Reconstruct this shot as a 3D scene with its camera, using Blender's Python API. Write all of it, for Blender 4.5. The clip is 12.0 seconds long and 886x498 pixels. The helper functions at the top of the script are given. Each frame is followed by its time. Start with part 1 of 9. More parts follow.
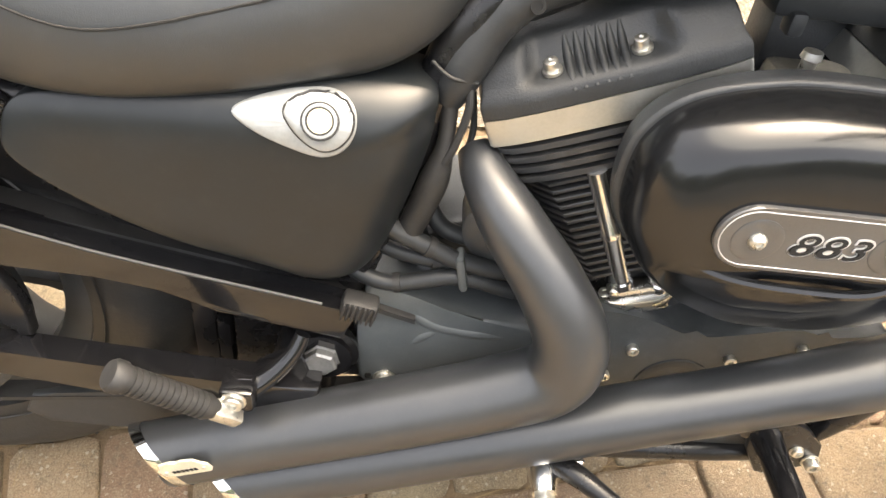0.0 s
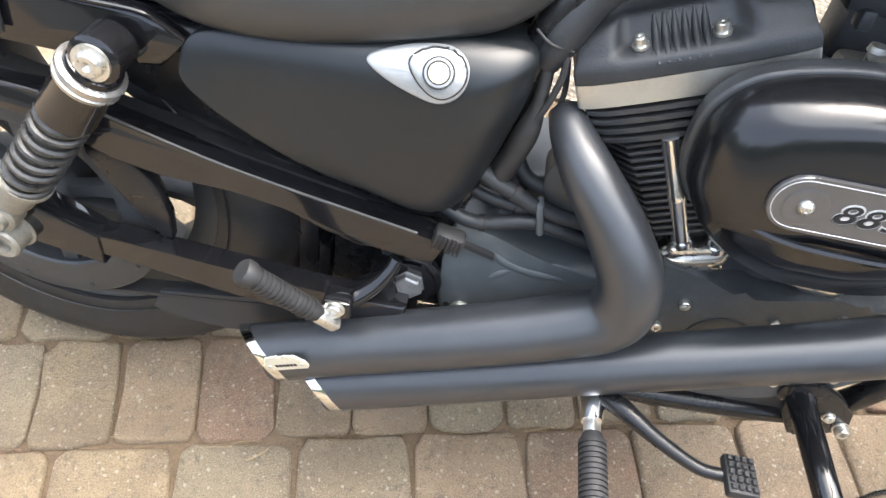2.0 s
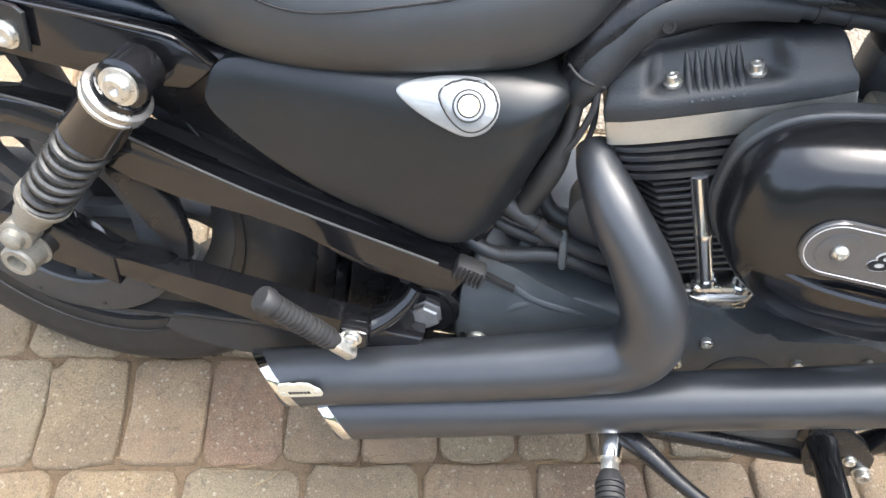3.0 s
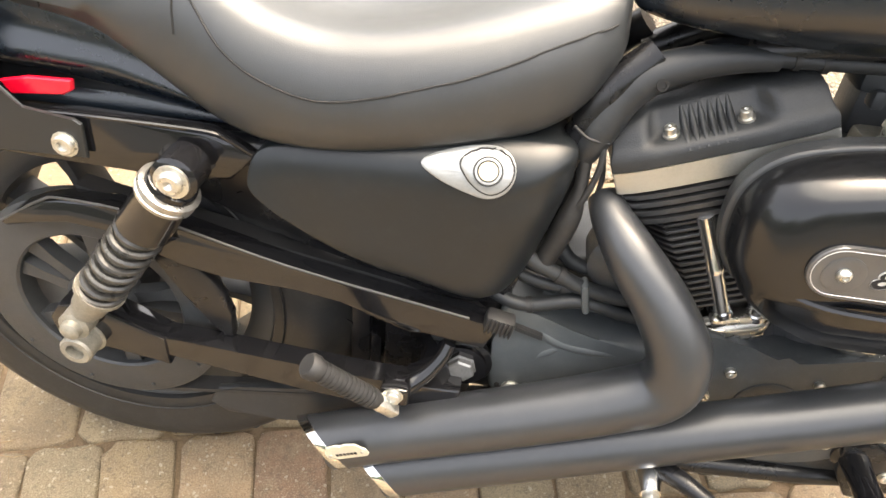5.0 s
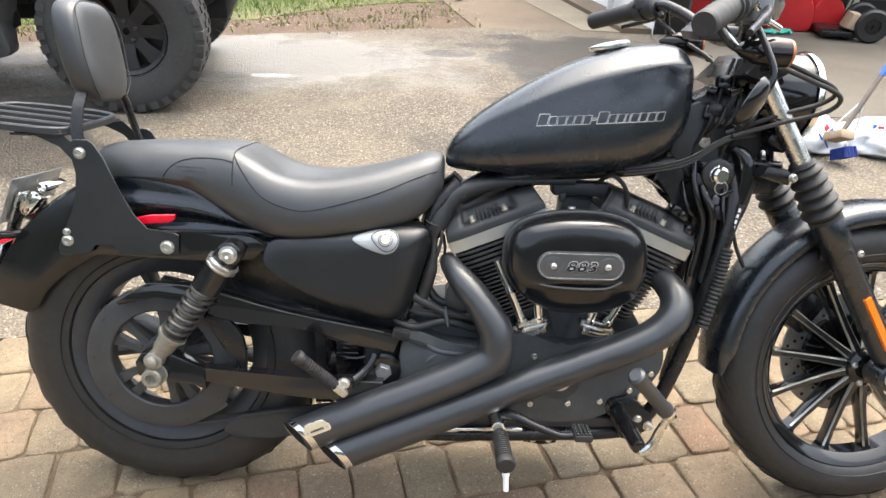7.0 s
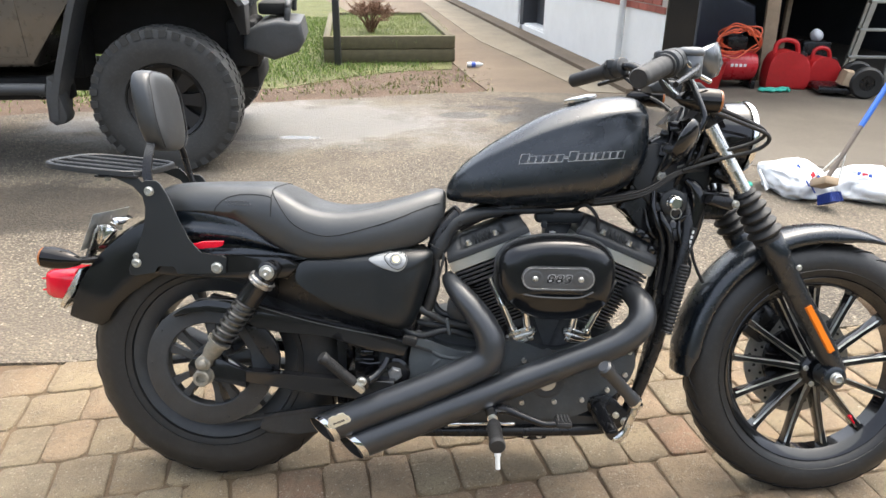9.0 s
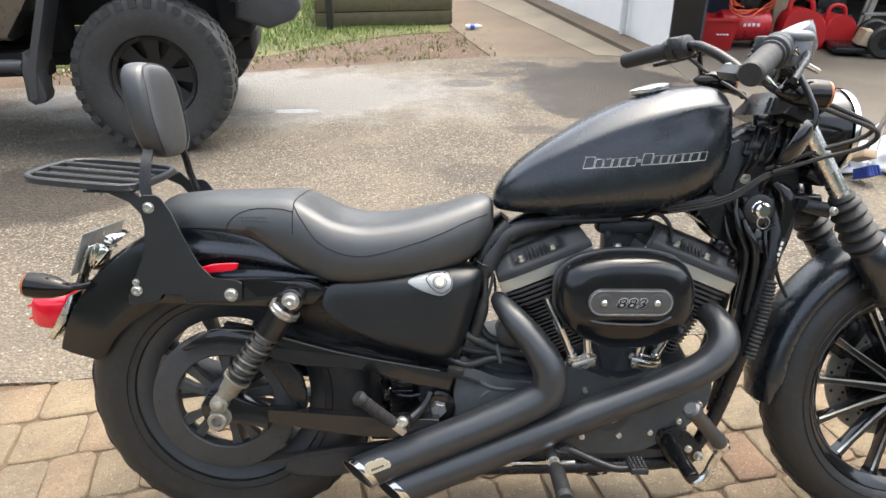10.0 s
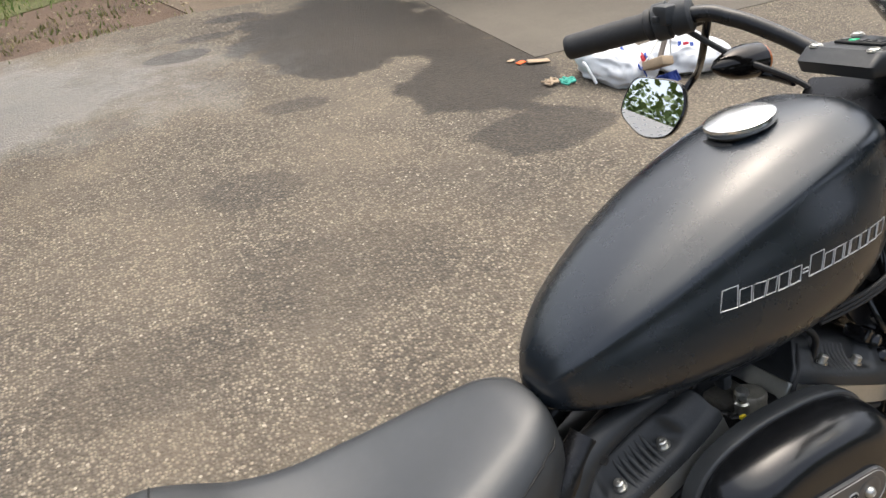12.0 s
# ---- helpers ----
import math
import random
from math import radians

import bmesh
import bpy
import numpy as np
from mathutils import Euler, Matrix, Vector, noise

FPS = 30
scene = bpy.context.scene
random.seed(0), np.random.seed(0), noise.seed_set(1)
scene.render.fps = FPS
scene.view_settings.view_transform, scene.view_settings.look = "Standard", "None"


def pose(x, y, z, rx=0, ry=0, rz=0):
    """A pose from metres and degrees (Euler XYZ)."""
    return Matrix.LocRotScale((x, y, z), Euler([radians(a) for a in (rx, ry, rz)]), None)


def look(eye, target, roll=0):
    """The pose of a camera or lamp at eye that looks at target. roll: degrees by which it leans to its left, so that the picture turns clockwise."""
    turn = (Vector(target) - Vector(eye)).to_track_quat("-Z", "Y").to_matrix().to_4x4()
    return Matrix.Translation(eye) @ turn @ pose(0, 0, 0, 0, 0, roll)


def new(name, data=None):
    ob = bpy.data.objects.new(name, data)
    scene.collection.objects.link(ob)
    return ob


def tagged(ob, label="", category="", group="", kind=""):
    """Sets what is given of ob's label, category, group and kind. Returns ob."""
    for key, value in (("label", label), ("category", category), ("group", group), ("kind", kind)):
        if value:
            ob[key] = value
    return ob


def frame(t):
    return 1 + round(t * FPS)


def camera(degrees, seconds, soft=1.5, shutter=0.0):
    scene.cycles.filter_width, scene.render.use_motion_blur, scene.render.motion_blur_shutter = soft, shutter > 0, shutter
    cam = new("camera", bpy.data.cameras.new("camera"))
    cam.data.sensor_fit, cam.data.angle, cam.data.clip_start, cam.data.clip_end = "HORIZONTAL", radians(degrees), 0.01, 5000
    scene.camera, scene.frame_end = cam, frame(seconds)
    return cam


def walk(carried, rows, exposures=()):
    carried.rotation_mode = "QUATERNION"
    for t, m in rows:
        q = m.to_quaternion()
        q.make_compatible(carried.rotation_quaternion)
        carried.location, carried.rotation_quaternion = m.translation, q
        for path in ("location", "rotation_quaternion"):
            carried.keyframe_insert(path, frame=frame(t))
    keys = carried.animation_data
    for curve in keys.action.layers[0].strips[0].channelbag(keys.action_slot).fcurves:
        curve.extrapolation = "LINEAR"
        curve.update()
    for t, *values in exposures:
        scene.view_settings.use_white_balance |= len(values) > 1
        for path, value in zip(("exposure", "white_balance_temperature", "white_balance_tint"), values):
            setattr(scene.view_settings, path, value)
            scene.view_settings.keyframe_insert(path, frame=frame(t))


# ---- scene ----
cam = camera(65.1, 12.0)
PATH = [
    (0, (0.547, -0.359, 1.004), (0.643, 0.815, -0.612), 9.6),
    (0.5, (0.513, -0.376, 1.073), (0.558, 0.869, -0.491), 11.4),
    (1, (0.496, -0.425, 1.062), (0.522, 0.71, -0.584), 9.9),
    (1.5, (0.517, -0.45, 1.063), (0.462, 0.651, -0.605), 9.1),
    (2, (0.523, -0.449, 1.065), (0.466, 0.645, -0.609), 8.9),
    (2.5, (0.512, -0.438, 1.062), (0.478, 0.645, -0.619), 10.2),
    (3, (0.499, -0.434, 1.064), (0.426, 0.695, -0.585), 9.9),
    (5, (0.481, -0.47, 1.104), (0.351, 0.788, -0.445), 3.2),
    (5.5, (0.522, -0.593, 1.148), (0.465, 0.889, -0.194), 3.5),
    (6, (0.596, -0.863, 1.211), (0.509, 0.696, -0.039), 3.1),
    (6.5, (0.565, -1.05, 1.254), (0.609, 0.628, 0.166), 2.7),
    (8.5, (0.612, -1.515, 1.327), (0.543, 0.303, 0.497), 0.1),
    (9, (0.621, -1.508, 1.326), (0.577, 0.325, 0.527), 0.6),
    (9.5, (0.606, -1.44, 1.321), (0.59, 0.38, 0.493), 0.6),
    (10, (0.487, -1.242, 1.343), (0.473, 0.543, 0.442), -0.0),
    (10.5, (0.39, -1.075, 1.317), (0.256, 0.661, 0.332), -0.6),
    (11, (0.332, -0.793, 1.348), (0.229, 0.931, 0.34), -2.4),
    (11.5, (0.262, -0.546, 1.326), (0.51, 1.148, 0.292), -4.5),
    (12, (0.266, -0.298, 1.333), (0.955, 1.219, 0.227), -4.2),
]
EXPOSURES = [(0, 3.1, 8250, 11), (0.5, 2.99, 8450, 11), (1.0, 2.95, 8500, 11), (1.6, 2.86, 6700, 10), (3.2, 2.86, 6420, 10), (5.0, 2.98, 8000, 11), (5.7, 2.75, 7850, 11), (6.5, 2.43, 6900, 10), (8.5, 1.98, 6750, 9), (9.5, 2.01, 6750, 9), (10.5, 2.05, 6750, 9), (11.0, 2.04, 6750, 9), (11.5, 1.97, 6800, 10), (12.0, 1.38, 6850, 10)]
walk(cam, [(t, look(eye, target, roll)) for t, eye, target, roll in PATH], EXPOSURES)

# ---- light ----
world = bpy.data.worlds.new("overcast")
scene.world = world
world.use_nodes = True
wn = world.node_tree
wn.nodes.clear()
sky = wn.nodes.new("ShaderNodeTexSky")
sky.sky_type, sky.sun_disc = "NISHITA", False
sky.sun_elevation, sky.sun_rotation, sky.dust_density = radians(66), radians(36), 5.0
pale = wn.nodes.new("ShaderNodeHueSaturation")
pale.inputs["Saturation"].default_value = 0.65
back = wn.nodes.new("ShaderNodeBackground")
back.inputs["Strength"].default_value = 0.15
wout = wn.nodes.new("ShaderNodeOutputWorld")
wn.links.new(sky.outputs[0], pale.inputs["Color"])
wn.links.new(pale.outputs[0], back.inputs["Color"])
wn.links.new(back.outputs[0], wout.inputs["Surface"])
sun = new("sun", bpy.data.lights.new("sun", "SUN"))
sun.data.energy, sun.data.angle, sun.data.color = 0.75, radians(90), (0.95, 0.995, 0.945)
sun.matrix_world = look((3.0, 2.6, 13.0), (0, 0, 0))

# ---- materials ----
def nodes_of(name):
    m = bpy.data.materials.new(name)
    m.use_nodes = True
    return m, m.node_tree, m.node_tree.nodes["Principled BSDF"]


def noise_node(nt, scale, detail=4.0, rough=0.55, vec=None):
    n = nt.nodes.new("ShaderNodeTexNoise")
    n.inputs["Scale"].default_value, n.inputs["Detail"].default_value, n.inputs["Roughness"].default_value = scale, detail, rough
    if vec is not None:
        nt.links.new(vec, n.inputs["Vector"])
    return n.outputs["Fac"]


def ramp(nt, fac, lo, hi, a=0.0, b=1.0):
    n = nt.nodes.new("ShaderNodeMapRange")
    n.inputs["From Min"].default_value, n.inputs["From Max"].default_value = lo, hi
    n.inputs["To Min"].default_value, n.inputs["To Max"].default_value = a, b
    nt.links.new(fac, n.inputs["Value"])
    return n.outputs[0]


def blend(nt, fac, a, b):
    n = nt.nodes.new("ShaderNodeMix")
    n.data_type = "RGBA"
    for sock, v in ((n.inputs[0], fac), (n.inputs[6], a), (n.inputs[7], b)):
        if isinstance(v, (int, float)):
            sock.default_value = v
        elif isinstance(v, tuple):
            sock.default_value = (*v, 1.0)
        else:
            nt.links.new(v, sock)
    return n.outputs[2]


def bump_to(nt, bsdf, height, dist, strength=1.0):
    n = nt.nodes.new("ShaderNodeBump")
    n.inputs["Distance"].default_value, n.inputs["Strength"].default_value = dist, strength
    nt.links.new(height, n.inputs["Height"])
    nt.links.new(n.outputs[0], bsdf.inputs["Normal"])


def place(nt):
    return nt.nodes.new("ShaderNodeTexCoord").outputs["Object"]


def shade(c, k):
    return tuple(min(1.0, v * k) for v in c)


def surface(name, col, rough=0.5, metal=0.0, var=0.15, scale=18.0, fine=350.0, bump=0.0, rvar=0.06, dust=0.0, dust_col=(0.25, 0.245, 0.23), coat=0.0, spec=0.5, random_tint=0.0):
    """A painted, cast or moulded surface: colour and gloss vary at two scales, with fine relief and some dust."""
    m, nt, p = nodes_of(name)
    vec = place(nt)
    big, small = noise_node(nt, scale, 5.0, 0.6, vec), noise_node(nt, fine, 3.0, 0.6, vec)
    c = blend(nt, ramp(nt, big, 0.3, 0.7), shade(col, 1 - var), shade(col, 1 + var))
    c = blend(nt, ramp(nt, small, 0.35, 0.65, 0.0, 0.35), c, shade(col, 1 + 2 * var))
    if random_tint:
        info = nt.nodes.new("ShaderNodeObjectInfo")
        c = blend(nt, ramp(nt, info.outputs["Random"], 0, 1, 0, random_tint), c, shade(col, 0.45))
    if dust:
        spots = noise_node(nt, 60.0, 6.0, 0.7, vec)
        c = blend(nt, ramp(nt, spots, 0.5, 0.8, 0.0, dust), c, dust_col)
    nt.links.new(c, p.inputs["Base Color"])
    nt.links.new(ramp(nt, big, 0.3, 0.7, max(0.02, rough - rvar), rough + rvar), p.inputs["Roughness"])
    p.inputs["Metallic"].default_value, p.inputs["Coat Weight"].default_value = metal, coat
    p.inputs["Specular IOR Level"].default_value = spec
    if bump:
        bump_to(nt, p, small, bump)
    return m


def clear(name, col, rough=0.03, ior=1.45):
    m, nt, p = nodes_of(name)
    p.inputs["Base Color"].default_value = (*col, 1)
    p.inputs["Roughness"].default_value, p.inputs["IOR"].default_value, p.inputs["Transmission Weight"].default_value = rough, ior, 1.0
    return m


# blue in this base colour stands in for sky reflected in black paint
SATIN = surface("satin_black_with_sky_tint", (0.005, 0.008, 0.012), 0.27, spec=0.78, var=0.1, fine=900, rvar=0.03, dust=0.015)
# satin paint again, gloss cut so the side cover reflects less ground
SIDE_BLACK = surface("dimmed_black_side_cover", (0.0085, 0.0105, 0.012), 0.38, spec=0.45, var=0.12, fine=900, rvar=0.04, dust=0.02)
GLOSS = surface("gloss_black_paint", (0.007, 0.007, 0.008), 0.11, var=0.1, rvar=0.03, dust=0.03, coat=0.2, spec=0.45)
FRAME_BLACK = surface("frame_black", (0.008, 0.008, 0.009), 0.28, spec=0.4, var=0.2, dust=0.04)
PIPE = surface("black_ceramic_pipe", (0.02, 0.022, 0.025), 0.35, spec=0.8, var=0.12, scale=9, fine=700, rvar=0.05, dust=0.03)
VINYL = surface("seat_vinyl", (0.0105, 0.0128, 0.0148), 0.48, spec=1.0, var=0.12, fine=900, bump=0.00015, rvar=0.05, dust=0.03)
PLASTIC = surface("black_plastic", (0.021, 0.023, 0.025), 0.46, spec=0.4, var=0.15, fine=600, bump=0.0001, dust=0.06)
RUBBER = surface("black_rubber", (0.014, 0.014, 0.0145), 0.6, var=0.2, fine=300, bump=0.0002, dust=0.06)
TYRE = surface("tyre_rubber", (0.0125, 0.0125, 0.0125), 0.5, var=0.25, scale=10, fine=260, bump=0.0003, dust=0.15, dust_col=(0.12, 0.115, 0.105))
CAST = surface("wrinkle_black_casting", (0.029, 0.0315, 0.034), 0.45, var=0.25, fine=500, bump=0.0004, dust=0.07, dust_col=(0.2, 0.19, 0.17))
ROCKER = surface("wrinkle_black_rocker", (0.016, 0.0175, 0.019), 0.46, var=0.25, fine=500, bump=0.0004, dust=0.05, dust_col=(0.2, 0.2, 0.19))
DUSTY = surface("dusty_grey_plastic", (0.066, 0.074, 0.078), 0.5, var=0.15, scale=30, fine=500, bump=0.0001, dust=0.12, dust_col=(0.16, 0.16, 0.15))
FINS = surface("black_cooling_fin", (0.028, 0.029, 0.031), 0.42, var=0.25, dust=0.1)
CHROME = surface("chrome", (0.78, 0.78, 0.77), 0.09, 1.0, var=0.05, rvar=0.05)
DULL_CHROME = surface("weathered_chrome", (0.62, 0.61, 0.58), 0.25, 1.0, var=0.15, scale=40, rvar=0.1)
ALLOY = surface("machined_alloy", (0.46, 0.465, 0.44), 0.38, 0.9, var=0.1, scale=25, rvar=0.06)
CAST_ALLOY = surface("corroded_cast_alloy", (0.24, 0.225, 0.19), 0.52, 0.55, var=0.25, scale=90, bump=0.0003, rvar=0.1)
STEEL = surface("zinc_bolt", (0.55, 0.54, 0.5), 0.32, 0.9, var=0.2, scale=120)
DISC = surface("brake_disc_steel", (0.3, 0.29, 0.27), 0.35, 0.9, var=0.15, scale=60)
SILVER = surface("silver_badge_paint", (0.3, 0.31, 0.31), 0.36, 0.4, var=0.1)
SILVER_LINE = surface("silver_line", (0.5, 0.5, 0.5), 0.4, 0.3, var=0.05)
BRASS = surface("pale_gold_enamel", (0.75, 0.66, 0.42), 0.3, 0.2, var=0.1)
PLATE_GREY = surface("brushed_dark_plate", (0.12, 0.12, 0.122), 0.34, 0.6, var=0.1, fine=800)
RED_LENS = surface("red_lens", (0.62, 0.004, 0.022), 0.16, var=0.1, fine=500, coat=0.5)
SMOKED = surface("smoked_amber_lens", (0.3, 0.09, 0.02), 0.2, var=0.1, coat=0.4)
AMBER_LENS = surface("amber_lens", (0.8, 0.2, 0.015), 0.2, var=0.08, fine=600, coat=0.4)
MIRROR, _nt, _p = nodes_of("mirror_glass")
_p.inputs["Base Color"].default_value, _p.inputs["Metallic"].default_value, _p.inputs["Roughness"].default_value = (0.85, 0.87, 0.86, 1), 1.0, 0.01
LENS_GLASS = clear("headlamp_glass", (0.97, 0.97, 0.95))
# black print, and painted shade for holes, grooves and cavities
DARK = surface("black_print_and_shade", (0.006, 0.006, 0.006), 0.8, var=0.1)
WHITE_LABEL = surface("white_label", (0.7, 0.7, 0.68), 0.5, var=0.05)
COVER_BLACK = surface("semi_gloss_black", (0.006, 0.0065, 0.0075), 0.19, var=0.1, rvar=0.03, dust=0.02)
GREEN_LENS = surface("green_lens", (0.02, 0.45, 0.2), 0.2, var=0.05)


# ---- mesh helpers ----
def part(name, bm, material, parent=None, label="", m=None, sharp=38.0):
    """Links a bmesh as one mesh object under a thing or a part."""
    if m is not None:
        bm.transform(m)
    bmesh.ops.recalc_face_normals(bm, faces=bm.faces[:])
    me = bpy.data.meshes.new(name)
    bm.to_mesh(me)
    bm.free()
    for mt in material if isinstance(material, (list, tuple)) else [material]:
        me.materials.append(mt)
    me.polygons.foreach_set("use_smooth", [True] * len(me.polygons))
    me.set_sharp_from_angle(angle=radians(sharp))
    ob = new(name, me)
    ob.parent = parent
    if label:
        ob["label"] = label
    return ob


def loft(bm, rings, caps=True, closed=True, mat=0):
    rows = [[bm.verts.new(p) for p in r] for r in rings]
    n = len(rows[0])
    for a, b in zip(rows, rows[1:]):
        for i in range(n if closed else n - 1):
            j = (i + 1) % n
            bm.faces.new((a[i], a[j], b[j], b[i])).material_index = mat
    if caps and closed:
        for r in (rows[0], rows[-1]):
            bm.faces.new(r).material_index = mat
    return rows


def catmull(pts, n, closed=False):
    """n points on a smooth line through pts."""
    P = np.array(pts, float)
    k = len(P)
    out = []
    spans = k if closed else k - 1
    for q in range(n):
        u = q * spans / (n if closed else n - 1)
        i = min(int(u), spans - 1)
        f = u - i
        if closed:
            a, b, c, d = (P[(i + o) % k] for o in (-1, 0, 1, 2))
        else:
            b, c = P[i], P[i + 1]
            a = P[i - 1] if i > 0 else 2 * b - c
            d = P[i + 2] if i + 2 < k else 2 * c - b
        out.append(0.5 * (2 * b + (c - a) * f + (2 * a - 5 * b + 4 * c - d) * f * f + (3 * b - a - 3 * c + d) * f ** 3))
    return out


def basis(d):
    d = Vector(d).normalized()
    u = d.orthogonal().normalized() if abs(d.y) > 0.95 else d.cross(Vector((0, 1, 0))).normalized()
    return d, u, d.cross(u).normalized()


def tube(bm, pts, r, seg=12, n=0, caps=True, mat=0):
    """A pipe along pts; r: one radius or one for each point given; n: points to smooth it to."""
    rr = list(r) if isinstance(r, (list, tuple)) else [r] * len(pts)
    if n:
        both = catmull([(*p, q) for p, q in zip(pts, rr)], n)
        pts, rr = [Vector(b[:3]) for b in both], [b[3] for b in both]
    pts = [Vector(p) for p in pts]
    rings, u = [], None
    for i, p in enumerate(pts):
        d = (pts[min(i + 1, len(pts) - 1)] - pts[max(i - 1, 0)]).normalized()
        if u is None:
            _, u, _ = basis(d)
        u = (u - d * u.dot(d)).normalized()
        v = d.cross(u)
        rings.append([p + (u * math.cos(a) + v * math.sin(a)) * rr[i] for a in (2 * math.pi * k / seg for k in range(seg))])
    return loft(bm, rings, caps, True, mat)


def turned(bm, p0, d, profile, seg=24, mat=0, caps=True):
    """A turned shape about the axis from p0 along d: profile of (distance, radius)."""
    p0 = Vector(p0)
    d, u, v = basis(d)
    return loft(bm, [[p0 + d * s + (u * math.cos(a) + v * math.sin(a)) * max(r, 1e-4) for a in (2 * math.pi * k / seg for k in range(seg))] for s, r in profile], caps, True, mat)


def prism(bm, outline, y0, y1, bevel=0.0, segs=2, mat=0):
    """A plate of outline (x, z) from y0 to y1, with rounded rims."""
    lo = [bm.verts.new((x, y0, z)) for x, z in outline]
    hi = [bm.verts.new((x, y1, z)) for x, z in outline]
    n = len(outline)
    rims = []
    faces = [bm.faces.new(lo), bm.faces.new(list(reversed(hi)))]
    for i in range(n):
        faces.append(bm.faces.new((lo[(i + 1) % n], lo[i], hi[i], hi[(i + 1) % n])))
    for f in faces:
        f.material_index = mat
    if bevel:
        for ring in (lo, hi):
            for i in range(n):
                e = bm.edges.get((ring[i], ring[(i + 1) % n]))
                rims.append(e)
        bmesh.ops.bevel(bm, geom=rims, offset=bevel, segments=segs, profile=0.5, affect="EDGES", clamp_overlap=True)


def block(bm, c, size, bevel=0.0, m=None, segs=2, mat=0):
    """A rounded box at c."""
    made = bmesh.ops.create_cube(bm, size=1.0)
    vs = made["verts"]
    bmesh.ops.scale(bm, vec=size, verts=vs)
    es = list({e for v in vs for e in v.link_edges})
    fs = list({f for v in vs for f in v.link_faces})
    for f in fs:
        f.material_index = mat
    if bevel:
        out = bmesh.ops.bevel(bm, geom=es, offset=bevel, segments=segs, profile=0.5, affect="EDGES", clamp_overlap=True)
        vs = list({v for f in out["faces"] for v in f.verts} | {v for v in vs if v.is_valid})
        for f in out["faces"]:
            f.material_index = mat
    mm = Matrix.Translation(c) @ (m if m is not None else Matrix())
    bmesh.ops.transform(bm, matrix=mm, verts=vs)


def stadium(cx, cz, hl, hh, n=10, power=2.0):
    """A rounded oblong as (x, z)."""
    pts = []
    for s in (1, -1):
        for k in range(n + 1):
            a = -math.pi / 2 + math.pi * k / n
            pts.append((cx + s * (hl - hh) + s * hh * math.cos(a), cz + s * hh * math.sin(a)))
    return pts


def coil(bm, p0, p1, R, r, turns, seg=8):
    p0, p1 = Vector(p0), Vector(p1)
    d, u, v = basis(p1 - p0)
    n = int(turns * 20)
    tube(bm, [p0 + (p1 - p0) * (k / n) + (u * math.cos(2 * math.pi * k / 20) + v * math.sin(2 * math.pi * k / 20)) * R for k in range(n + 1)], r, seg)


def B():
    return bmesh.new()


def thing(name, label, category, group="", m=None):
    ob = new(name)
    if m is not None:
        ob.matrix_world = m
    return tagged(ob, label, category, group)


def bolt(parent, p, d, r=0.008, h=0.006, material=None, name="bolt", socket=True, m=None):
    bm = B()
    turned(bm, p, d, [(0, r * 1.25), (0.0015, r * 1.25), (0.0016, r), (h * 0.8, r), (h, r * 0.85), (h, r * 0.5), (h * 0.5, r * 0.48), (h * 0.5, 0)] if socket else [(0, r), (h * 0.7, r), (h, r * 0.6), (h * 1.02, 0)], 12)
    return part(name, bm, material or STEEL, parent, m=m)

# ---- the setting ----
def flat(name, outline, z, material, label, thick=0.0, kind="structure", step=0.0):
    """A sheet, or a slab with a rim, of outline (x, y)."""
    bm = B()
    top = [bm.verts.new((x, y, z)) for x, y in outline]
    bm.faces.new(top)
    if thick:
        low = [bm.verts.new((x, y, z - thick)) for x, y in outline]
        n = len(outline)
        for i in range(n):
            bm.faces.new((top[i], low[i], low[(i + 1) % n], top[(i + 1) % n]))
    ob = part(name, bm, material)
    return tagged(ob, label, name.replace("_", " "), kind=kind)


def ragged(a, b, n, amp, seed=0):
    """A crumbling edge from a to b."""
    return [(a[0] + (b[0] - a[0]) * k / n + amp * noise.noise((k * 0.7, seed, 0.3)), a[1] + (b[1] - a[1]) * k / n + amp * noise.noise((k * 0.7, seed, 5.3))) for k in range(n + 1)]


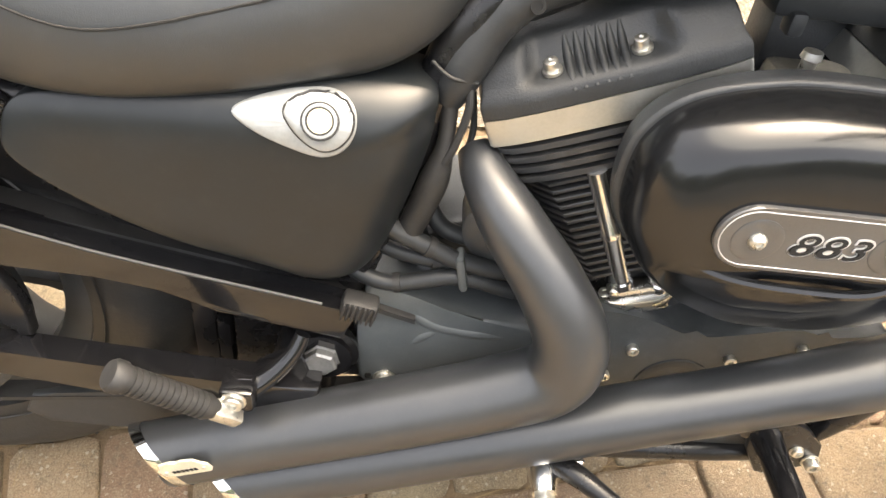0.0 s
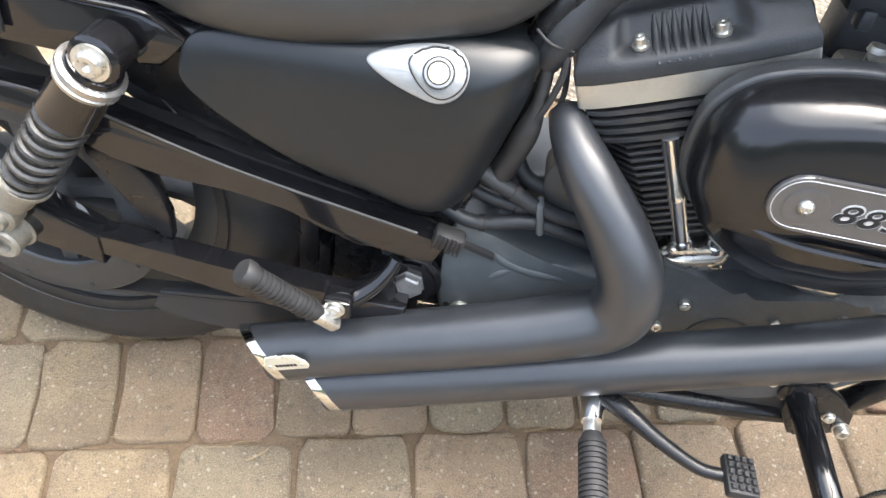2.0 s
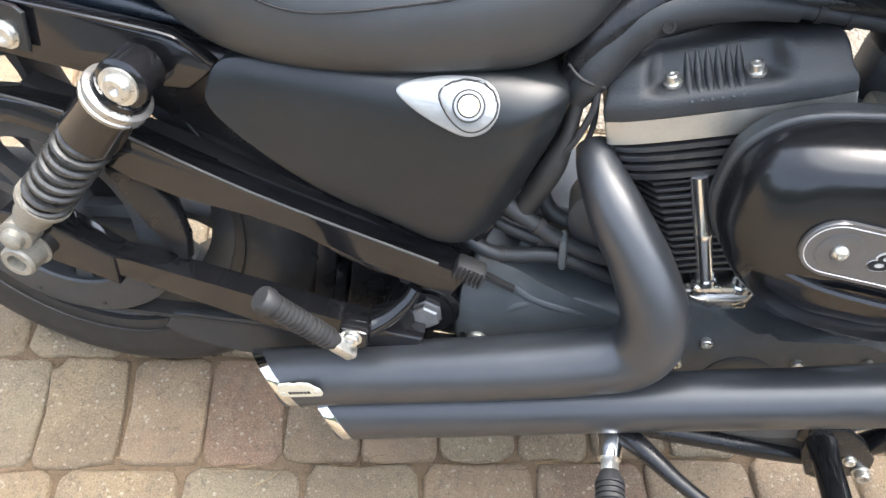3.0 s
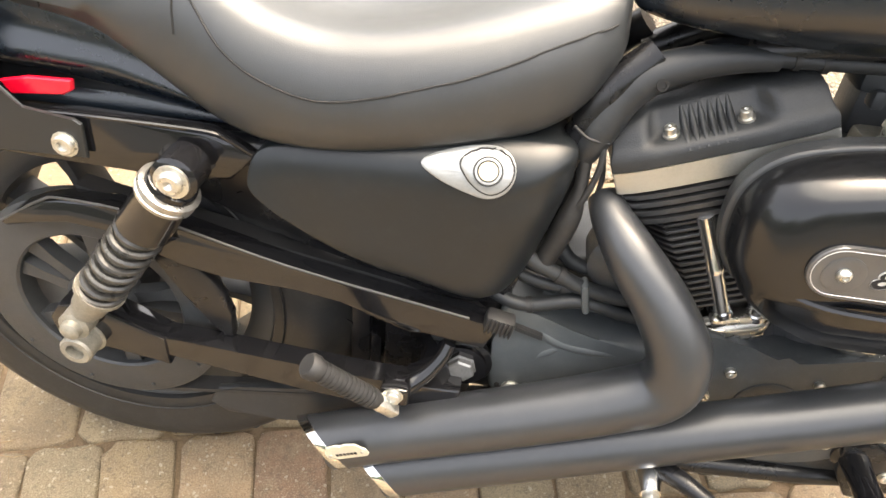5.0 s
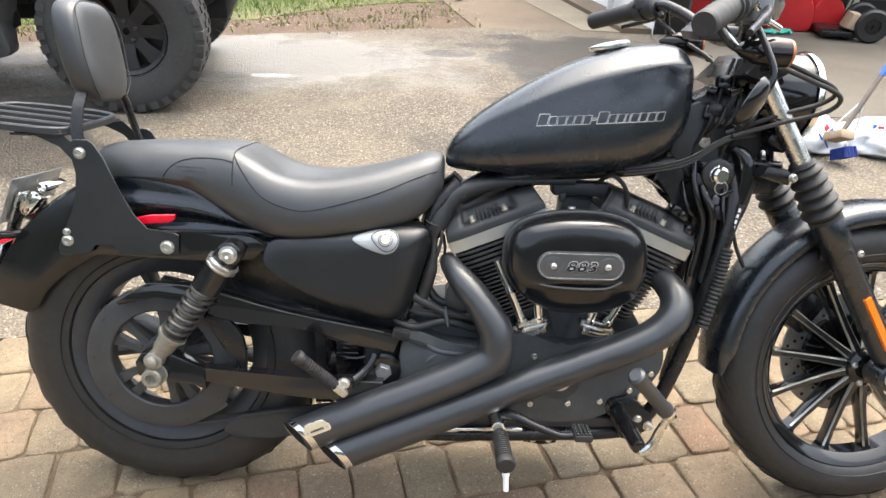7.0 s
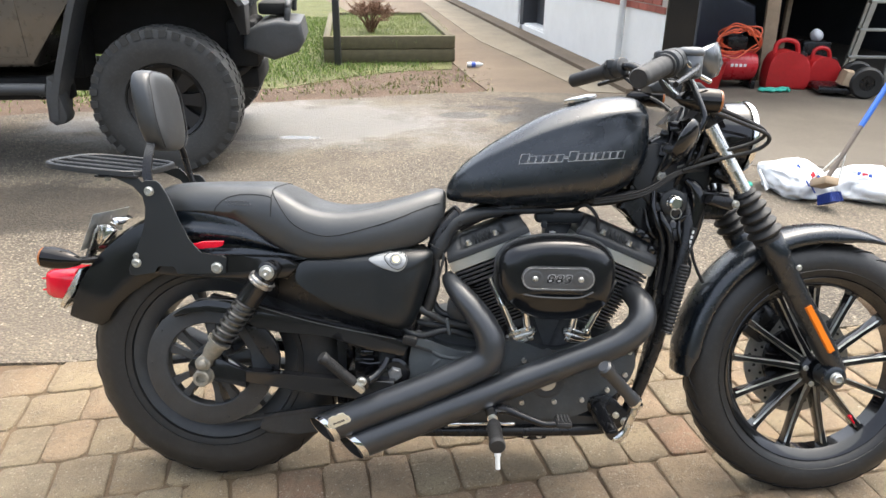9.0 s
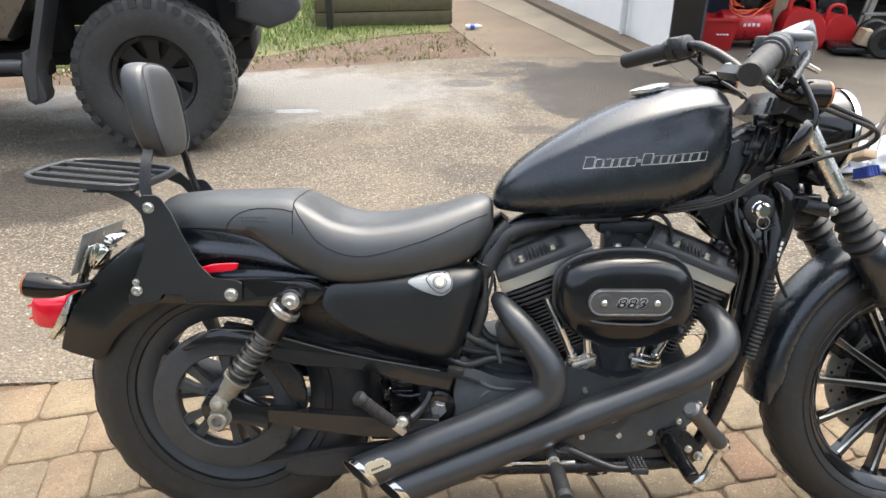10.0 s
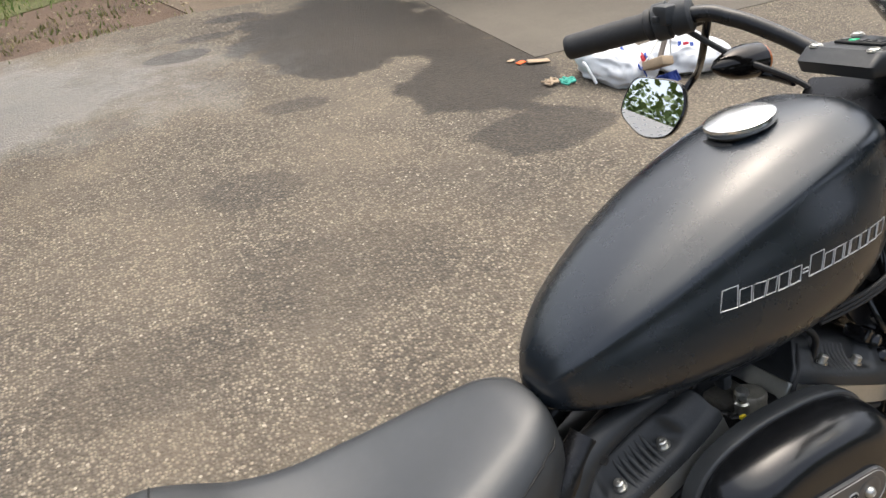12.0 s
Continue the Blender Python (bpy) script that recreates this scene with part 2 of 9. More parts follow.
def asphalt_material():
    m, nt, p = nodes_of("weathered_asphalt")
    vec = place(nt)
    v = nt.nodes.new("ShaderNodeTexVoronoi")
    v.inputs["Scale"].default_value = 100.0
    nt.links.new(vec, v.inputs["Vector"])
    sep = nt.nodes.new("ShaderNodeSeparateColor")
    nt.links.new(v.outputs["Color"], sep.inputs[0])
    chips = blend(nt, ramp(nt, sep.outputs[0], 0.1, 0.95), (0.062, 0.053, 0.042), (0.285, 0.241, 0.181))
    binder = (0.07, 0.06, 0.048)
    c = blend(nt, ramp(nt, v.outputs["Distance"], 0.25, 0.75), chips, binder)
    big = nt.nodes.new("ShaderNodeTexVoronoi")
    big.inputs["Scale"].default_value = 62.0
    nt.links.new(vec, big.inputs["Vector"])
    pick = nt.nodes.new("ShaderNodeSeparateColor")
    nt.links.new(big.outputs["Color"], pick.inputs[0])
    stone = nt.nodes.new("ShaderNodeMath")
    stone.operation = "MULTIPLY"
    nt.links.new(ramp(nt, pick.outputs[0], 0.86, 0.88), stone.inputs[0])
    nt.links.new(ramp(nt, big.outputs["Distance"], 0.36, 0.28), stone.inputs[1])
    stones = blend(nt, pick.outputs[1], (0.21, 0.175, 0.13), (0.385, 0.34, 0.272))
    worn = noise_node(nt, 1.3, 6.0, 0.6, vec)
    c = blend(nt, ramp(nt, worn, 0.45, 0.62, 0.0, 0.35), c, (0.19, 0.155, 0.112))
    c = blend(nt, ramp(nt, noise_node(nt, 2.3, 6.0, 0.7, vec), 0.5, 0.66, 0.0, 0.6), c, (0.088, 0.076, 0.062))
    c = blend(nt, ramp(nt, noise_node(nt, 38.0, 4.0, 0.7, vec), 0.5, 0.7, 0.0, 0.5), c, (0.1, 0.085, 0.066))
    c = blend(nt, stone.outputs[0], c, stones)
    c = blend(nt, ramp(nt, noise_node(nt, 0.8, 7.0, 0.62, vec), 0.46, 0.62, 0.0, 0.22), c, (0.25, 0.208, 0.152))
    wobble = noise_node(nt, 2.2, 5.0, 0.65, vec)
    wet_all = None
    for x, y, rx, ry, k in ((1.74, 4.35, 0.8, 0.85, 1.0), (1.5, 3.8, 0.38, 0.5, 1.0), (2.1, 3.8, 0.45, 0.5, 1.0), (2.0, 2.85, 0.48, 0.5, 0.95), (2.3, 3.2, 0.3, 0.4, 0.95), (1.93, 2.18, 0.38, 0.24, 0.8), (1.05, 3.15, 0.2, 0.1, 0.6), (0.73, 1.59, 0.4, 0.3, 0.3), (0.1, 1.4, 0.3, 0.2, 0.3), (1.15, 5.13, 0.25, 0.12, 0.9), (-1.75, 2.0, 0.7, 0.42, 0.8), (-1.6, 2.8, 0.45, 0.2, 0.6), (0.63, 4.42, 0.22, 0.13, 0.95), (0.9, 4.75, 0.22, 0.08, 0.8), (-0.95, 3.55, 0.25, 0.1, 0.9), (-2.2, 1.4, 0.5, 0.3, 0.6), (0.62, 2.35, 0.22, 0.16, 0.4)):
        mp = nt.nodes.new("ShaderNodeMapping")
        mp.inputs["Location"].default_value = (-x / rx, -y / ry, 0)
        mp.inputs["Scale"].default_value = (1 / rx, 1 / ry, 0)
        nt.links.new(vec, mp.inputs["Vector"])
        ln = nt.nodes.new("ShaderNodeVectorMath")
        ln.operation = "LENGTH"
        nt.links.new(mp.outputs[0], ln.inputs[0])
        add = nt.nodes.new("ShaderNodeMath")
        add.operation = "MULTIPLY_ADD"
        nt.links.new(wobble, add.inputs[0])
        add.inputs[1].default_value = 1.5
        nt.links.new(ln.outputs["Value"], add.inputs[2])
        one = ramp(nt, add.outputs[0], 1.62, 1.74, k, 0.0)
        if wet_all is None:
            wet_all = one
        else:
            mx = nt.nodes.new("ShaderNodeMath")
            mx.operation = "MAXIMUM"
            nt.links.new(wet_all, mx.inputs[0])
            nt.links.new(one, mx.inputs[1])
            wet_all = mx.outputs[0]
    damp = nt.nodes.new("ShaderNodeMix")
    damp.data_type, damp.blend_type = "RGBA", "MULTIPLY"
    nt.links.new(wet_all, damp.inputs[0])
    nt.links.new(c, damp.inputs[6])
    damp.inputs[7].default_value = (0.22, 0.205, 0.195, 1)
    nt.links.new(damp.outputs[2], p.inputs["Base Color"])
    mp = nt.nodes.new("ShaderNodeMapping")
    mp.inputs["Location"].default_value, mp.inputs["Scale"].default_value = (0.9 / 1.9, -4.1 / 0.95, 0), (1 / 1.9, 1 / 0.95, 0)
    nt.links.new(vec, mp.inputs["Vector"])
    ln = nt.nodes.new("ShaderNodeVectorMath")
    ln.operation = "LENGTH"
    nt.links.new(mp.outputs[0], ln.inputs[0])
    add = nt.nodes.new("ShaderNodeMath")
    add.operation = "MULTIPLY_ADD"
    nt.links.new(wobble, add.inputs[0])
    add.inputs[1].default_value = 1.6
    nt.links.new(ln.outputs["Value"], add.inputs[2])
    film = ramp(nt, add.outputs[0], 1.4, 1.9, 0.42, 0.9)
    # greyer base colour here also paints the smooth stretch's sky sheen
    nt.links.new(blend(nt, ramp(nt, add.outputs[0], 1.35, 1.95, 0.5, 0.0), damp.outputs[2], (0.17, 0.165, 0.155)), p.inputs["Base Color"])
    mp = nt.nodes.new("ShaderNodeMapping")
    mp.inputs["Location"].default_value, mp.inputs["Scale"].default_value = (0.59 / 0.2, -3.58 / 0.06, 0), (1 / 0.2, 1 / 0.06, 0)
    nt.links.new(vec, mp.inputs["Vector"])
    ln = nt.nodes.new("ShaderNodeVectorMath")
    ln.operation = "LENGTH"
    nt.links.new(mp.outputs[0], ln.inputs[0])
    wet_edge = nt.nodes.new("ShaderNodeMath")
    wet_edge.operation = "MULTIPLY_ADD"
    nt.links.new(noise_node(nt, 14.0, 4.0, 0.6, vec), wet_edge.inputs[0])
    wet_edge.inputs[1].default_value = 1.2
    nt.links.new(ln.outputs["Value"], wet_edge.inputs[2])
    puddle = ramp(nt, wet_edge.outputs[0], 1.3, 1.5, 0.04, 0.9)
    low = nt.nodes.new("ShaderNodeMath")
    low.operation = "MINIMUM"
    nt.links.new(puddle, low.inputs[0])
    nt.links.new(film, low.inputs[1])
    film = low.outputs[0]
    low = nt.nodes.new("ShaderNodeMath")
    low.operation = "MINIMUM"
    nt.links.new(ramp(nt, wet_all, 0, 1, 0.9, 0.55), low.inputs[0])
    nt.links.new(film, low.inputs[1])
    nt.links.new(low.outputs[0], p.inputs["Roughness"])
    p.inputs["Specular IOR Level"].default_value = 0.35
    bump_to(nt, p, v.outputs["Distance"], -0.007)
    relief = p.inputs["Normal"].links[0].from_node
    nt.links.new(ramp(nt, wet_edge.outputs[0], 1.35, 1.55), relief.inputs["Strength"])
    return m


def ground_material(name, a, b, scale=3.0, fine=60.0, bump=0.006, rough=0.9):
    m, nt, p = nodes_of(name)
    vec = place(nt)
    big, small = noise_node(nt, scale, 6.0, 0.6, vec), noise_node(nt, fine, 4.0, 0.7, vec)
    c = blend(nt, ramp(nt, big, 0.35, 0.65), a, b)
    c = blend(nt, ramp(nt, small, 0.4, 0.7, 0.0, 0.6), c, shade(b, 1.5))
    nt.links.new(c, p.inputs["Base Color"])
    p.inputs["Roughness"].default_value = rough
    bump_to(nt, p, small, bump)
    return m


ASPHALT = asphalt_material()
SOIL = ground_material("reddish_soil", (0.062, 0.039, 0.024), (0.11, 0.071, 0.045), 2.0, 45, 0.02)
TURF = ground_material("turf_soil", (0.06, 0.07, 0.022), (0.115, 0.12, 0.04), 2.0, 70, 0.02)
SAND = ground_material("joint_sand", (0.09, 0.059, 0.034), (0.16, 0.11, 0.064), 9.0, 300, 0.006)
CONCRETE = ground_material("stained_concrete", (0.062, 0.052, 0.04), (0.1, 0.086, 0.067), 1.2, 140, 0.001, 0.8)
PALE_CONCRETE = ground_material("pale_concrete", (0.135, 0.11, 0.075), (0.205, 0.172, 0.122), 1.6, 140, 0.001, 0.8)
WALKWAY = ground_material("brown_old_asphalt", (0.078, 0.056, 0.036), (0.135, 0.1, 0.066), 0.8, 120, 0.002, 0.85)
# dark and neutral so this unseen ground adds little to the bike's reflections
FAR = ground_material("far_ground", (0.035, 0.038, 0.036), (0.07, 0.072, 0.066), 0.3, 3.0, 0.05)

# edges of the paved stretch and of the drive
PAVE_A, PAVE_B = (-4.0, 0.10), (4.2, 1.13)
LAWN_A, LAWN_B = (-9.0, 2.15), (0.92, 5.53)
flat("ground", [(-900, -900), (900, -900), (900, 900), (-900, 900)], -0.06, FAR, "dark grey ground reaching to the horizon")
flat("pavement", [(-4.4, -2.65), (4.4, -2.65), (4.4, 1.5), (-4.4, 0.5)], -0.011, SAND, "tumbled tan, grey and red concrete paving stones in courses")
drive_edge = ragged(PAVE_A, PAVE_B, 60, 0.03)
lawn_edge = ragged(LAWN_B, LAWN_A, 60, 0.06, 3)
flat("driveway", [(-9.0, -6.0), (-4.0, -6.0)] + drive_edge + [(4.2, -6.0), (12, -6.0), (12, 3.05), (2.45, 3.05), (2.52, 5.45)] + lawn_edge, 0.0, ASPHALT, "worn grey-brown asphalt driveway with damp patches", 0.05)
flat("apron", [(2.45, 3.03), (12, 3.03), (12, 13.0), (1.5, 13.0), (2.6, 5.5), (2.5, 5.35)], 0.004, CONCRETE, "stained concrete apron and floor before the garage", 0.05)
flat("walkway", [(0.9, 5.5), (2.5, 5.42), (2.56, 5.5), (0.4, 19.0), (-3.4, 19.0), (0.5, 7.4), (0.72, 6.3)], -0.004, WALKWAY, "brown old asphalt walkway beside the house", 0.05)
flat("concrete_strip", [(1.9, 5.55), (2.5, 5.5), (0.36, 18.5), (-0.55, 18.5), (0.72, 10.5), (0.9, 9.5), (1.35, 7.8)], 0.002, PALE_CONCRETE, "pale concrete slabs along the house wall", 0.02)
flat("wall_footing", [(2.26, 5.5), (2.54, 5.5), (0.36, 18.5), (0.08, 18.5)], 0.045, WALKWAY, "narrow raised concrete footing of the house wall", 0.05)
flat("dirt_strip", [(-9.0, 2.1)] + list(reversed(lawn_edge)) + [(0.72, 6.4), (0.55, 7.3), (-1.1, 7.2), (-9.0, 4.3)], -0.012, SOIL, "strip of bare reddish soil beside the drive", 0.04)
flat("lawn", [(-14, 3.5), (-9.0, 3.3), (-4.0, 4.75), (-1.2, 5.55), (-0.6, 6.3), (0.0, 6.75), (0.5, 6.9), (0.5, 7.4), (-3.4, 19.0), (-14, 19)], -0.006, TURF, "rough green lawn with bare patches", 0.04)


def blades(name, label, region, count, h0, h1, cols, seed, keep=None):
    """Grass blades as one mesh over a region (x0, x1, y0, y1)."""
    rng = random.Random(seed)
    verts, faces = [], []
    while len(faces) < count:
        x, y = rng.uniform(region[0], region[1]), rng.uniform(region[2], region[3])
        if keep and not keep(x, y, rng):
            continue
        a, h, w = rng.uniform(0, 6.28), rng.uniform(h0, h1), rng.uniform(0.004, 0.009)
        dx, dy = math.cos(a) * w, math.sin(a) * w
        lx, ly = rng.uniform(-0.6, 0.6) * h, rng.uniform(-0.6, 0.6) * h
        k = len(verts)
        verts += [(x - dx, y - dy, -0.01), (x + dx, y + dy, -0.01), (x + lx, y + ly, h)]
        faces.append((k, k + 1, k + 2))
    me = bpy.data.meshes.new(name)
    me.from_pydata(verts, [], faces)
    m, nt, p = nodes_of(name + "_leaf")
    geo = nt.nodes.new("ShaderNodeNewGeometry")
    c = blend(nt, geo.outputs["Random Per Island"], cols[0], cols[1])
    nt.links.new(c, p.inputs["Base Color"])
    p.inputs["Roughness"].default_value = 0.6
    me.materials.append(m)
    return tagged(new(name, me), label, "grass", kind="stuff")


def on_lawn(x, y, rng):
    edge = 4.4 + 0.34 * (x + 2.4)
    d = y - edge
    bx, by = (x + 1.07) * 0.988 + (y - 7.19) * 0.156, (y - 7.19) * 0.988 - (x + 1.07) * 0.156
    if d < 0.05 or (-0.02 < bx < 1.64 and -0.05 < by < 3.42):
        return False
    if x > 0.62 - (y - 7.0) * 0.3:
        return False
    bare = noise.noise((x * 1.3, y * 1.3, 0.0))
    grow = min(1.0, max(0.04, (d - 0.25 - max(0.0, x + 1.9) * 0.62) / 0.8 + bare * 0.5))
    return rng.random() < grow


blades("grass", "tufts of fresh green grass on the lawn", (-5.5, 0.7, 3.4, 13.0), 38000, 0.012, 0.055, ((0.06, 0.13, 0.018), (0.22, 0.3, 0.07)), 4, on_lawn)
blades("weeds", "sparse weeds on the bare soil before the garden bed", (-1.3, 0.95, 5.0, 7.0), 700, 0.008, 0.035, ((0.07, 0.11, 0.022), (0.26, 0.24, 0.08)), 9, lambda x, y, rng: y > 5.1 + 0.34 * x and noise.noise((x * 4, y * 4, 1.0)) > 0.12 and x < 0.95 - (y - 5.6) * 0.3)


def litter():
    """Dead leaves and weeds on the soil."""
    rng = random.Random(9)
    verts, faces = [], []
    for _ in range(700):
        x = rng.uniform(-3.0, 0.95)
        y = 4.55 + 0.34 * (x + 2.4) + abs(rng.gauss(0, 0.6)) + 0.02
        s, a, z = rng.uniform(0.008, 0.022), rng.uniform(0, 6.28), rng.uniform(0.0, 0.02)
        k = len(verts)
        for q in range(4):
            b = a + q * math.pi / 2
            verts.append((x + s * math.cos(b) * (1 if q % 2 else 0.5), y + s * math.sin(b) * (1 if q % 2 else 0.5), z + rng.uniform(0, 0.02)))
        faces.append((k, k + 1, k + 2, k + 3))
    me = bpy.data.meshes.new("leaf_litter")
    me.from_pydata(verts, [], faces)
    m, nt, p = nodes_of("dead_leaf")
    geo = nt.nodes.new("ShaderNodeNewGeometry")
    nt.links.new(blend(nt, geo.outputs["Random Per Island"], (0.12, 0.07, 0.04), (0.24, 0.2, 0.1)), p.inputs["Base Color"])
    me.materials.append(m)
    tagged(new("leaf_litter", me), "dead leaves and small weeds on bare soil", "leaves", kind="stuff")


litter()

# ---- house and garage ----
WHITE_WALL = surface("white_painted_block", (0.82, 0.82, 0.8), 0.6, var=0.05, scale=3, fine=90, bump=0.001, dust=0.05)
BRICK = surface("red_brick", (0.34, 0.095, 0.065), 0.8, var=0.3, scale=20, fine=150, bump=0.002, random_tint=0.5)
MORTAR = surface("mortar", (0.42, 0.38, 0.34), 0.9, var=0.15, scale=30, bump=0.002)
# the garage's gloom is put into this dark wall colour
DARK_WALL = surface("shaded_garage_wall", (0.05, 0.053, 0.06), 0.75, var=0.25, scale=3)
TIMBER = surface("weathered_timber", (0.095, 0.082, 0.046), 0.8, var=0.3, scale=12, fine=120, bump=0.002)
RAW_WOOD = surface("bare_softwood", (0.36, 0.27, 0.18), 0.7, var=0.2, scale=15, fine=160, bump=0.001)
PIPE_WHITE = surface("pale_grey_downpipe", (0.6, 0.61, 0.6), 0.4, var=0.06)
CORNER, ALONG = Vector((2.55, 5.48, 0)), Vector((-0.166, 0.986, 0))
TURN = math.degrees(math.atan2(ALONG.y, ALONG.x))


def run(name, a, b, z0, z1, thick, material, label, side=1):
    """A straight wall from a to b, its thickness on one side."""
    bm = B()
    a, b = Vector((a[0], a[1], 0)), Vector((b[0], b[1], 0))
    d = (b - a).normalized()
    off = Vector((d.y, -d.x, 0)) * thick * side
    low = [a, b, b + off, a + off]
    loft(bm, [[p + Vector((0, 0, z)) for p in low] for z in (z0, z1)])
    return tagged(part(name, bm, material), label, "wall", kind="structure")


far_end = CORNER + ALONG * 13.2
win_a, win_b = CORNER + ALONG * 4.2, CORNER + ALONG * 5.85
run("wall_west", CORNER, win_a, -0.05, 0.75, 0.25, WHITE_WALL, "white painted block base of the house wall")
run("wall_west_rear", win_b, far_end, -0.05, 0.75, 0.25, WHITE_WALL, "white painted block base of the house wall")
run("wall_west_sill", win_a, win_b, -0.05, 0.12, 0.4, WHITE_WALL, "white painted wall below the basement window")
# only its foot is in view; the height is there to block sky
run("wall_upper", CORNER, far_end, 0.75, 2.7, 0.24, MORTAR, "red brick upper wall of the house")
win = thing("window_1", "white-framed basement window deep in the white wall", "window", m=Matrix.Translation(win_a) @ pose(0, 0, 0, 0, 0, TURN))
win["kind"] = "structure"
bm = B()
for c, s in (((0.03, -0.3, 0.44), (0.06, 0.06, 0.64)), ((1.62, -0.3, 0.44), (0.06, 0.06, 0.64)), ((1.12, -0.3, 0.44), (0.05, 0.05, 0.64)), ((0.55, -0.3, 0.44), (0.05, 0.05, 0.64)), ((0.825, -0.3, 0.15), (1.65, 0.06, 0.06)), ((0.825, -0.3, 0.76), (1.65, 0.06, 0.04))):
    block(bm, c, s, 0.004)
part("window_frame", bm, WHITE_WALL, win)
for k, wd in ((0.3, 0.45), (0.835, 0.52), (1.37, 0.45)):
    bm = B()
    block(bm, (k, -0.31, 0.45), (wd, 0.01, 0.58))
    part("pane", bm, surface("dark_pane", (0.02, 0.022, 0.025), 0.08, var=0.1) if k < 0.31 else bpy.data.materials["dark_pane"], win)
bm = B()
block(bm, (0.825, -0.16, 0.135), (1.64, 0.26, 0.03), 0.006)
part("window_sill", bm, WHITE_WALL, win)

# bricks of the upper wall, courses of stretchers standing 3 mm proud
bm = B()
block(bm, (0, 0, 0), (0.2, 0.02, 0.062), 0.003, segs=1)
bme = bpy.data.meshes.new("brick")
bm.to_mesh(bme)
bm.free()
bme.materials.append(BRICK)
wall_upper = bpy.data.objects["wall_upper"]
outward = Vector((-ALONG.y, ALONG.x, 0))
for row in range(4):
    for col in range(14):
        ob = bpy.data.objects.new("brick", bme)
        scene.collection.objects.link(ob)
        s = 0.11 + col * 0.212 + (0.106 if row % 2 else 0)
        ob.matrix_world = Matrix.Translation(CORNER + ALONG * s + outward * 0.002 + Vector((0, 0, 0.785 + row * 0.073))) @ pose(0, 0, 0, 0, 0, TURN)
        ob.parent = wall_upper

pipe_at = CORNER + ALONG * 0.95 + outward * 0.06
down = thing("downpipe", "pale grey rainwater pipe on the white wall", "downpipe", m=Matrix.Translation(pipe_at))
bm = B()
tube(bm, [(0, 0, 0.06), (0, 0, 2.6)], 0.035, 16)
part("pipe", bm, PIPE_WHITE, down)
for z in (0.45, 1.6):
    bm = B()
    turned(bm, (0, 0, z), (0, 0, 1), [(0, 0.04), (0.03, 0.04)], 16)
    part("bracket", bm, PIPE_WHITE, down)

ACROSS = Vector((ALONG.y, -ALONG.x, 0))
jamb_r = CORNER + ACROSS * 4.6
gb_l, gb_r = CORNER + ALONG * 5.5, jamb_r + ALONG * 5.5
run("wall_garage_side", CORNER + ACROSS * 0.24, gb_l + ACROSS * 0.24, 0, 2.7, 0.1, DARK_WALL, "inner side wall of the garage, shade in its colour", 1)
run("wall_garage_back", gb_l, gb_r, 0, 2.7, 0.2, DARK_WALL, "back wall of the garage, shade in its colour", -1)
run("wall_garage_right", jamb_r, gb_r, 0, 2.7, 0.2, DARK_WALL, "inner side wall of the garage, shade in its colour", 1)
run("wall_front", jamb_r, jamb_r + ACROSS * 4, 0, 2.7, 0.25, WHITE_WALL, "white painted wall beside the garage door", -1)
run("lintel", CORNER, jamb_r, 2.15, 2.7, 0.25, WHITE_WALL, "white beam over the garage opening", -1)
run("door_frame", CORNER + ACROSS * 0.004, CORNER + ACROSS * 0.3, 0, 2.15, 0.03, bpy.data.materials["semi_gloss_black"], "black steel frame of the garage door", 1)
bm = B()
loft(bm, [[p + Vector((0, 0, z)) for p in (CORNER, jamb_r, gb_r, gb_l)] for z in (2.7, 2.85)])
tagged(part("ceiling", bm, DARK_WALL), "garage ceiling, shade in its colour", "ceiling", kind="structure")
# roof out of view, made up to close the house from above
bm = B()
loft(bm, [[Vector((2.4, 5.6, 2.86)), Vector((12, 6.4, 2.86)), Vector((11, 20, 2.86)), Vector((0.9, 20, 2.86))], [Vector((4.5, 9, 4.4)), Vector((9, 9.4, 4.4)), Vector((8.6, 18, 4.4)), Vector((4, 18, 4.4))]])
tagged(part("roof", bm, surface("grey_shingle", (0.1, 0.1, 0.1), 0.85, var=0.2)), "unseen low grey roof added over the house", "roof", kind="structure")


def planter():
    th = thing("planter", "raised garden bed of two weathered timbers high, filled with earth", "planter", m=pose(-1.07, 7.19, 0, 0, 0, 9.0))
    for z in (0.0, 0.16):
        for c, s in (((0.81, 0.04, z + 0.077), (1.62, 0.08, 0.15)), ((0.04, 1.7, z + 0.077), (0.08, 3.2, 0.15)), ((1.56, 1.7, z + 0.077), (0.08, 3.2, 0.15)), ((0.81, 3.35, z + 0.077), (1.62, 0.08, 0.15))):
            bm = B()
            block(bm, c, s, 0.006)
            part("timber", bm, TIMBER, th)
    bm = B()
    block(bm, (0.81, 1.7, 0.14), (1.46, 3.2, 0.26), 0.01)
    part("earth", bm, TURF, th)


planter()
blades("bed_grass", "grass and weeds growing in the garden bed", (-1.6, 0.5, 7.25, 10.8), 9000, 0.28, 0.36, ((0.1, 0.18, 0.04), (0.28, 0.32, 0.1)), 14, lambda x, y, rng: 0.1 < (x + 1.07) * 0.988 + (y - 7.19) * 0.156 < 1.52 and 0.1 < (y - 7.19) * 0.988 - (x + 1.07) * 0.156 < 3.2 and rng.random() < 0.35 + 0.5 * noise.noise((x * 2, y * 2, 4.0)))


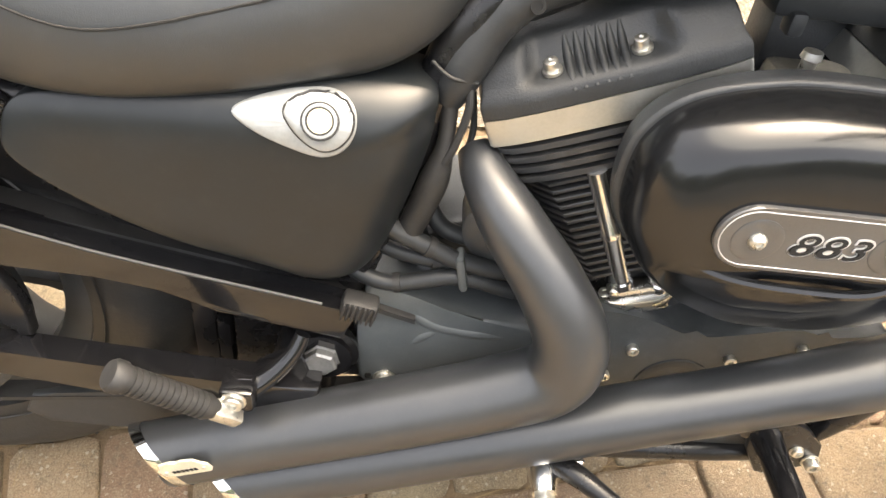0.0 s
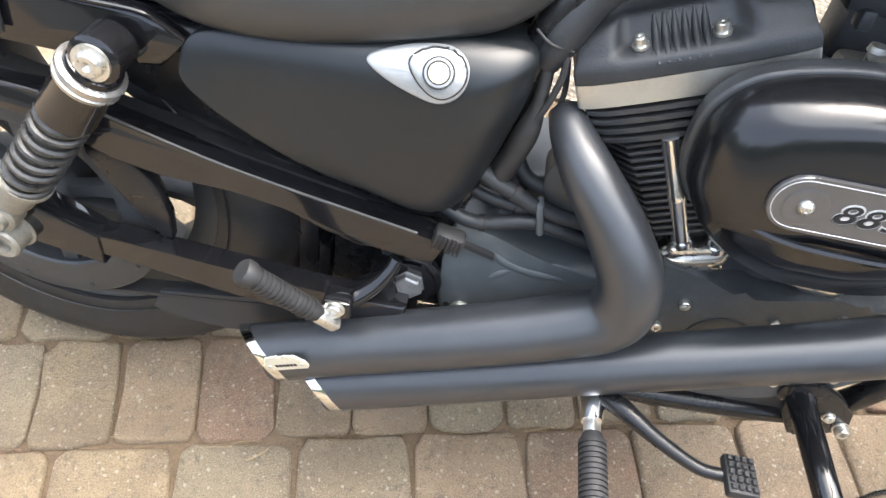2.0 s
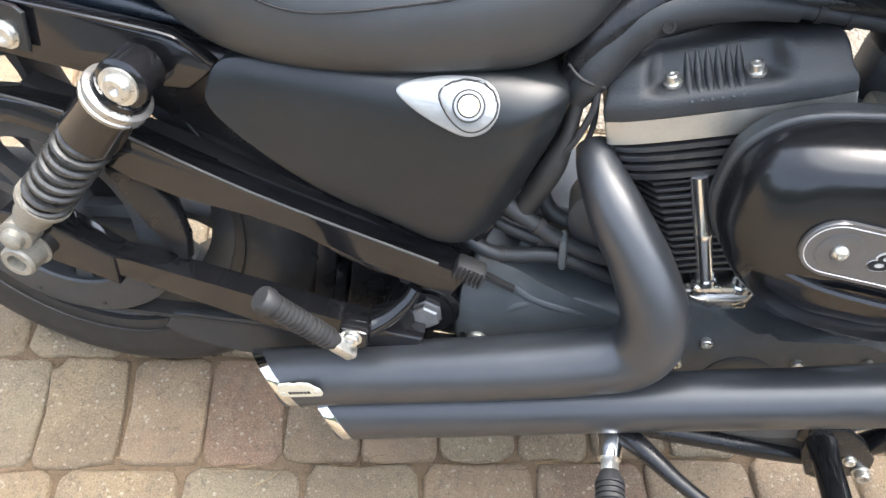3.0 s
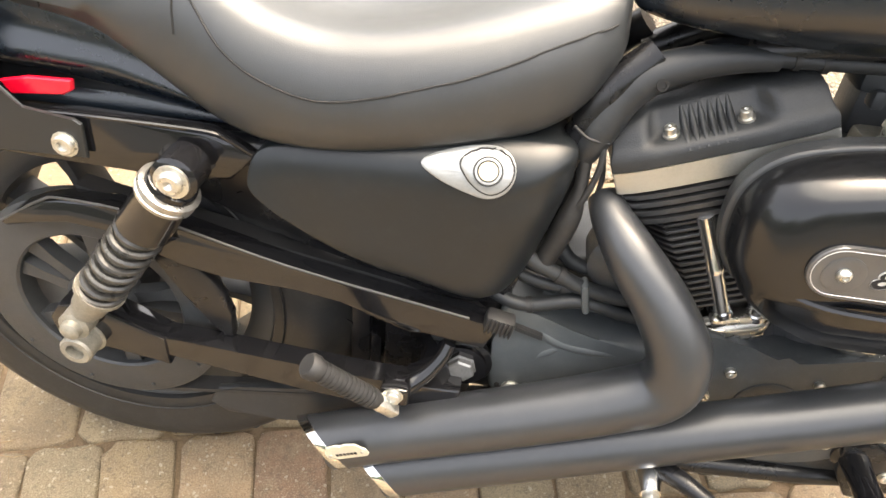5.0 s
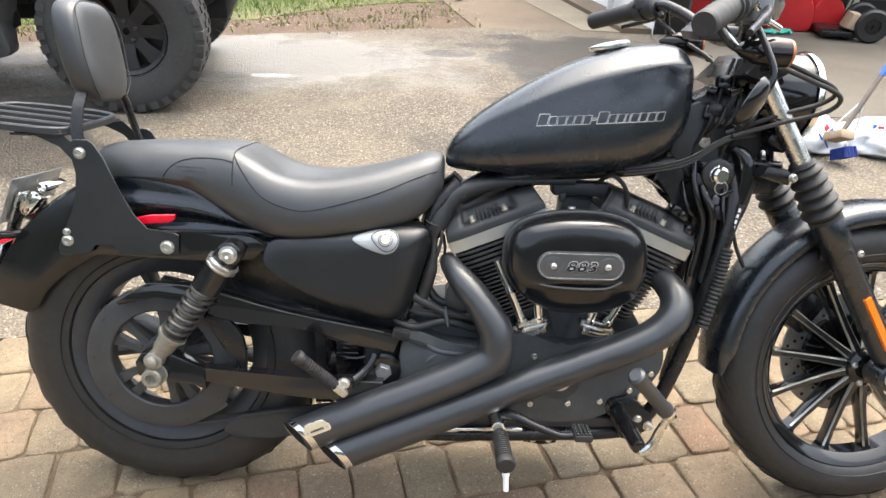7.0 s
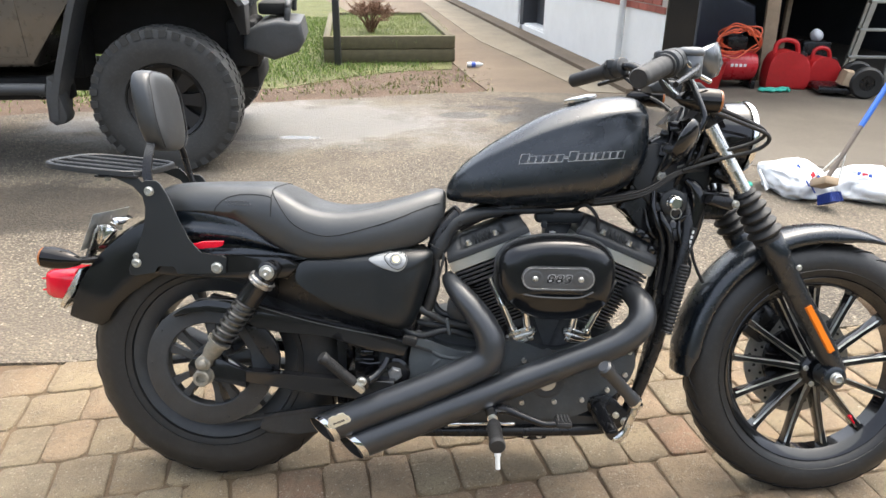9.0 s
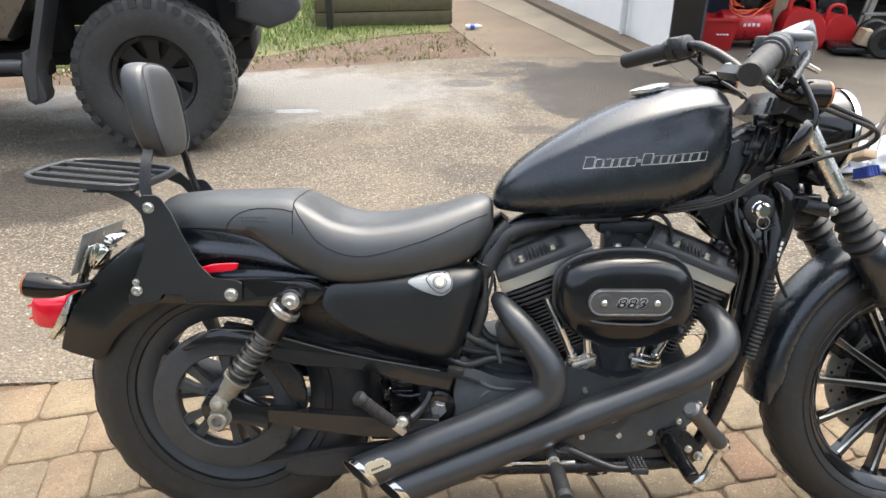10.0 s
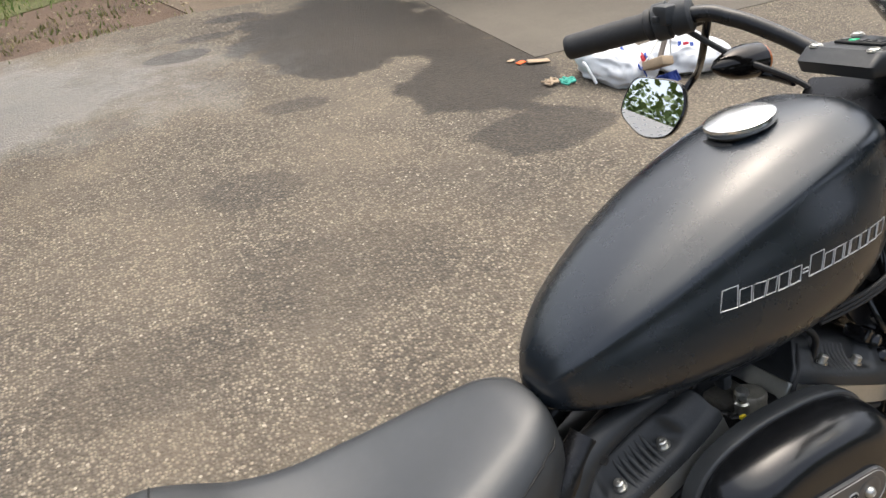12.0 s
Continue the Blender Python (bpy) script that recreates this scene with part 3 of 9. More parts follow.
def shrub():
    th = thing("shrub", "leafless brown shrub in the garden bed", "shrub", m=pose(-0.6, 8.1, 0.26))
    rng = random.Random(3)
    for _ in range(44):
        bm = B()
        a, s = rng.uniform(0, 6.28), rng.uniform(0.08, 0.4)
        pts = [(0.03 * math.cos(a), 0.03 * math.sin(a), 0), (s * 0.4 * math.cos(a), s * 0.4 * math.sin(a), 0.16), (s * math.cos(a + 0.3), s * math.sin(a + 0.3), 0.1 + 0.3 * math.sqrt(max(0.0, 1 - (s / 0.42) ** 2)) * rng.uniform(0.75, 1.1))]
        tube(bm, pts, [0.007, 0.005, 0.002], 5, 6)
        for _ in range(16):
            k = rng.uniform(0.4, 1.0)
            q = Vector(pts[1]).lerp(Vector(pts[2]), k)
            tube(bm, [q, q + Vector((rng.uniform(-0.1, 0.1), rng.uniform(-0.1, 0.1), rng.uniform(0.0, 0.09)))], [0.004, 0.0015], 4)
        part("branch", bm, surface("brown_twig", (0.12, 0.06, 0.035), 0.85, var=0.3) if "brown_twig" not in bpy.data.materials else bpy.data.materials["brown_twig"], th)


shrub()

post = thing("post", "square dark steel post standing in the grass", "post", m=pose(-0.87, 7.02, -0.02))
bm = B()
block(bm, (0, 0, 1.1), (0.075, 0.075, 2.2), 0.004)
part("shaft", bm, surface("dark_post_paint", (0.03, 0.03, 0.032), 0.5, var=0.2), post)

# ---- the motorcycle, built upright in its own axes: x ahead, y to its left, z up ----
bike = thing("motorcycle", "matt black cruiser motorcycle leaning on its stand on brick paving", "motorcycle", m=pose(0, 0, 0.01, -14.5, 0, 0))
RA, FA = Vector((-0.006, 0, 0.319)), Vector((1.557, 0, 0.316))
STEER = 5.0
_axis = Vector((-0.5, 0, 0.866))
_head = Vector((1.165, 0, 0.86))
S = Matrix.Translation(_head) @ Matrix.Rotation(radians(STEER), 4, _axis) @ Matrix.Translation(-_head)


def ring_of(c, profile, seg=72, mat=0, bm=None):
    """Turned about a wheel's axle: profile of (y, radius), closed."""
    bm = bm or B()
    rows = []
    for k in range(seg):
        a = 2 * math.pi * k / seg
        rows.append([bm.verts.new(c + Vector((r * math.cos(a), y, r * math.sin(a)))) for y, r in profile])
    n = len(profile)
    for k in range(seg):
        a, b = rows[k], rows[(k + 1) % seg]
        for i in range(n):
            j = (i + 1) % n
            bm.faces.new((a[i], b[i], b[j], a[j])).material_index = mat
    return bm


def tyre(parent, c, R, w, bead, m=None, grooves=26):
    prof = []
    for k in range(17):
        a = math.pi * k / 16
        y = -w / 2 * math.cos(a)
        r = bead + 0.012 + (R - bead - 0.012) * (math.sin(a) ** 0.62)
        prof.append((y, r))
    prof = [(-w / 2 * 0.62, bead)] + [(-w / 2 * 0.86, bead + 0.006)] + prof[1:-1] + [(w / 2 * 0.86, bead + 0.006), (w / 2 * 0.62, bead)]
    bm = ring_of(c, prof, 96)
    t = part("tyre", bm, TYRE, parent, m=m, sharp=60)
    bm = B()
    for rr in (bead + 0.02,):
        yy = w / 2 * 0.93
        for s in (-1, 1):
            ring_of(c, [(s * yy, rr), (s * (yy + 0.0018), rr + 0.001), (s * yy, rr + 0.0025)], 96, bm=bm)
    part("sidewall_rib", bm, TYRE, t, m=m)
    # grooves are raised near-black lines, their shade put into the colour
    bm = B()
    for k in range(grooves):
        for s in (-1, 1):
            a0 = 2 * math.pi * (k + (0.5 if s > 0 else 0)) / grooves
            pts = []
            for q in range(6):
                f = q / 5
                y = s * w * (0.06 + 0.3 * f)
                cosA = max(-1.0, min(1.0, -y / (w / 2)))
                r = bead + 0.012 + (R - bead - 0.012) * (math.sqrt(1 - cosA * cosA) ** 0.62) + 0.0006
                a = a0 + 0.16 * f + 0.05 * f * f
                pts.append(c + Vector((r * math.cos(a), y, r * math.sin(a))))
            tube(bm, pts, [0.001, 0.0022, 0.0026, 0.0026, 0.0022, 0.001], 5)
    part("tread_groove_line", bm, DARK, t, m=m)
    return t


def rear_wheel():
    prof = [(-0.058, 0.222), (-0.062, 0.214), (-0.054, 0.19), (-0.045, 0.178), (0.045, 0.178), (0.054, 0.19), (0.062, 0.214), (0.058, 0.222), (0.04, 0.21), (-0.04, 0.21)]
    bm = ring_of(RA, prof, 72)
    ring_of(RA, [(-0.07, 0.02), (-0.07, 0.038), (-0.05, 0.046), (0.05, 0.046), (0.07, 0.038), (0.07, 0.02)], 32, bm=bm)
    w = part("rear_wheel", bm, CAST, bike, "black cast rear wheel")
    for k in range(9):
        a = 2 * math.pi * k / 9 + 0.53
        bm = B()
        d = Vector((math.cos(a), 0, math.sin(a)))
        t = Vector((-d.z, 0, d.x))
        rings = []
        for r, hw, hy in ((0.04, 0.013, 0.04), (0.09, 0.009, 0.03), (0.15, 0.009, 0.026), (0.2, 0.016, 0.03)):
            rings.append([RA + d * r + t * (hw * sx) + Vector((0, hy * sy, 0)) for sx, sy in ((-1, -0.6), (-0.6, -1), (0.6, -1), (1, -0.6), (1, 0.6), (0.6, 1), (-0.6, 1), (-1, 0.6))])
        loft(bm, rings)
        part("spoke", bm, CAST, w)
    tyre(w, RA, 0.3345, 0.158, 0.212)
    # belt pulley on the near side
    c = RA + Vector((0, -0.088, 0))
    bm = ring_of(c, [(-0.016, 0.108), (-0.019, 0.111), (-0.019, 0.156), (-0.016, 0.161), (0.012, 0.161), (0.012, 0.108)], 72)
    part("belt_pulley", bm, CAST, w, "dusty black belt pulley")
    bm = ring_of(c, [(-0.02, 0.022), (-0.02, 0.042), (-0.012, 0.048), (0.012, 0.048), (0.012, 0.022)], 32)
    part("pulley_hub", bm, CAST, w)
    for k in range(10):
        a = 2 * math.pi * (k // 2) / 5 + 0.07 + (0.2 if k % 2 else -0.2)
        bm = B()
        d, t = Vector((math.cos(a), 0, math.sin(a))), Vector((-math.sin(a), 0, math.cos(a)))
        loft(bm, [[c + d * r + t * (hw * sx) + Vector((0, 0.01 * sy, 0)) for sx, sy in ((-1, -1), (1, -1), (1, 1), (-1, 1))] for r, hw in ((0.04, 0.0085), (0.08, 0.0075), (0.118, 0.013))])
        part("pulley_spoke", bm, CAST, w)
    for k in range(20):
        a = 2 * math.pi * k / 20
        if k % 2 == 0:
            bolt(w, c + Vector((0.147 * math.cos(a), -0.0195, 0.147 * math.sin(a))), (0, -1, 0), 0.003, 0.002, CAST, "rivet", False)
    bm = B()
    turned(bm, RA + Vector((0.004, -0.1, -0.013)), (0, -1, 0), [(0, 0.016), (0.048, 0.016), (0.049, 0.024), (0.053, 0.024), (0.054, 0.0205), (0.078, 0.0205), (0.081, 0.018), (0.081, 0.0115), (0.07, 0.011), (0.07, 0)], 24)
    part("axle_nut", bm, CAST_ALLOY, bike, "dull zinc axle nut")


def front_wheel():
    prof = [(-0.038, 0.25), (-0.042, 0.244), (-0.036, 0.232), (-0.022, 0.22), (0.022, 0.22), (0.036, 0.232), (0.042, 0.244), (0.038, 0.25), (0.03, 0.238), (-0.03, 0.238)]
    bm = ring_of(FA, prof, 80)
    ring_of(FA, [(-0.05, 0.012), (-0.05, 0.034), (-0.04, 0.044), (0.04, 0.044), (0.05, 0.034), (0.05, 0.012)], 32, bm=bm)
    w = part("front_wheel", bm, GLOSS, bike, "black cast front wheel with machined spoke edges", m=S)
    for k in range(13):
        a = 2 * math.pi * k / 13 + 0.12
        d, t = Vector((math.cos(a), 0, math.sin(a))), Vector((-math.sin(a), 0, math.cos(a)))
        bm = B()
        rings = []
        for r, hw, hy in ((0.04, 0.0105, 0.032), (0.1, 0.0085, 0.02), (0.17, 0.0075, 0.016), (0.212, 0.009, 0.017), (0.224, 0.014, 0.02)):
            rings.append([FA + d * r + t * (hw * sx) + Vector((0, hy * sy, 0)) for sx, sy in ((-1, -0.78), (-0.62, -1), (0.62, -1), (1, -0.78), (1, 0.78), (0.62, 1), (-0.62, 1), (-1, 0.78))])
        loft(bm, rings)
        bmesh.ops.recalc_face_normals(bm, faces=bm.faces[:])
        for f in bm.faces:
            n = f.calc_center_median() - FA
            lat = abs(n.dot(t))
            if abs(n.y) > 0.012 and lat > 0.0055 and abs(f.normal.y) < 0.97 and abs(f.normal.y) > 0.3 and 0.06 < n.dot(d) < 0.21:
                f.material_index = 1
        part("spoke", bm, [GLOSS, ALLOY], w, m=S)
    tyre(w, FA, 0.335, 0.106, 0.244, S, 34)
    bm = ring_of(FA + Vector((0, 0.062, 0)), [(-0.0025, 0.095), (-0.0025, 0.146), (0.0025, 0.146), (0.0025, 0.095)], 64)
    part("brake_disc", bm, DISC, w, "perforated steel brake disc", m=S)
    # raised black dots stand in for the dark inside drilled holes
    bm = B()
    for k in range(18):
        for q, r in enumerate((0.105, 0.119, 0.133)):
            a = 2 * math.pi * (k + q * 0.33) / 18
            turned(bm, FA + Vector((r * math.cos(a), 0.0592, r * math.sin(a))), (0, -1, 0), [(0, 0.0042), (0.0008, 0.0042), (0.0008, 0)], 8)
    part("disc_hole_dot", bm, DARK, w, m=S)
    bm = ring_of(FA + Vector((0, 0.05, 0)), [(-0.006, 0.03), (-0.006, 0.098), (0.008, 0.098), (0.008, 0.03)], 40)
    part("disc_carrier", bm, GLOSS, w, m=S)
    for k in range(5):
        a = 2 * math.pi * k / 5 + 0.4
        bolt(w, FA + Vector((0.07 * math.cos(a) * 0.55, -0.05, 0.07 * math.sin(a) * 0.55)), (0, -1, 0), 0.006, 0.005, STEEL, m=S)
    bm = B()
    turned(bm, FA + Vector((0.2 * 0.62, -0.02, -0.2 * 0.75)), (-0.6, -0.3, 0.7), [(0, 0.003), (0.022, 0.003), (0.023, 0.0045), (0.032, 0.0045), (0.034, 0)], 10)
    part("valve_cap", bm, RED_LENS, w, "red valve cap", m=S)


rear_wheel()
front_wheel()


def fender(name, c, R, w, angles, drops, material, label, m=None, flare=0.0):
    """A mudguard over the wheel at c: an arched section swept from angle to angle (degrees), with a skirt of given drop at each."""
    bm = B()
    outer, inner = [], []
    for a, (drop, wid) in zip(angles, drops):
        q = radians(a)
        d = Vector((math.cos(q), 0, math.sin(q)))
        sec = []
        for k in range(17):
            f = -1 + 2 * k / 16
            s = abs(f)
            if s < 0.62:
                y, r = f / 0.62 * w * 0.9, 0.0 - 0.012 * (s / 0.62) ** 3
            else:
                g = (s - 0.62) / 0.38
                y, r = math.copysign(w * (0.9 + 0.1 * math.sin(min(1, g * 2.5) * math.pi / 2)), f), -0.012 - drop * g
            sec.append((y * wid, r))
        outer.append([c + d * (R + r) + Vector((0, y, 0)) for y, r in sec])
        inner.append([c + d * (R + r - 0.003) + Vector((0, y * 0.965, 0)) for y, r in sec])
    loft(bm, outer, False, False)
    loft(bm, inner, False, False)
    bmesh.ops.remove_doubles(bm, verts=bm.verts[:], dist=1e-6)
    # close the rim between both skins
    for ro, ri in ((outer[0], inner[0]), (outer[-1], inner[-1])):
        loft(bm, [ro, ri], False, False)
    loft(bm, [[r[0] for r in outer], [r[0] for r in inner]], False, False)
    loft(bm, [[r[-1] for r in outer], [r[-1] for r in inner]], False, False)
    bmesh.ops.remove_doubles(bm, verts=bm.verts[:], dist=1e-5)
    return part(name, bm, material, bike, label, m=m, sharp=50)


def lin(a, b, n):
    return [a + (b - a) * k / (n - 1) for k in range(n)]


n = 30
ang = lin(184.0, 66.0, n)
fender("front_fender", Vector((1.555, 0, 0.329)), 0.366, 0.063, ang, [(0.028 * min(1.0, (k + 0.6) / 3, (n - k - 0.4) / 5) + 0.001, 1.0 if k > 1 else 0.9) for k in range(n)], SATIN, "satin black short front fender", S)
n = 34
ang = lin(164.0, 48.0, n)
drops = [(float(np.interp(a, [48, 60, 90, 115, 130, 145, 154, 161, 164], [0.1, 0.12, 0.13, 0.135, 0.13, 0.115, 0.105, 0.1, 0.085])), float(np.interp(a, [48, 100, 150, 169], [0.98, 1.0, 1.0, 0.86]))) for a in ang]
rear_fender = fender("rear_fender", Vector((0, 0, 0.325)), 0.402, 0.095, ang, drops, COVER_BLACK, "gloss black bobbed rear fender")


# seat: sections along x of (x, top, shoulder half width, half width, bottom, dish)
def seat():
    rows = [(-0.136, 0.745, 0.035, 0.05, 0.722, 0), (-0.125, 0.764, 0.06, 0.082, 0.708, 0), (-0.08, 0.772, 0.075, 0.098, 0.703, 0), (0.0, 0.776, 0.085, 0.108, 0.70, 0), (0.07, 0.777, 0.092, 0.116, 0.69, 0), (0.13, 0.778, 0.1, 0.124, 0.655, 0), (0.165, 0.774, 0.106, 0.13, 0.634, 0.004), (0.205, 0.756, 0.112, 0.138, 0.614, 0.014), (0.25, 0.733, 0.118, 0.143, 0.603, 0.018), (0.31, 0.722, 0.12, 0.145, 0.602, 0.018), (0.38, 0.727, 0.116, 0.14, 0.61, 0.014), (0.45, 0.742, 0.1, 0.128, 0.622, 0.008), (0.51, 0.758, 0.082, 0.108, 0.633, 0.003), (0.55, 0.768, 0.066, 0.09, 0.655, 0), (0.578, 0.766, 0.05, 0.07, 0.69, 0), (0.586, 0.757, 0.04, 0.058, 0.72, 0)]
    fine_rows = catmull(rows, 76)
    bm = B()
    rings, seam_l = [], []
    for x, top, sh, hw, bot, dish in fine_rows:
        sec = []
        h = top - bot
        half = [(0.0, top - dish), (sh * 0.2, top - dish * 0.94), (sh * 0.4, top - dish * 0.75 - 0.001), (sh * 0.6, top - dish * 0.5 - 0.0025), (sh * 0.78, top - dish * 0.25 - 0.005), (sh * 0.95, top - 0.009), (sh * 0.55 + hw * 0.44, top - 0.018 - h * 0.04), (hw * 0.97, top - 0.03 - h * 0.14), (hw * 0.995, top - 0.033 - h * 0.28), (hw, top - 0.034 - h * 0.4), (hw * 0.985, bot + h * 0.2), (hw * 0.955, bot + h * 0.06), (hw * 0.9, bot), (hw * 0.5, bot - 0.002), (0.0, bot - 0.002)]
        half = [(y, max(z, bot - 0.002)) for y, z in half]
        sec = [(y, z) for y, z in half] + [(-y, z) for y, z in reversed(half[1:-1])]
        rings.append([Vector((x, y, z)) for y, z in sec])
    loft(bm, rings)
    s = part("seat", bm, VINYL, bike, "black vinyl two-up saddle with a dished rider's seat", sharp=70)
    # seams on the near and far sides: raised black lines paint the grooves' shade
    def side(x, k):
        i = min(range(len(fine_rows)), key=lambda q: abs(fine_rows[q][0] - x))
        return rings[i]
    for sg in (-1, 1):
        bm = B()
        seam = [(0.164, 0.763), (0.172, 0.75), (0.192, 0.721), (0.219, 0.689), (0.26, 0.668), (0.315, 0.66), (0.398, 0.679), (0.467, 0.701), (0.535, 0.727), (0.572, 0.737)]
        pts = []
        for x, z in catmull(seam, 50):
            pts.append(seat_skin(fine_rows, x, z, sg))
        tube(bm, pts, 0.0012, 6)
        part("seam", bm, DARK, s)
        bm = B()
        arc = [(0.02, 0.705), (0.027, 0.722), (0.045, 0.74), (0.07, 0.75), (0.1, 0.754), (0.14, 0.753), (0.165, 0.748)]
        tube(bm, [seat_skin(fine_rows, x, z, sg) for x, z in catmull(arc, 26)], 0.0009, 6)
        part("seam", bm, DARK, s)
    bm = B()
    i = min(range(len(fine_rows)), key=lambda q: abs(fine_rows[q][0] - 0.163))
    tube(bm, [p + Vector((0, 0, 0.0006)) for p in rings[i][-8:] + rings[i][:9]], 0.0012, 6)
    part("seam", bm, DARK, s)
    # stitched maker's mark on the pillion's side: plain bars
    for q in range(2):
        for k in range(7):
            bm = B()
            x = 0.052 + k * 0.0088 + q * 0.008
            p = seat_skin(fine_rows, x, 0.736 - q * 0.007, -1)
            block(bm, p + Vector((0, -0.0004, 0)), (0.0068, 0.001, 0.003), 0, pose(0, 0, 0, 0, 22 + (4 if k % 2 else -6), 0))
            part("stitch", bm, PLATE_GREY, s, "small grey stitched mark")
    return s


def seat_skin(rows, x, z, sg):
    """The side of the saddle at x and height z."""
    r = min(rows, key=lambda q: abs(q[0] - x))
    _, top, sh, hw, bot, dish = r
    h = top - bot
    zs = [bot, bot + h * 0.06, bot + h * 0.2, top - 0.034 - h * 0.4, top - 0.033 - h * 0.28, top - 0.03 - h * 0.14, top - 0.018 - h * 0.04, top - 0.009]
    ys = [hw * 0.9, hw * 0.955, hw * 0.985, hw, hw * 0.995, hw * 0.97, sh * 0.55 + hw * 0.44, sh * 0.95]
    y = float(np.interp(z, zs, ys))
    return Vector((x, sg * (y + 0.0007), min(z, top)))


seat()


# tank: (x, top, bottom, half width)
TANK = [(0.588, 0.772, 0.748, 0.022), (0.594, 0.788, 0.742, 0.038), (0.61, 0.812, 0.738, 0.058), (0.64, 0.842, 0.735, 0.08), (0.68, 0.873, 0.733, 0.098), (0.74, 0.911, 0.731, 0.116), (0.81, 0.95, 0.732, 0.128), (0.88, 0.979, 0.737, 0.133), (0.95, 0.999, 0.748, 0.132), (1.0, 1.006, 0.766, 0.125), (1.035, 1.005, 0.786, 0.113), (1.06, 0.996, 0.812, 0.096), (1.077, 0.978, 0.845, 0.072), (1.085, 0.95, 0.88, 0.04)]
TANK_FINE = catmull(TANK, 70)


def shoulder(s):
    """The soft ridge between the back and the flank."""
    return 0.075 * math.exp(-((math.degrees(math.asin(max(-1.0, min(1.0, s)))) - 44.0) / 8.0) ** 2)


def tank_section(top, bot, hw, n=72):
    """Rounded back, flattened flanks widest below the middle, tucked under."""
    pts = []
    mid = bot + (top - bot) * 0.36
    for k in range(n):
        a = 2 * math.pi * k / n
        c, s = math.cos(a), math.sin(a)
        y = hw * math.copysign(abs(c) ** (0.62 if s > 0 else 0.6), c) * (1 + shoulder(s))
        z = mid + (top - mid) * abs(s) ** 0.86 if s > 0 else mid - (mid - bot) * abs(s) ** 0.8
        pts.append((y, z))
    return pts


def tank_skin(x, z, sg=-1, lift=0.0006):
    r = min(TANK_FINE, key=lambda q: abs(q[0] - x))
    _, top, bot, hw = r
    mid = bot + (top - bot) * 0.36
    if z > mid:
        s = min(1.0, ((z - mid) / (top - mid)) ** (1 / 0.86))
        y = hw * math.sqrt(1 - s * s) ** 0.62 * (1 + shoulder(s))
    else:
        s = min(1.0, ((mid - z) / (mid - bot)) ** (1 / 0.8))
        y = hw * math.sqrt(1 - s * s) ** 0.6
    return Vector((x, sg * (y + lift), z))


def tank():
    bm = B()
    loft(bm, [[Vector((x, y, z)) for y, z in tank_section(top, bot, hw)] for x, top, bot, hw in TANK_FINE])
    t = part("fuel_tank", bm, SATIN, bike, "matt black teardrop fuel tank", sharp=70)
    # brand mark on each flank: plain slanted bars in silver outline
    widths = [1.25, 0.95, 0.95, 0.8, 0.9, 0.95, 0.5, 1.25, 0.9, 0.9, 0.5, 1.0, 0.9, 1.0, 1.0]
    for sg in (-1, 1):
        u = 0.0
        total = sum(widths) + 0.17 * (len(widths) - 1)
        L = 0.246
        for k, wd in enumerate(widths):
            a0, a1 = u / total * L, (u + wd) / total * L
            u += wd + 0.17
            tall = 0.0225 if k in (0, 7) else (0.004 if k == 6 else 0.017)
            base = 0.0008 if k != 6 else 0.008
            quad = []
            for aa, hh in ((a0, base), (a1, base), (a1, base + tall), (a0, base + tall)):
                x = 0.7615 + aa * 0.995 + 0.25 * hh
                z = 0.8385 + aa * 0.075 + hh
                quad.append((x, z))
            bm = B()
            tube(bm, [tank_skin(*p, sg, 0.0004) for p in quad + quad[:2]], 0.0007, 5)
            part("brand_bar", bm, SILVER_LINE, t, "silver outlined bar of the brand mark")
    # filler cap
    bm = B()
    d = Vector((-0.22, 0, 1)).normalized()
    turned(bm, Vector((0.922, 0, 0.986)), d, [(0, 0.03), (0.006, 0.032), (0.008, 0.041), (0.0135, 0.0425), (0.0175, 0.0415), (0.0195, 0.038), (0.022, 0.02), (0.023, 0.0)], 48)
    part("filler_cap", bm, surface("satin_chrome_cap", (0.7, 0.7, 0.68), 0.22, 0.95, var=0.06), t, "satin chrome filler cap", sharp=30)
    bm = B()
    turned(bm, Vector((0.922, 0, 0.983)), d, [(0, 0.046), (0.005, 0.046), (0.0055, 0.04), (0.004, 0.03)], 40)
    part("cap_gasket", bm, RUBBER, t)


tank()


# oil tank cover under the saddle
OIL_C = (0.4, 0.53)
OIL_RIM = catmull([(0.242, 0.594, -0.128), (0.2255, 0.568, -0.136), (0.232, 0.54, -0.14), (0.29, 0.4985, -0.138), (0.359, 0.463, -0.13), (0.4245, 0.4365, -0.112), (0.47, 0.421, -0.1), (0.502, 0.4275, -0.096), (0.522, 0.457, -0.094), (0.537, 0.497, -0.088), (0.551, 0.548, -0.086), (0.557, 0.594, -0.096), (0.549, 0.622, -0.098), (0.47, 0.626, -0.108), (0.4, 0.617, -0.116), (0.3, 0.605, -0.124)], 160, True)


def oil_skin(x, z, lift=0.0):
    """The bulged face of the side cover at (x, z)."""
    a = math.atan2(z - OIL_C[1], x - OIL_C[0])
    px, pz, py = min(OIL_RIM, key=lambda q: abs((math.atan2(q[1] - OIL_C[1], q[0] - OIL_C[0]) - a + math.pi) % (2 * math.pi) - math.pi))
    k = min(1.0, math.hypot(x - OIL_C[0], z - OIL_C[1]) / math.hypot(px - OIL_C[0], pz - OIL_C[1]))
    return Vector((x, oil_depth(k, py, pz) - lift, z))


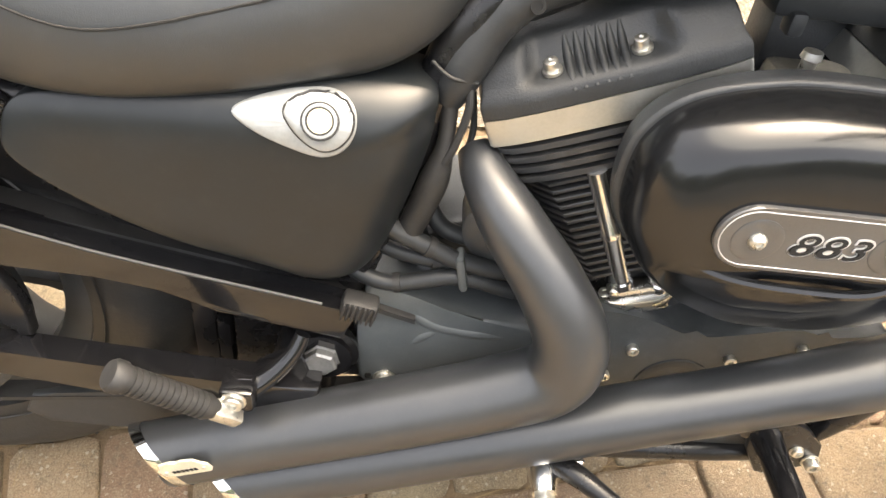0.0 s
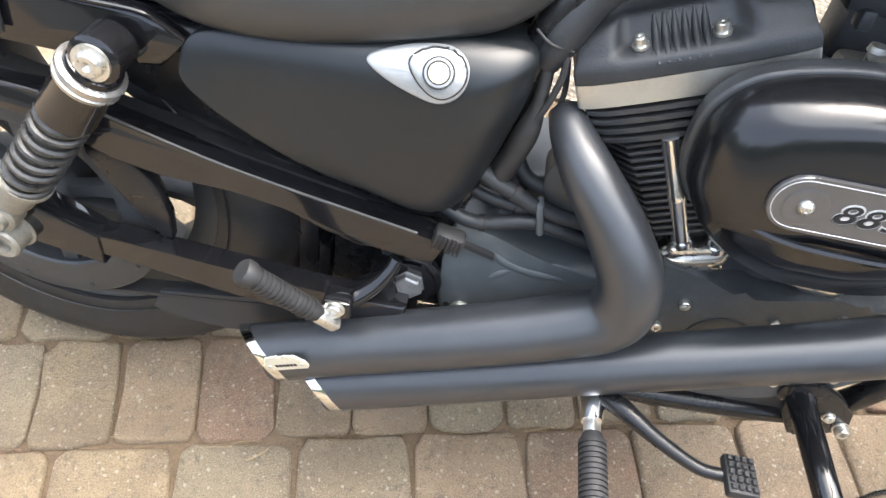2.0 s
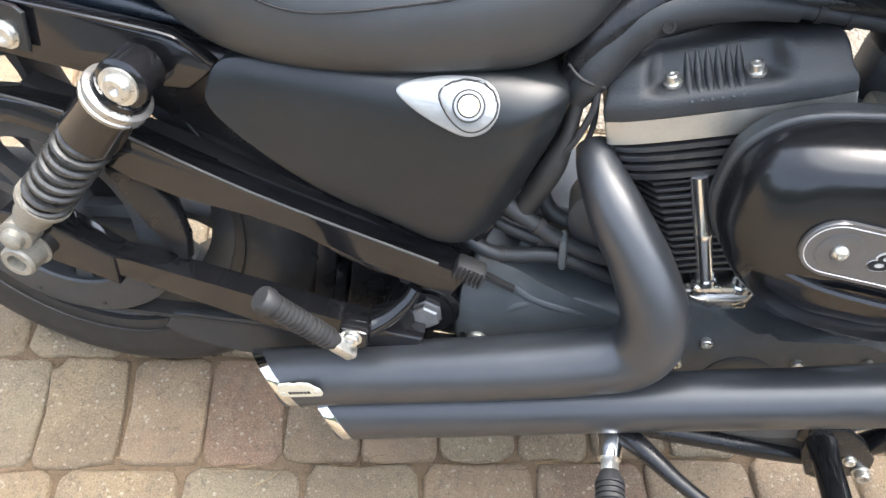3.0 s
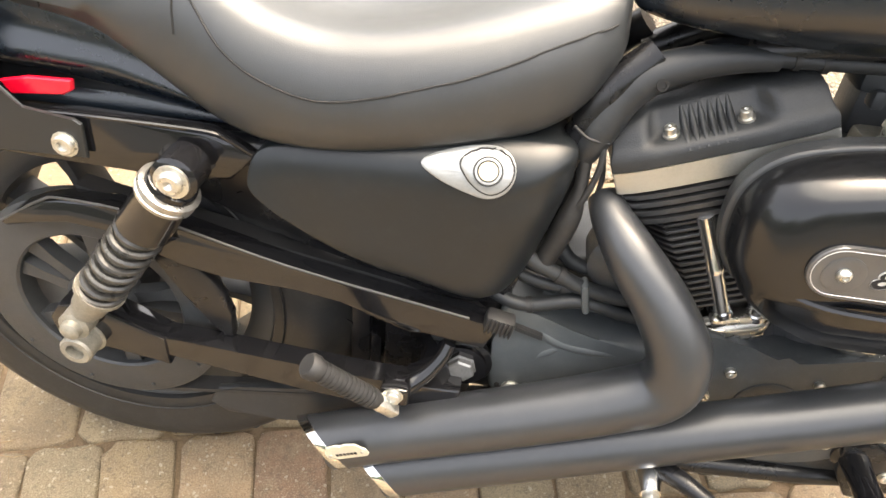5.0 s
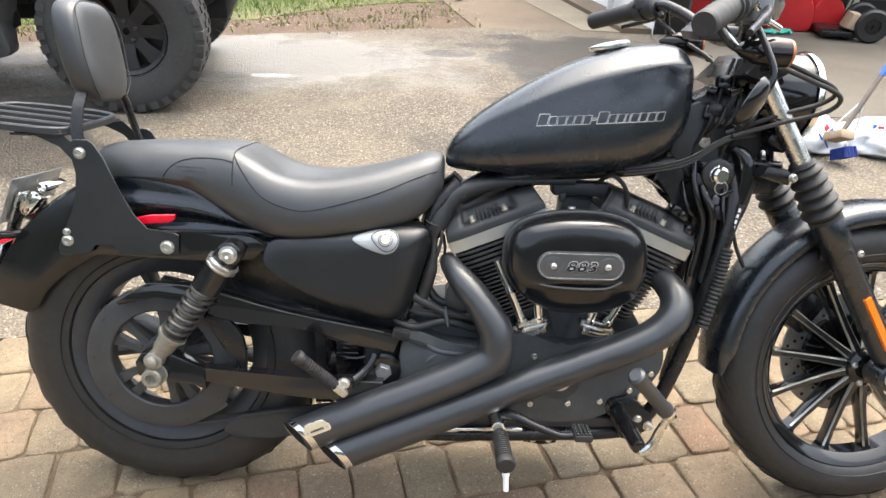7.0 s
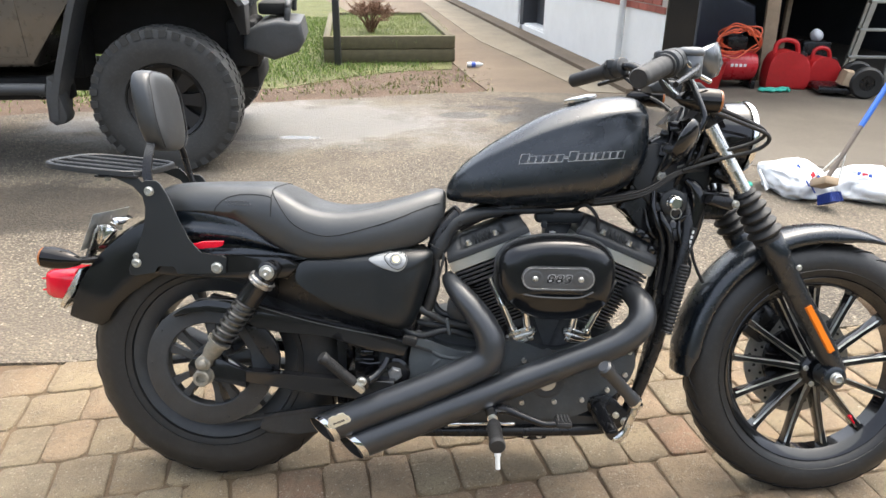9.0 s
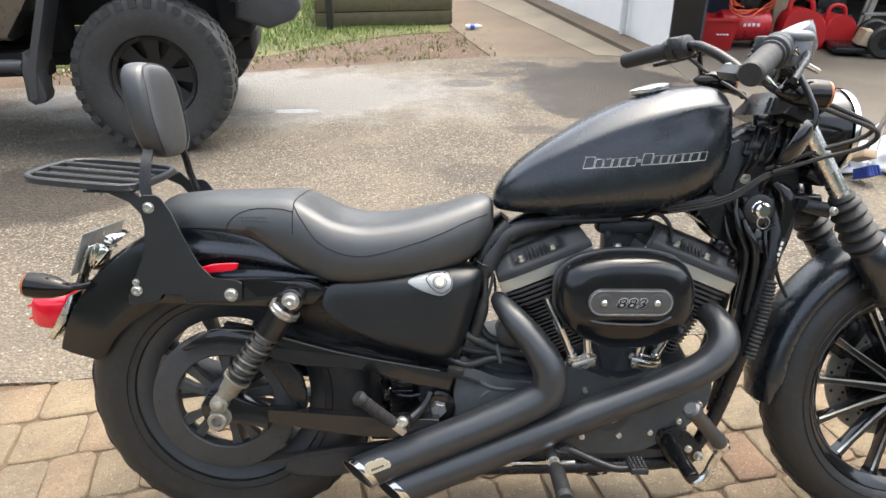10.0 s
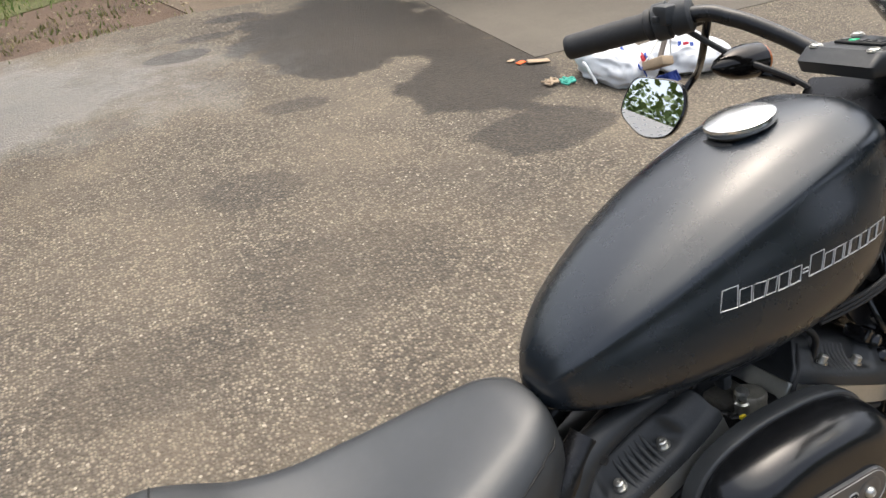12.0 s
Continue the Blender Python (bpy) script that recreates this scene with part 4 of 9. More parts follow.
def oil_depth(k, rim, rim_z):
    """A nearly flat face that slopes in towards the saddle and rolls under below."""
    p = float(np.interp(rim_z, [0.45, 0.56, 0.6], [8.0, 8.0, 6.0]))
    return rim + (-0.136 - rim) * (1 - k ** p) - 0.003 * math.sqrt(max(0.0, 1 - k ** 8))


def oil_tank():
    bm = B()
    rings = [[Vector((p[0], -0.04, p[1])) for p in OIL_RIM], [Vector((p[0], p[2], p[1])) for p in OIL_RIM]]
    for k in (0.995, 0.985, 0.97, 0.945, 0.91, 0.86, 0.8, 0.72, 0.62, 0.5, 0.36, 0.2, 0.08):
        rings.append([Vector((OIL_C[0] + (p[0] - OIL_C[0]) * k, oil_depth(k, p[2], p[1]), OIL_C[1] + (p[1] - OIL_C[1]) * k)) for p in OIL_RIM])
    loft(bm, rings)
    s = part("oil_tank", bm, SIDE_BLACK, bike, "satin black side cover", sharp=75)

    def on_skin(outline, lift, rise):
        """A thin plate that follows the bulge."""
        cx, cz = sum(p[0] for p in outline) / len(outline), sum(p[1] for p in outline) / len(outline)
        bm = B()
        rows = []
        for k, up in ((1.0, lift - 0.004), (1.0, lift + rise * 0.55), (0.97, lift + rise * 0.9), (0.92, lift + rise), (0.7, lift + rise), (0.4, lift + rise), (0.12, lift + rise)):
            rows.append([oil_skin(cx + (p[0] - cx) * k, cz + (p[1] - cz) * k, up) for p in outline])
        loft(bm, rows)
        return bm

    tear = [(x - 0.0015, z - 0.004) for x, z in catmull([(0.405, 0.607), (0.418, 0.616), (0.45, 0.6245), (0.48, 0.626), (0.496, 0.618), (0.499, 0.603), (0.491, 0.587), (0.474, 0.579), (0.45, 0.584), (0.422, 0.595)], 50, True)]
    b = part("side_badge", on_skin(tear, 0.0, 0.0025), SILVER, s, "silver teardrop badge", sharp=60)
    inn = [(x - 0.0015, z - 0.004) for x, z in catmull([(0.444, 0.612), (0.455, 0.6225), (0.478, 0.625), (0.494, 0.6175), (0.4965, 0.604), (0.488, 0.591), (0.475, 0.5855), (0.459, 0.593)], 36, True)]
    part("badge_boss", on_skin(inn, 0.002, 0.0022), SILVER, b, sharp=60)
    bm = B()
    tube(bm, [oil_skin(p[0], p[1], 0.0026) for p in inn + inn[:1]], 0.0013, 6)
    part("badge_outline", bm, RUBBER, b)
    c = oil_skin(0.4705, 0.605, 0.0058)
    n = (oil_skin(0.48, 0.605) - oil_skin(0.461, 0.605)).cross(oil_skin(0.4705, 0.614) - oil_skin(0.4705, 0.595)).normalized()
    if n.y > 0:
        n = -n
    bm = B()
    turned(bm, c - n * 0.001, n, [(0, 0.0132), (0.002, 0.0132), (0.0026, 0.012), (0.0024, 0.0105), (0.0012, 0.0098), (0.0012, 0.0)], 36)
    part("badge_ring", bm, SILVER, b)
    bm = B()
    coil(bm, c, c + n * 0.0002, 0.0138, 0.0011, 1, 6)
    coil(bm, c + n * 0.0008, c + n * 0.001, 0.0103, 0.001, 1, 6)
    part("badge_groove", bm, RUBBER, b)
    bm = B()
    turned(bm, c, n, [(0, 0.0096), (0.0015, 0.0093), (0.002, 0.007), (0.0022, 0.0)], 28)
    part("badge_centre", bm, BRASS, b, "pale gold round emblem")


oil_tank()


# ---- engine ----
def cylinder(name, lean, cx, label):
    """One cylinder: built upright at the origin, then leaned about the crank."""
    m = pose(0.854 + cx, 0, 0.275 - abs(cx) * 0.4, 0, lean, 0)
    bm = B()
    turned(bm, (0, 0, 0.06), (0, 0, 1), [(0, 0.055), (0.2, 0.06), (0.3, 0.06)], 32)
    root = part(name, bm, FINS, bike, label, m=m)
    # wide head fins below the silver edge, then barrel fins with a notch for the pushrods
    for k in range(4):
        bm = B()
        w = 0.104 - 0.002 * k
        wide = catmull([(-w, -0.055), (-w + 0.014, -0.082), (0, -0.087), (w - 0.014, -0.082), (w, -0.055), (w, 0.055), (w - 0.014, 0.082), (0, 0.087), (-w + 0.014, 0.082), (-w, 0.055)], 40, True)
        prism(bm, [tuple(p) for p in wide], -0.0028, 0.0028, 0.0012, 1)
        bm.transform(pose(0, 0, 0.3535 - 0.0108 * k, 90, 0, 0))
        part("fin", bm, FINS, root, m=m)
    for k in range(14):
        bm = B()
        w = 0.092 - 0.0016 * k
        prism(bm, [(-w, -0.05), (-w + 0.02, -0.075), (-0.062, -0.077), (-0.056, -0.035), (0.056, -0.035), (0.062, -0.077), (w - 0.02, -0.075), (w, -0.05), (w, 0.05), (w - 0.025, 0.08), (-w + 0.025, 0.08), (-w, 0.05)], -0.002, 0.002, 0.0008, 1)
        bm.transform(pose(0, 0, 0.309 - 0.0092 * k, 90, 0, 0))
        part("fin", bm, FINS, root, m=m)
    bm = B()
    out = catmull([(-0.112, -0.06), (-0.1, -0.083), (0.0, -0.088), (0.1, -0.083), (0.112, -0.06), (0.112, 0.06), (0.1, 0.083), (0, 0.088), (-0.1, 0.083), (-0.112, 0.06)], 168, True)
    out = [(x * 0.965, y) for x, y in out]
    prism(bm, [tuple(p) for p in out], -0.0125, 0.0125, 0.002)
    bm.transform(pose(0, 0, 0.374, 90, 0, 0))
    part("head_band", bm, ALLOY, root, "machined silver edge of the cylinder head", m=m)
    bm = B()
    rings = []
    # the front slope has a pocket with bolts and ribs between two fuller shoulders
    slope = ((0.3875, 1.0, 1.0, 1.0), (0.399, 1.0, 1.0, 1.0), (0.405, 0.99, 0.985, 0.985), (0.409, 0.975, 0.955, 0.965), (0.412, 0.965, 0.9, 0.945), (0.4145, 0.96, 0.82, 0.925), (0.417, 0.955, 0.74, 0.905), (0.421, 0.95, 0.7, 0.885), (0.426, 0.945, 0.67, 0.855), (0.433, 0.935, 0.63, 0.81), (0.441, 0.91, 0.59, 0.75), (0.447, 0.87, 0.52, 0.66), (0.45, 0.8, 0.4, 0.5), (0.451, 0.65, 0.2, 0.25))
    for z, kx, ky, kf in slope:
        ring = []
        for x, y in out:
            t = min(1.0, max(0.0, (abs(x + 0.008) - 0.05) / 0.018))
            t = t * t * (3 - 2 * t)
            ring.append(Vector((x * kx, y * (ky + (kf - ky) * t if y < 0 else kf * 0.85), 0.3875 + (z - 0.3875) * 0.84)))
        rings.append(ring)
    loft(bm, rings)
    rc = part("rocker_cover", bm, ROCKER, root, "wrinkle black rocker cover", m=m, sharp=45)
    for k in range(6):
        bm = B()
        x = -0.030 + k * 0.0088
        tube(bm, [(x, -0.086, 0.398), (x, -0.079, 0.405), (x, -0.066, 0.4125), (x, -0.056, 0.4215), (x, -0.0505, 0.432)], [0.003, 0.0038, 0.004, 0.0038, 0.002], 12, 14)
        part("cover_rib", bm, ROCKER, rc, m=m)
    for x, y, z in ((-0.044, -0.069, 0.4108), (0.0275, -0.069, 0.4108)):
        bm = B()
        turned(bm, (x, y, z), (0, -0.15, 1), [(0, 0.0085), (0.003, 0.0085), (0.0032, 0.006), (0.011, 0.006), (0.012, 0.0045), (0.012, 0.002), (0.008, 0.0)], 12)
        part("bolt", bm, STEEL, rc, m=m)
    return root


cylinder("rear_cylinder", -22.5, -0.008, "rear finned cylinder with black rocker cover")
cylinder("front_cylinder", 22.5, 0.008, "front finned cylinder with black rocker cover")


BRIGHT_TUBE = surface("brushed_chrome_tube", (0.72, 0.72, 0.71), 0.13, 0.95, var=0.08, scale=40, rvar=0.05)


def crankcase():
    bm = B()
    prism(bm, [(0.5, 0.2), (0.56, 0.13), (0.72, 0.115), (1.0, 0.125), (1.05, 0.2), (1.06, 0.36), (1.0, 0.46), (0.9, 0.5), (0.8, 0.5), (0.7, 0.46), (0.56, 0.44), (0.5, 0.38)], -0.04, 0.11, 0.02, 3)
    c = part("crankcase", bm, CAST, bike, "wrinkle black crankcase")
    bm = B()
    out = catmull([(0.705, 0.375), (0.71, 0.25), (0.76, 0.205), (0.9, 0.2), (0.985, 0.235), (1.05, 0.29), (1.075, 0.35), (1.055, 0.4), (0.99, 0.395), (0.95, 0.4), (0.86, 0.378), (0.8, 0.395), (0.75, 0.4)], 72, True)
    prism(bm, [(x, z - 0.008) for x, z in out], -0.088, -0.02, 0.008, 3)
    cover = part("cam_cover", bm, surface("dusty_black_cover", (0.042, 0.047, 0.05), 0.48, var=0.2, scale=25, fine=500, bump=0.0003, dust=0.1), c, "wrinkle black cam cover with socket screws")
    for x, z in ((0.793, 0.344), (0.773, 0.3), (0.9, 0.342), (0.791, 0.232), (0.874, 0.236), (0.944, 0.243), (1.007, 0.271), (1.05, 0.312), (1.058, 0.372), (0.97, 0.367), (0.72, 0.262)):
        bm = B()
        turned(bm, (x, -0.087, z), (0, -1, 0), [(0, 0.0065), (0.0075, 0.0065), (0.0085, 0.0055), (0.0085, 0.003), (0.005, 0.0028), (0.005, 0)], 14)
        part("screw", bm, STEEL, cover)
    bm = B()
    turned(bm, (0.853, -0.086, 0.289), (0, -1, 0), [(0, 0.045), (0.004, 0.044), (0.006, 0.038), (0.005, 0.034)], 40)
    tcv = part("timer_cover", bm, CAST, cover, "round black timing cover")
    bm = B()
    turned(bm, (0.853, -0.09, 0.289), (0, -1, 0), [(0, 0.024), (0.003, 0.0235), (0.0045, 0.0)], 40)
    part("timer_plate", bm, ALLOY, tcv, "polished centre of the timing cover")
    # sprocket cover behind the cams
    bm = B()
    out = [(0.508, 0.402), (0.501, 0.34), (0.499, 0.285), (0.505, 0.258), (0.518, 0.245), (0.71, 0.24), (0.735, 0.28), (0.73, 0.352), (0.68, 0.364), (0.63, 0.366), (0.59, 0.371), (0.555, 0.385), (0.528, 0.404), (0.516, 0.408)]
    prism(bm, out, -0.092, -0.04, 0.006, 3)
    sp = part("sprocket_cover", bm, DUSTY, c, "dusty grey-black sprocket cover with a soft ridge")
    for pts in ([(0.54, -0.085, 0.382), (0.565, -0.0865, 0.359), (0.59, -0.0865, 0.348), (0.63, -0.0865, 0.344), (0.7, -0.085, 0.342)], [(0.592, -0.0865, 0.347), (0.57, -0.0865, 0.333), (0.54, -0.084, 0.3)]):
        bm = B()
        tube(bm, pts, [0.003] + [0.0075] * (len(pts) - 2) + [0.003], 14, 20)
        part("ridge", bm, DUSTY, sp)
    bolt(sp, (0.534, -0.092, 0.262), (0, -1, 0), 0.011, 0.008, STEEL)
    # second stud is black to paint the shade of a small hole
    bolt(sp, (0.515, -0.092, 0.265), (0, -1, 0), 0.003, 0.001, DARK, "hole")
    # lower gearcase, starter and drain region
    bm = B()
    prism(bm, [(0.5, 0.145), (0.7, 0.145), (1.02, 0.15), (1.03, 0.2), (0.75, 0.21), (0.5, 0.25)], -0.07, 0.1, 0.015, 2)
    part("sump", bm, CAST, c)
    for x0, lean in ((0.785, -22.5), (0.928, 22.5)):
        s = -1 if lean < 0 else 1
        bm = B()
        prism(bm, stadium(0, 0, 0.042, 0.026, 6), -0.006, 0.006, 0.002)
        bm.transform(pose(0, 0, 0, 90, 0, 0))
        block(bm, (0, 0, 0.012), (0.062, 0.044, 0.02), 0.006)
        block(bm, (0, 0, -0.012), (0.06, 0.044, 0.016), 0.005)
        lm = pose(x0, -0.058, 0.405, 8, lean * 0.8, 0)
        lb = part("lifter_block", bm, DULL_CHROME, c, "bright tappet block", m=lm)
        for bx in (-0.033, 0.033):
            bolt(lb, (bx, -0.008, 0.006), (0, -0.2, 1), 0.005, 0.004, STEEL, m=lm)
        for p, q in (((-0.02, 0.012), (-0.083, 0.152)), ((0.016, 0.014), (-0.004, 0.14))):
            p, q = Vector((x0 - s * p[0], -0.07, 0.405 + p[1])), Vector((x0 - s * q[0], -0.082, 0.405 + q[1]))
            bm = B()
            dd = q - p
            turned(bm, p, dd, [(0, 0.0125), (0.008, 0.0125), (0.01, 0.0108), (0.07, 0.0108), (0.072, 0.0112), (0.08, 0.0112), (0.082, 0.01), (dd.length, 0.01)], 20)
            part("pushrod_tube", bm, BRIGHT_TUBE, c, "chrome pushrod tube")
    # ribs and clutter inside the vee
    bm = B()
    block(bm, (0.855, 0.0, 0.56), (0.13, 0.13, 0.13), 0.02)
    part("carburettor_body", bm, CAST, c)
    return c


crankcase()


def air_cleaner():
    out = catmull([(0.711, 0.574), (0.717, 0.617), (0.748, 0.65), (0.806, 0.668), (0.86, 0.672), (0.915, 0.669), (0.965, 0.653), (0.995, 0.62), (1.003, 0.574), (0.995, 0.527), (0.963, 0.491), (0.905, 0.47), (0.857, 0.467), (0.81, 0.47), (0.752, 0.496), (0.719, 0.535)], 96, True)
    c = np.array([0.857, 0.575])
    bm = B()
    rings = []
    for y, k in ((-0.095, 1.0), (-0.108, 1.015), (-0.116, 1.015), (-0.118, 1.0), (-0.1185, 0.985)):
        rings.append([Vector((c[0] + (p[0] - c[0]) * k, y, c[1] + (p[1] - c[1]) * k)) for p in out])
    loft(bm, rings)
    back = part("air_cleaner", bm, CAST, bike, "oval air cleaner with black cover")
    bm = B()
    rings = []
    for y, k in ((-0.1185, 0.975), (-0.128, 0.985), (-0.142, 0.98), (-0.156, 0.955), (-0.167, 0.91), (-0.175, 0.85), (-0.18, 0.78), (-0.1825, 0.7), (-0.184, 0.55), (-0.184, 0.3)):
        ring = []
        for p in out:
            dx, dz = (p[0] - c[0]) * k, (p[1] - c[1]) * k
            # flattened foot below the lip
            yy = y
            if dz < -0.045:
                yy = y + (0.013 if k < 0.9 else -0.009) * min(1.0, (-0.045 - dz) / 0.02)
            ring.append(Vector((c[0] + dx, yy, c[1] + dz)))
        rings.append(ring)
    loft(bm, rings)
    cover = part("cover", bm, COVER_BLACK, back, "semi-gloss black bulged cover", sharp=60)
    bm = B()
    lip = catmull([(0.735, -0.15, 0.552), (0.76, -0.172, 0.54), (0.8, -0.184, 0.5315), (0.86, -0.187, 0.529), (0.91, -0.186, 0.531), (0.945, -0.18, 0.545)], 40)
    tube(bm, [Vector(p) for p in lip], [0.001] + [0.0045] * 38 + [0.001], 8)
    part("cover_lip", bm, COVER_BLACK, cover)
    bm = B()
    prism(bm, stadium(0.857, 0.576, 0.086, 0.0285, 14), -0.1885, -0.17, 0.001, 1)
    pl = part("name_plate", bm, PLATE_GREY, back, "dark brushed oblong plate")
    bm = B()
    loop = stadium(0.857, 0.576, 0.0825, 0.025, 16)
    tube(bm, [Vector((x, -0.1888, z)) for x, z in loop + loop[:1]], 0.0005, 5)
    part("plate_line", bm, SILVER_LINE, pl)
    for x in (0.803, 0.910):
        bm = B()
        turned(bm, (x, -0.186, 0.575), (0, -1, 0), [(0, 0.0195), (0.003, 0.0195), (0.0035, 0.018), (0.0028, 0.012), (0.003, 0)], 32)
        part("dimple", bm, PLATE_GREY, pl)
        bm = B()
        turned(bm, (x, -0.188, 0.575), (0, -1, 0), [(0, 0.007), (0.003, 0.007), (0.006, 0.005), (0.0068, 0.003), (0.005, 0.0025), (0.005, 0)], 20)
        part("screw", bm, STEEL, pl)
    for k, digit in enumerate("883"):
        for mt, size, grow, dy in ((SILVER_LINE, 0.034, 0.0011, 0.0), (DARK, 0.0325, 0.0, -0.0006)):
            cu = bpy.data.curves.new("numeral", "FONT")
            cu.body, cu.size, cu.align_x, cu.align_y, cu.extrude, cu.shear, cu.offset = digit, size, "CENTER", "BOTTOM_BASELINE", 0.0006, 0.25, grow
            tmp = bpy.data.objects.new("numeral", cu)
            scene.collection.objects.link(tmp)
            bpy.context.view_layer.update()
            me = bpy.data.meshes.new_from_object(tmp.evaluated_get(bpy.context.evaluated_depsgraph_get()))
            bpy.data.objects.remove(tmp)
            me.name = "numeral"
            me.transform(pose(0.857 + (k - 1) * 0.0205, -0.189 + dy, 0.576 - size * 0.31, 90, 0, 0) @ Matrix.Diagonal((1.15, 0.85, 1, 1)))
            me.materials.clear()
            me.materials.append(mt)
            ob = new("numeral", me)
            ob.parent = pl
            ob["label"] = "black numeral %s" % digit if mt is DARK else "silver edge of numeral %s" % digit


air_cleaner()


# ---- exhaust ----
def exhaust(name, pts, radii, seg, label):
    """A slash-cut pipe: smooth sweep whose last ring is sheared, with a bright tip and a dark bore."""
    n = 64
    both = catmull([(*p, q) for p, q in zip(pts, radii)], n)
    P = [Vector(b[:3]) for b in both]
    R = [b[3] for b in both]
    bm = B()
    rings, u = [], None
    for i, p in enumerate(P):
        d = (P[min(i + 1, n - 1)] - P[max(i - 1, 0)]).normalized()
        if u is None:
            _, u, _ = basis(d)
        u = (u - d * u.dot(d)).normalized()
        v = d.cross(u)
        rings.append([p + (u * math.cos(a) + v * math.sin(a)) * R[i] for a in (2 * math.pi * k / seg for k in range(seg))])
    d = (P[-1] - P[-2]).normalized()
    out_dir = Vector((0, 1, 0.35))
    up = (out_dir - d * d.dot(out_dir)).normalized()
    def slash(ring, add):
        return [q + d * ((q - P[-1]).dot(up) * 0.8 + add) for q in ring]
    rings[-1] = slash(rings[-1], 0.0)
    loft(bm, rings, False)
    pipe = part(name, bm, PIPE, bike, label, sharp=60)
    last = rings[-1]
    mid = sum(last, Vector()) / seg
    bm = B()
    tip = [[q - d * 0.014 + (q - mid) * 0.004 for q in last], [q - d * 0.0135 + (q - mid) * 0.02 for q in last], [q + d * 0.001 + (q - mid) * 0.02 for q in last], [q + d * 0.002 - (q - mid) * 0.005 for q in last], [q + d * 0.001 - (q - mid) * 0.035 for q in last]]
    loft(bm, tip, False)
    part("tip", bm, CHROME, pipe, "bright slash-cut tip")
    bm = B()
    loft(bm, [[q + d * 0.0008 - (q - mid) * 0.034 for q in last], [q - d * 0.008 - (q - mid) * 0.06 for q in last], [q - d * 0.09 - (q - mid) * 0.12 for q in last]], False)
    bm.faces.new([bm.verts.new(q - d * 0.09 - (q - mid) * 0.12) for q in last])
    part("bore", bm, DARK, pipe)
    return pipe


e1 = exhaust("rear_exhaust", [(0.597, -0.062, 0.55), (0.608, -0.086, 0.538), (0.634, -0.118, 0.513), (0.674, -0.143, 0.469), (0.703, -0.155, 0.415), (0.697, -0.156, 0.366), (0.645, -0.156, 0.332), (0.555, -0.156, 0.289), (0.43, -0.156, 0.235), (0.292, -0.156, 0.174)], [0.017, 0.0225, 0.0285, 0.032, 0.0355, 0.037, 0.037, 0.0375, 0.038, 0.038], 32, "matt black slash-cut rear exhaust pipe")
exhaust("front_exhaust", [(1.045, -0.045, 0.53), (1.062, -0.085, 0.517), (1.074, -0.118, 0.497), (1.067, -0.142, 0.462), (1.03, -0.151, 0.425), (0.965, -0.153, 0.392), (0.86, -0.155, 0.347), (0.7, -0.156, 0.279), (0.52, -0.156, 0.2), (0.363, -0.156, 0.131)], [0.024, 0.028, 0.032, 0.0345, 0.0345, 0.0335, 0.033, 0.0345, 0.037, 0.0385], 32, "matt black slash-cut front exhaust pipe")
# maker's tab on the rear pipe
bm = B()
tab = [(-0.026, -0.004), (-0.022, -0.008), (-0.01, -0.0085), (0.0, -0.0145), (0.01, -0.0085), (0.022, -0.008), (0.026, -0.004), (0.026, 0.003), (0.022, 0.005), (0.018, 0.012), (0.006, 0.0135), (0.0, 0.011), (-0.006, 0.0135), (-0.018, 0.012), (-0.022, 0.005), (-0.026, 0.003)]
prism(bm, [(x * 1.1, z * 1.55) for x, z in tab], -0.0028, 0.0, 0.0006, 1)
tm = pose(0.339, -0.1932, 0.2122, 12, -23.5, 0)
tabo = part("maker_tab", bm, surface("pale_worn_plate", (0.72, 0.7, 0.58), 0.35, 0.5, var=0.12), e1, "small pale gold riveted tab", m=tm)
for x in (-0.022, 0.022):
    bolt(tabo, (x, -0.0025, -0.0005), (0, -1, 0), 0.0025, 0.002, STEEL, "rivet", False, m=tm)
bm = B()
for k in range(6):
    block(bm, (-0.0125 + k * 0.005, -0.003, -0.0005), (0.0035, 0.0008, 0.005))
part("tab_mark", bm, DARK, tabo, m=tm)


# ---- frame, swingarm and belt ----
def pipe_part(name, pts, r, material, parent=None, n=0, seg=12, label="", m=None, mirror=False):
    bm = B()
    tube(bm, pts, r, seg, n)
    if mirror:
        tube(bm, [(p[0], -p[1], p[2]) for p in pts], r, seg, n)
    return part(name, bm, material, parent or bike, label, m=m)


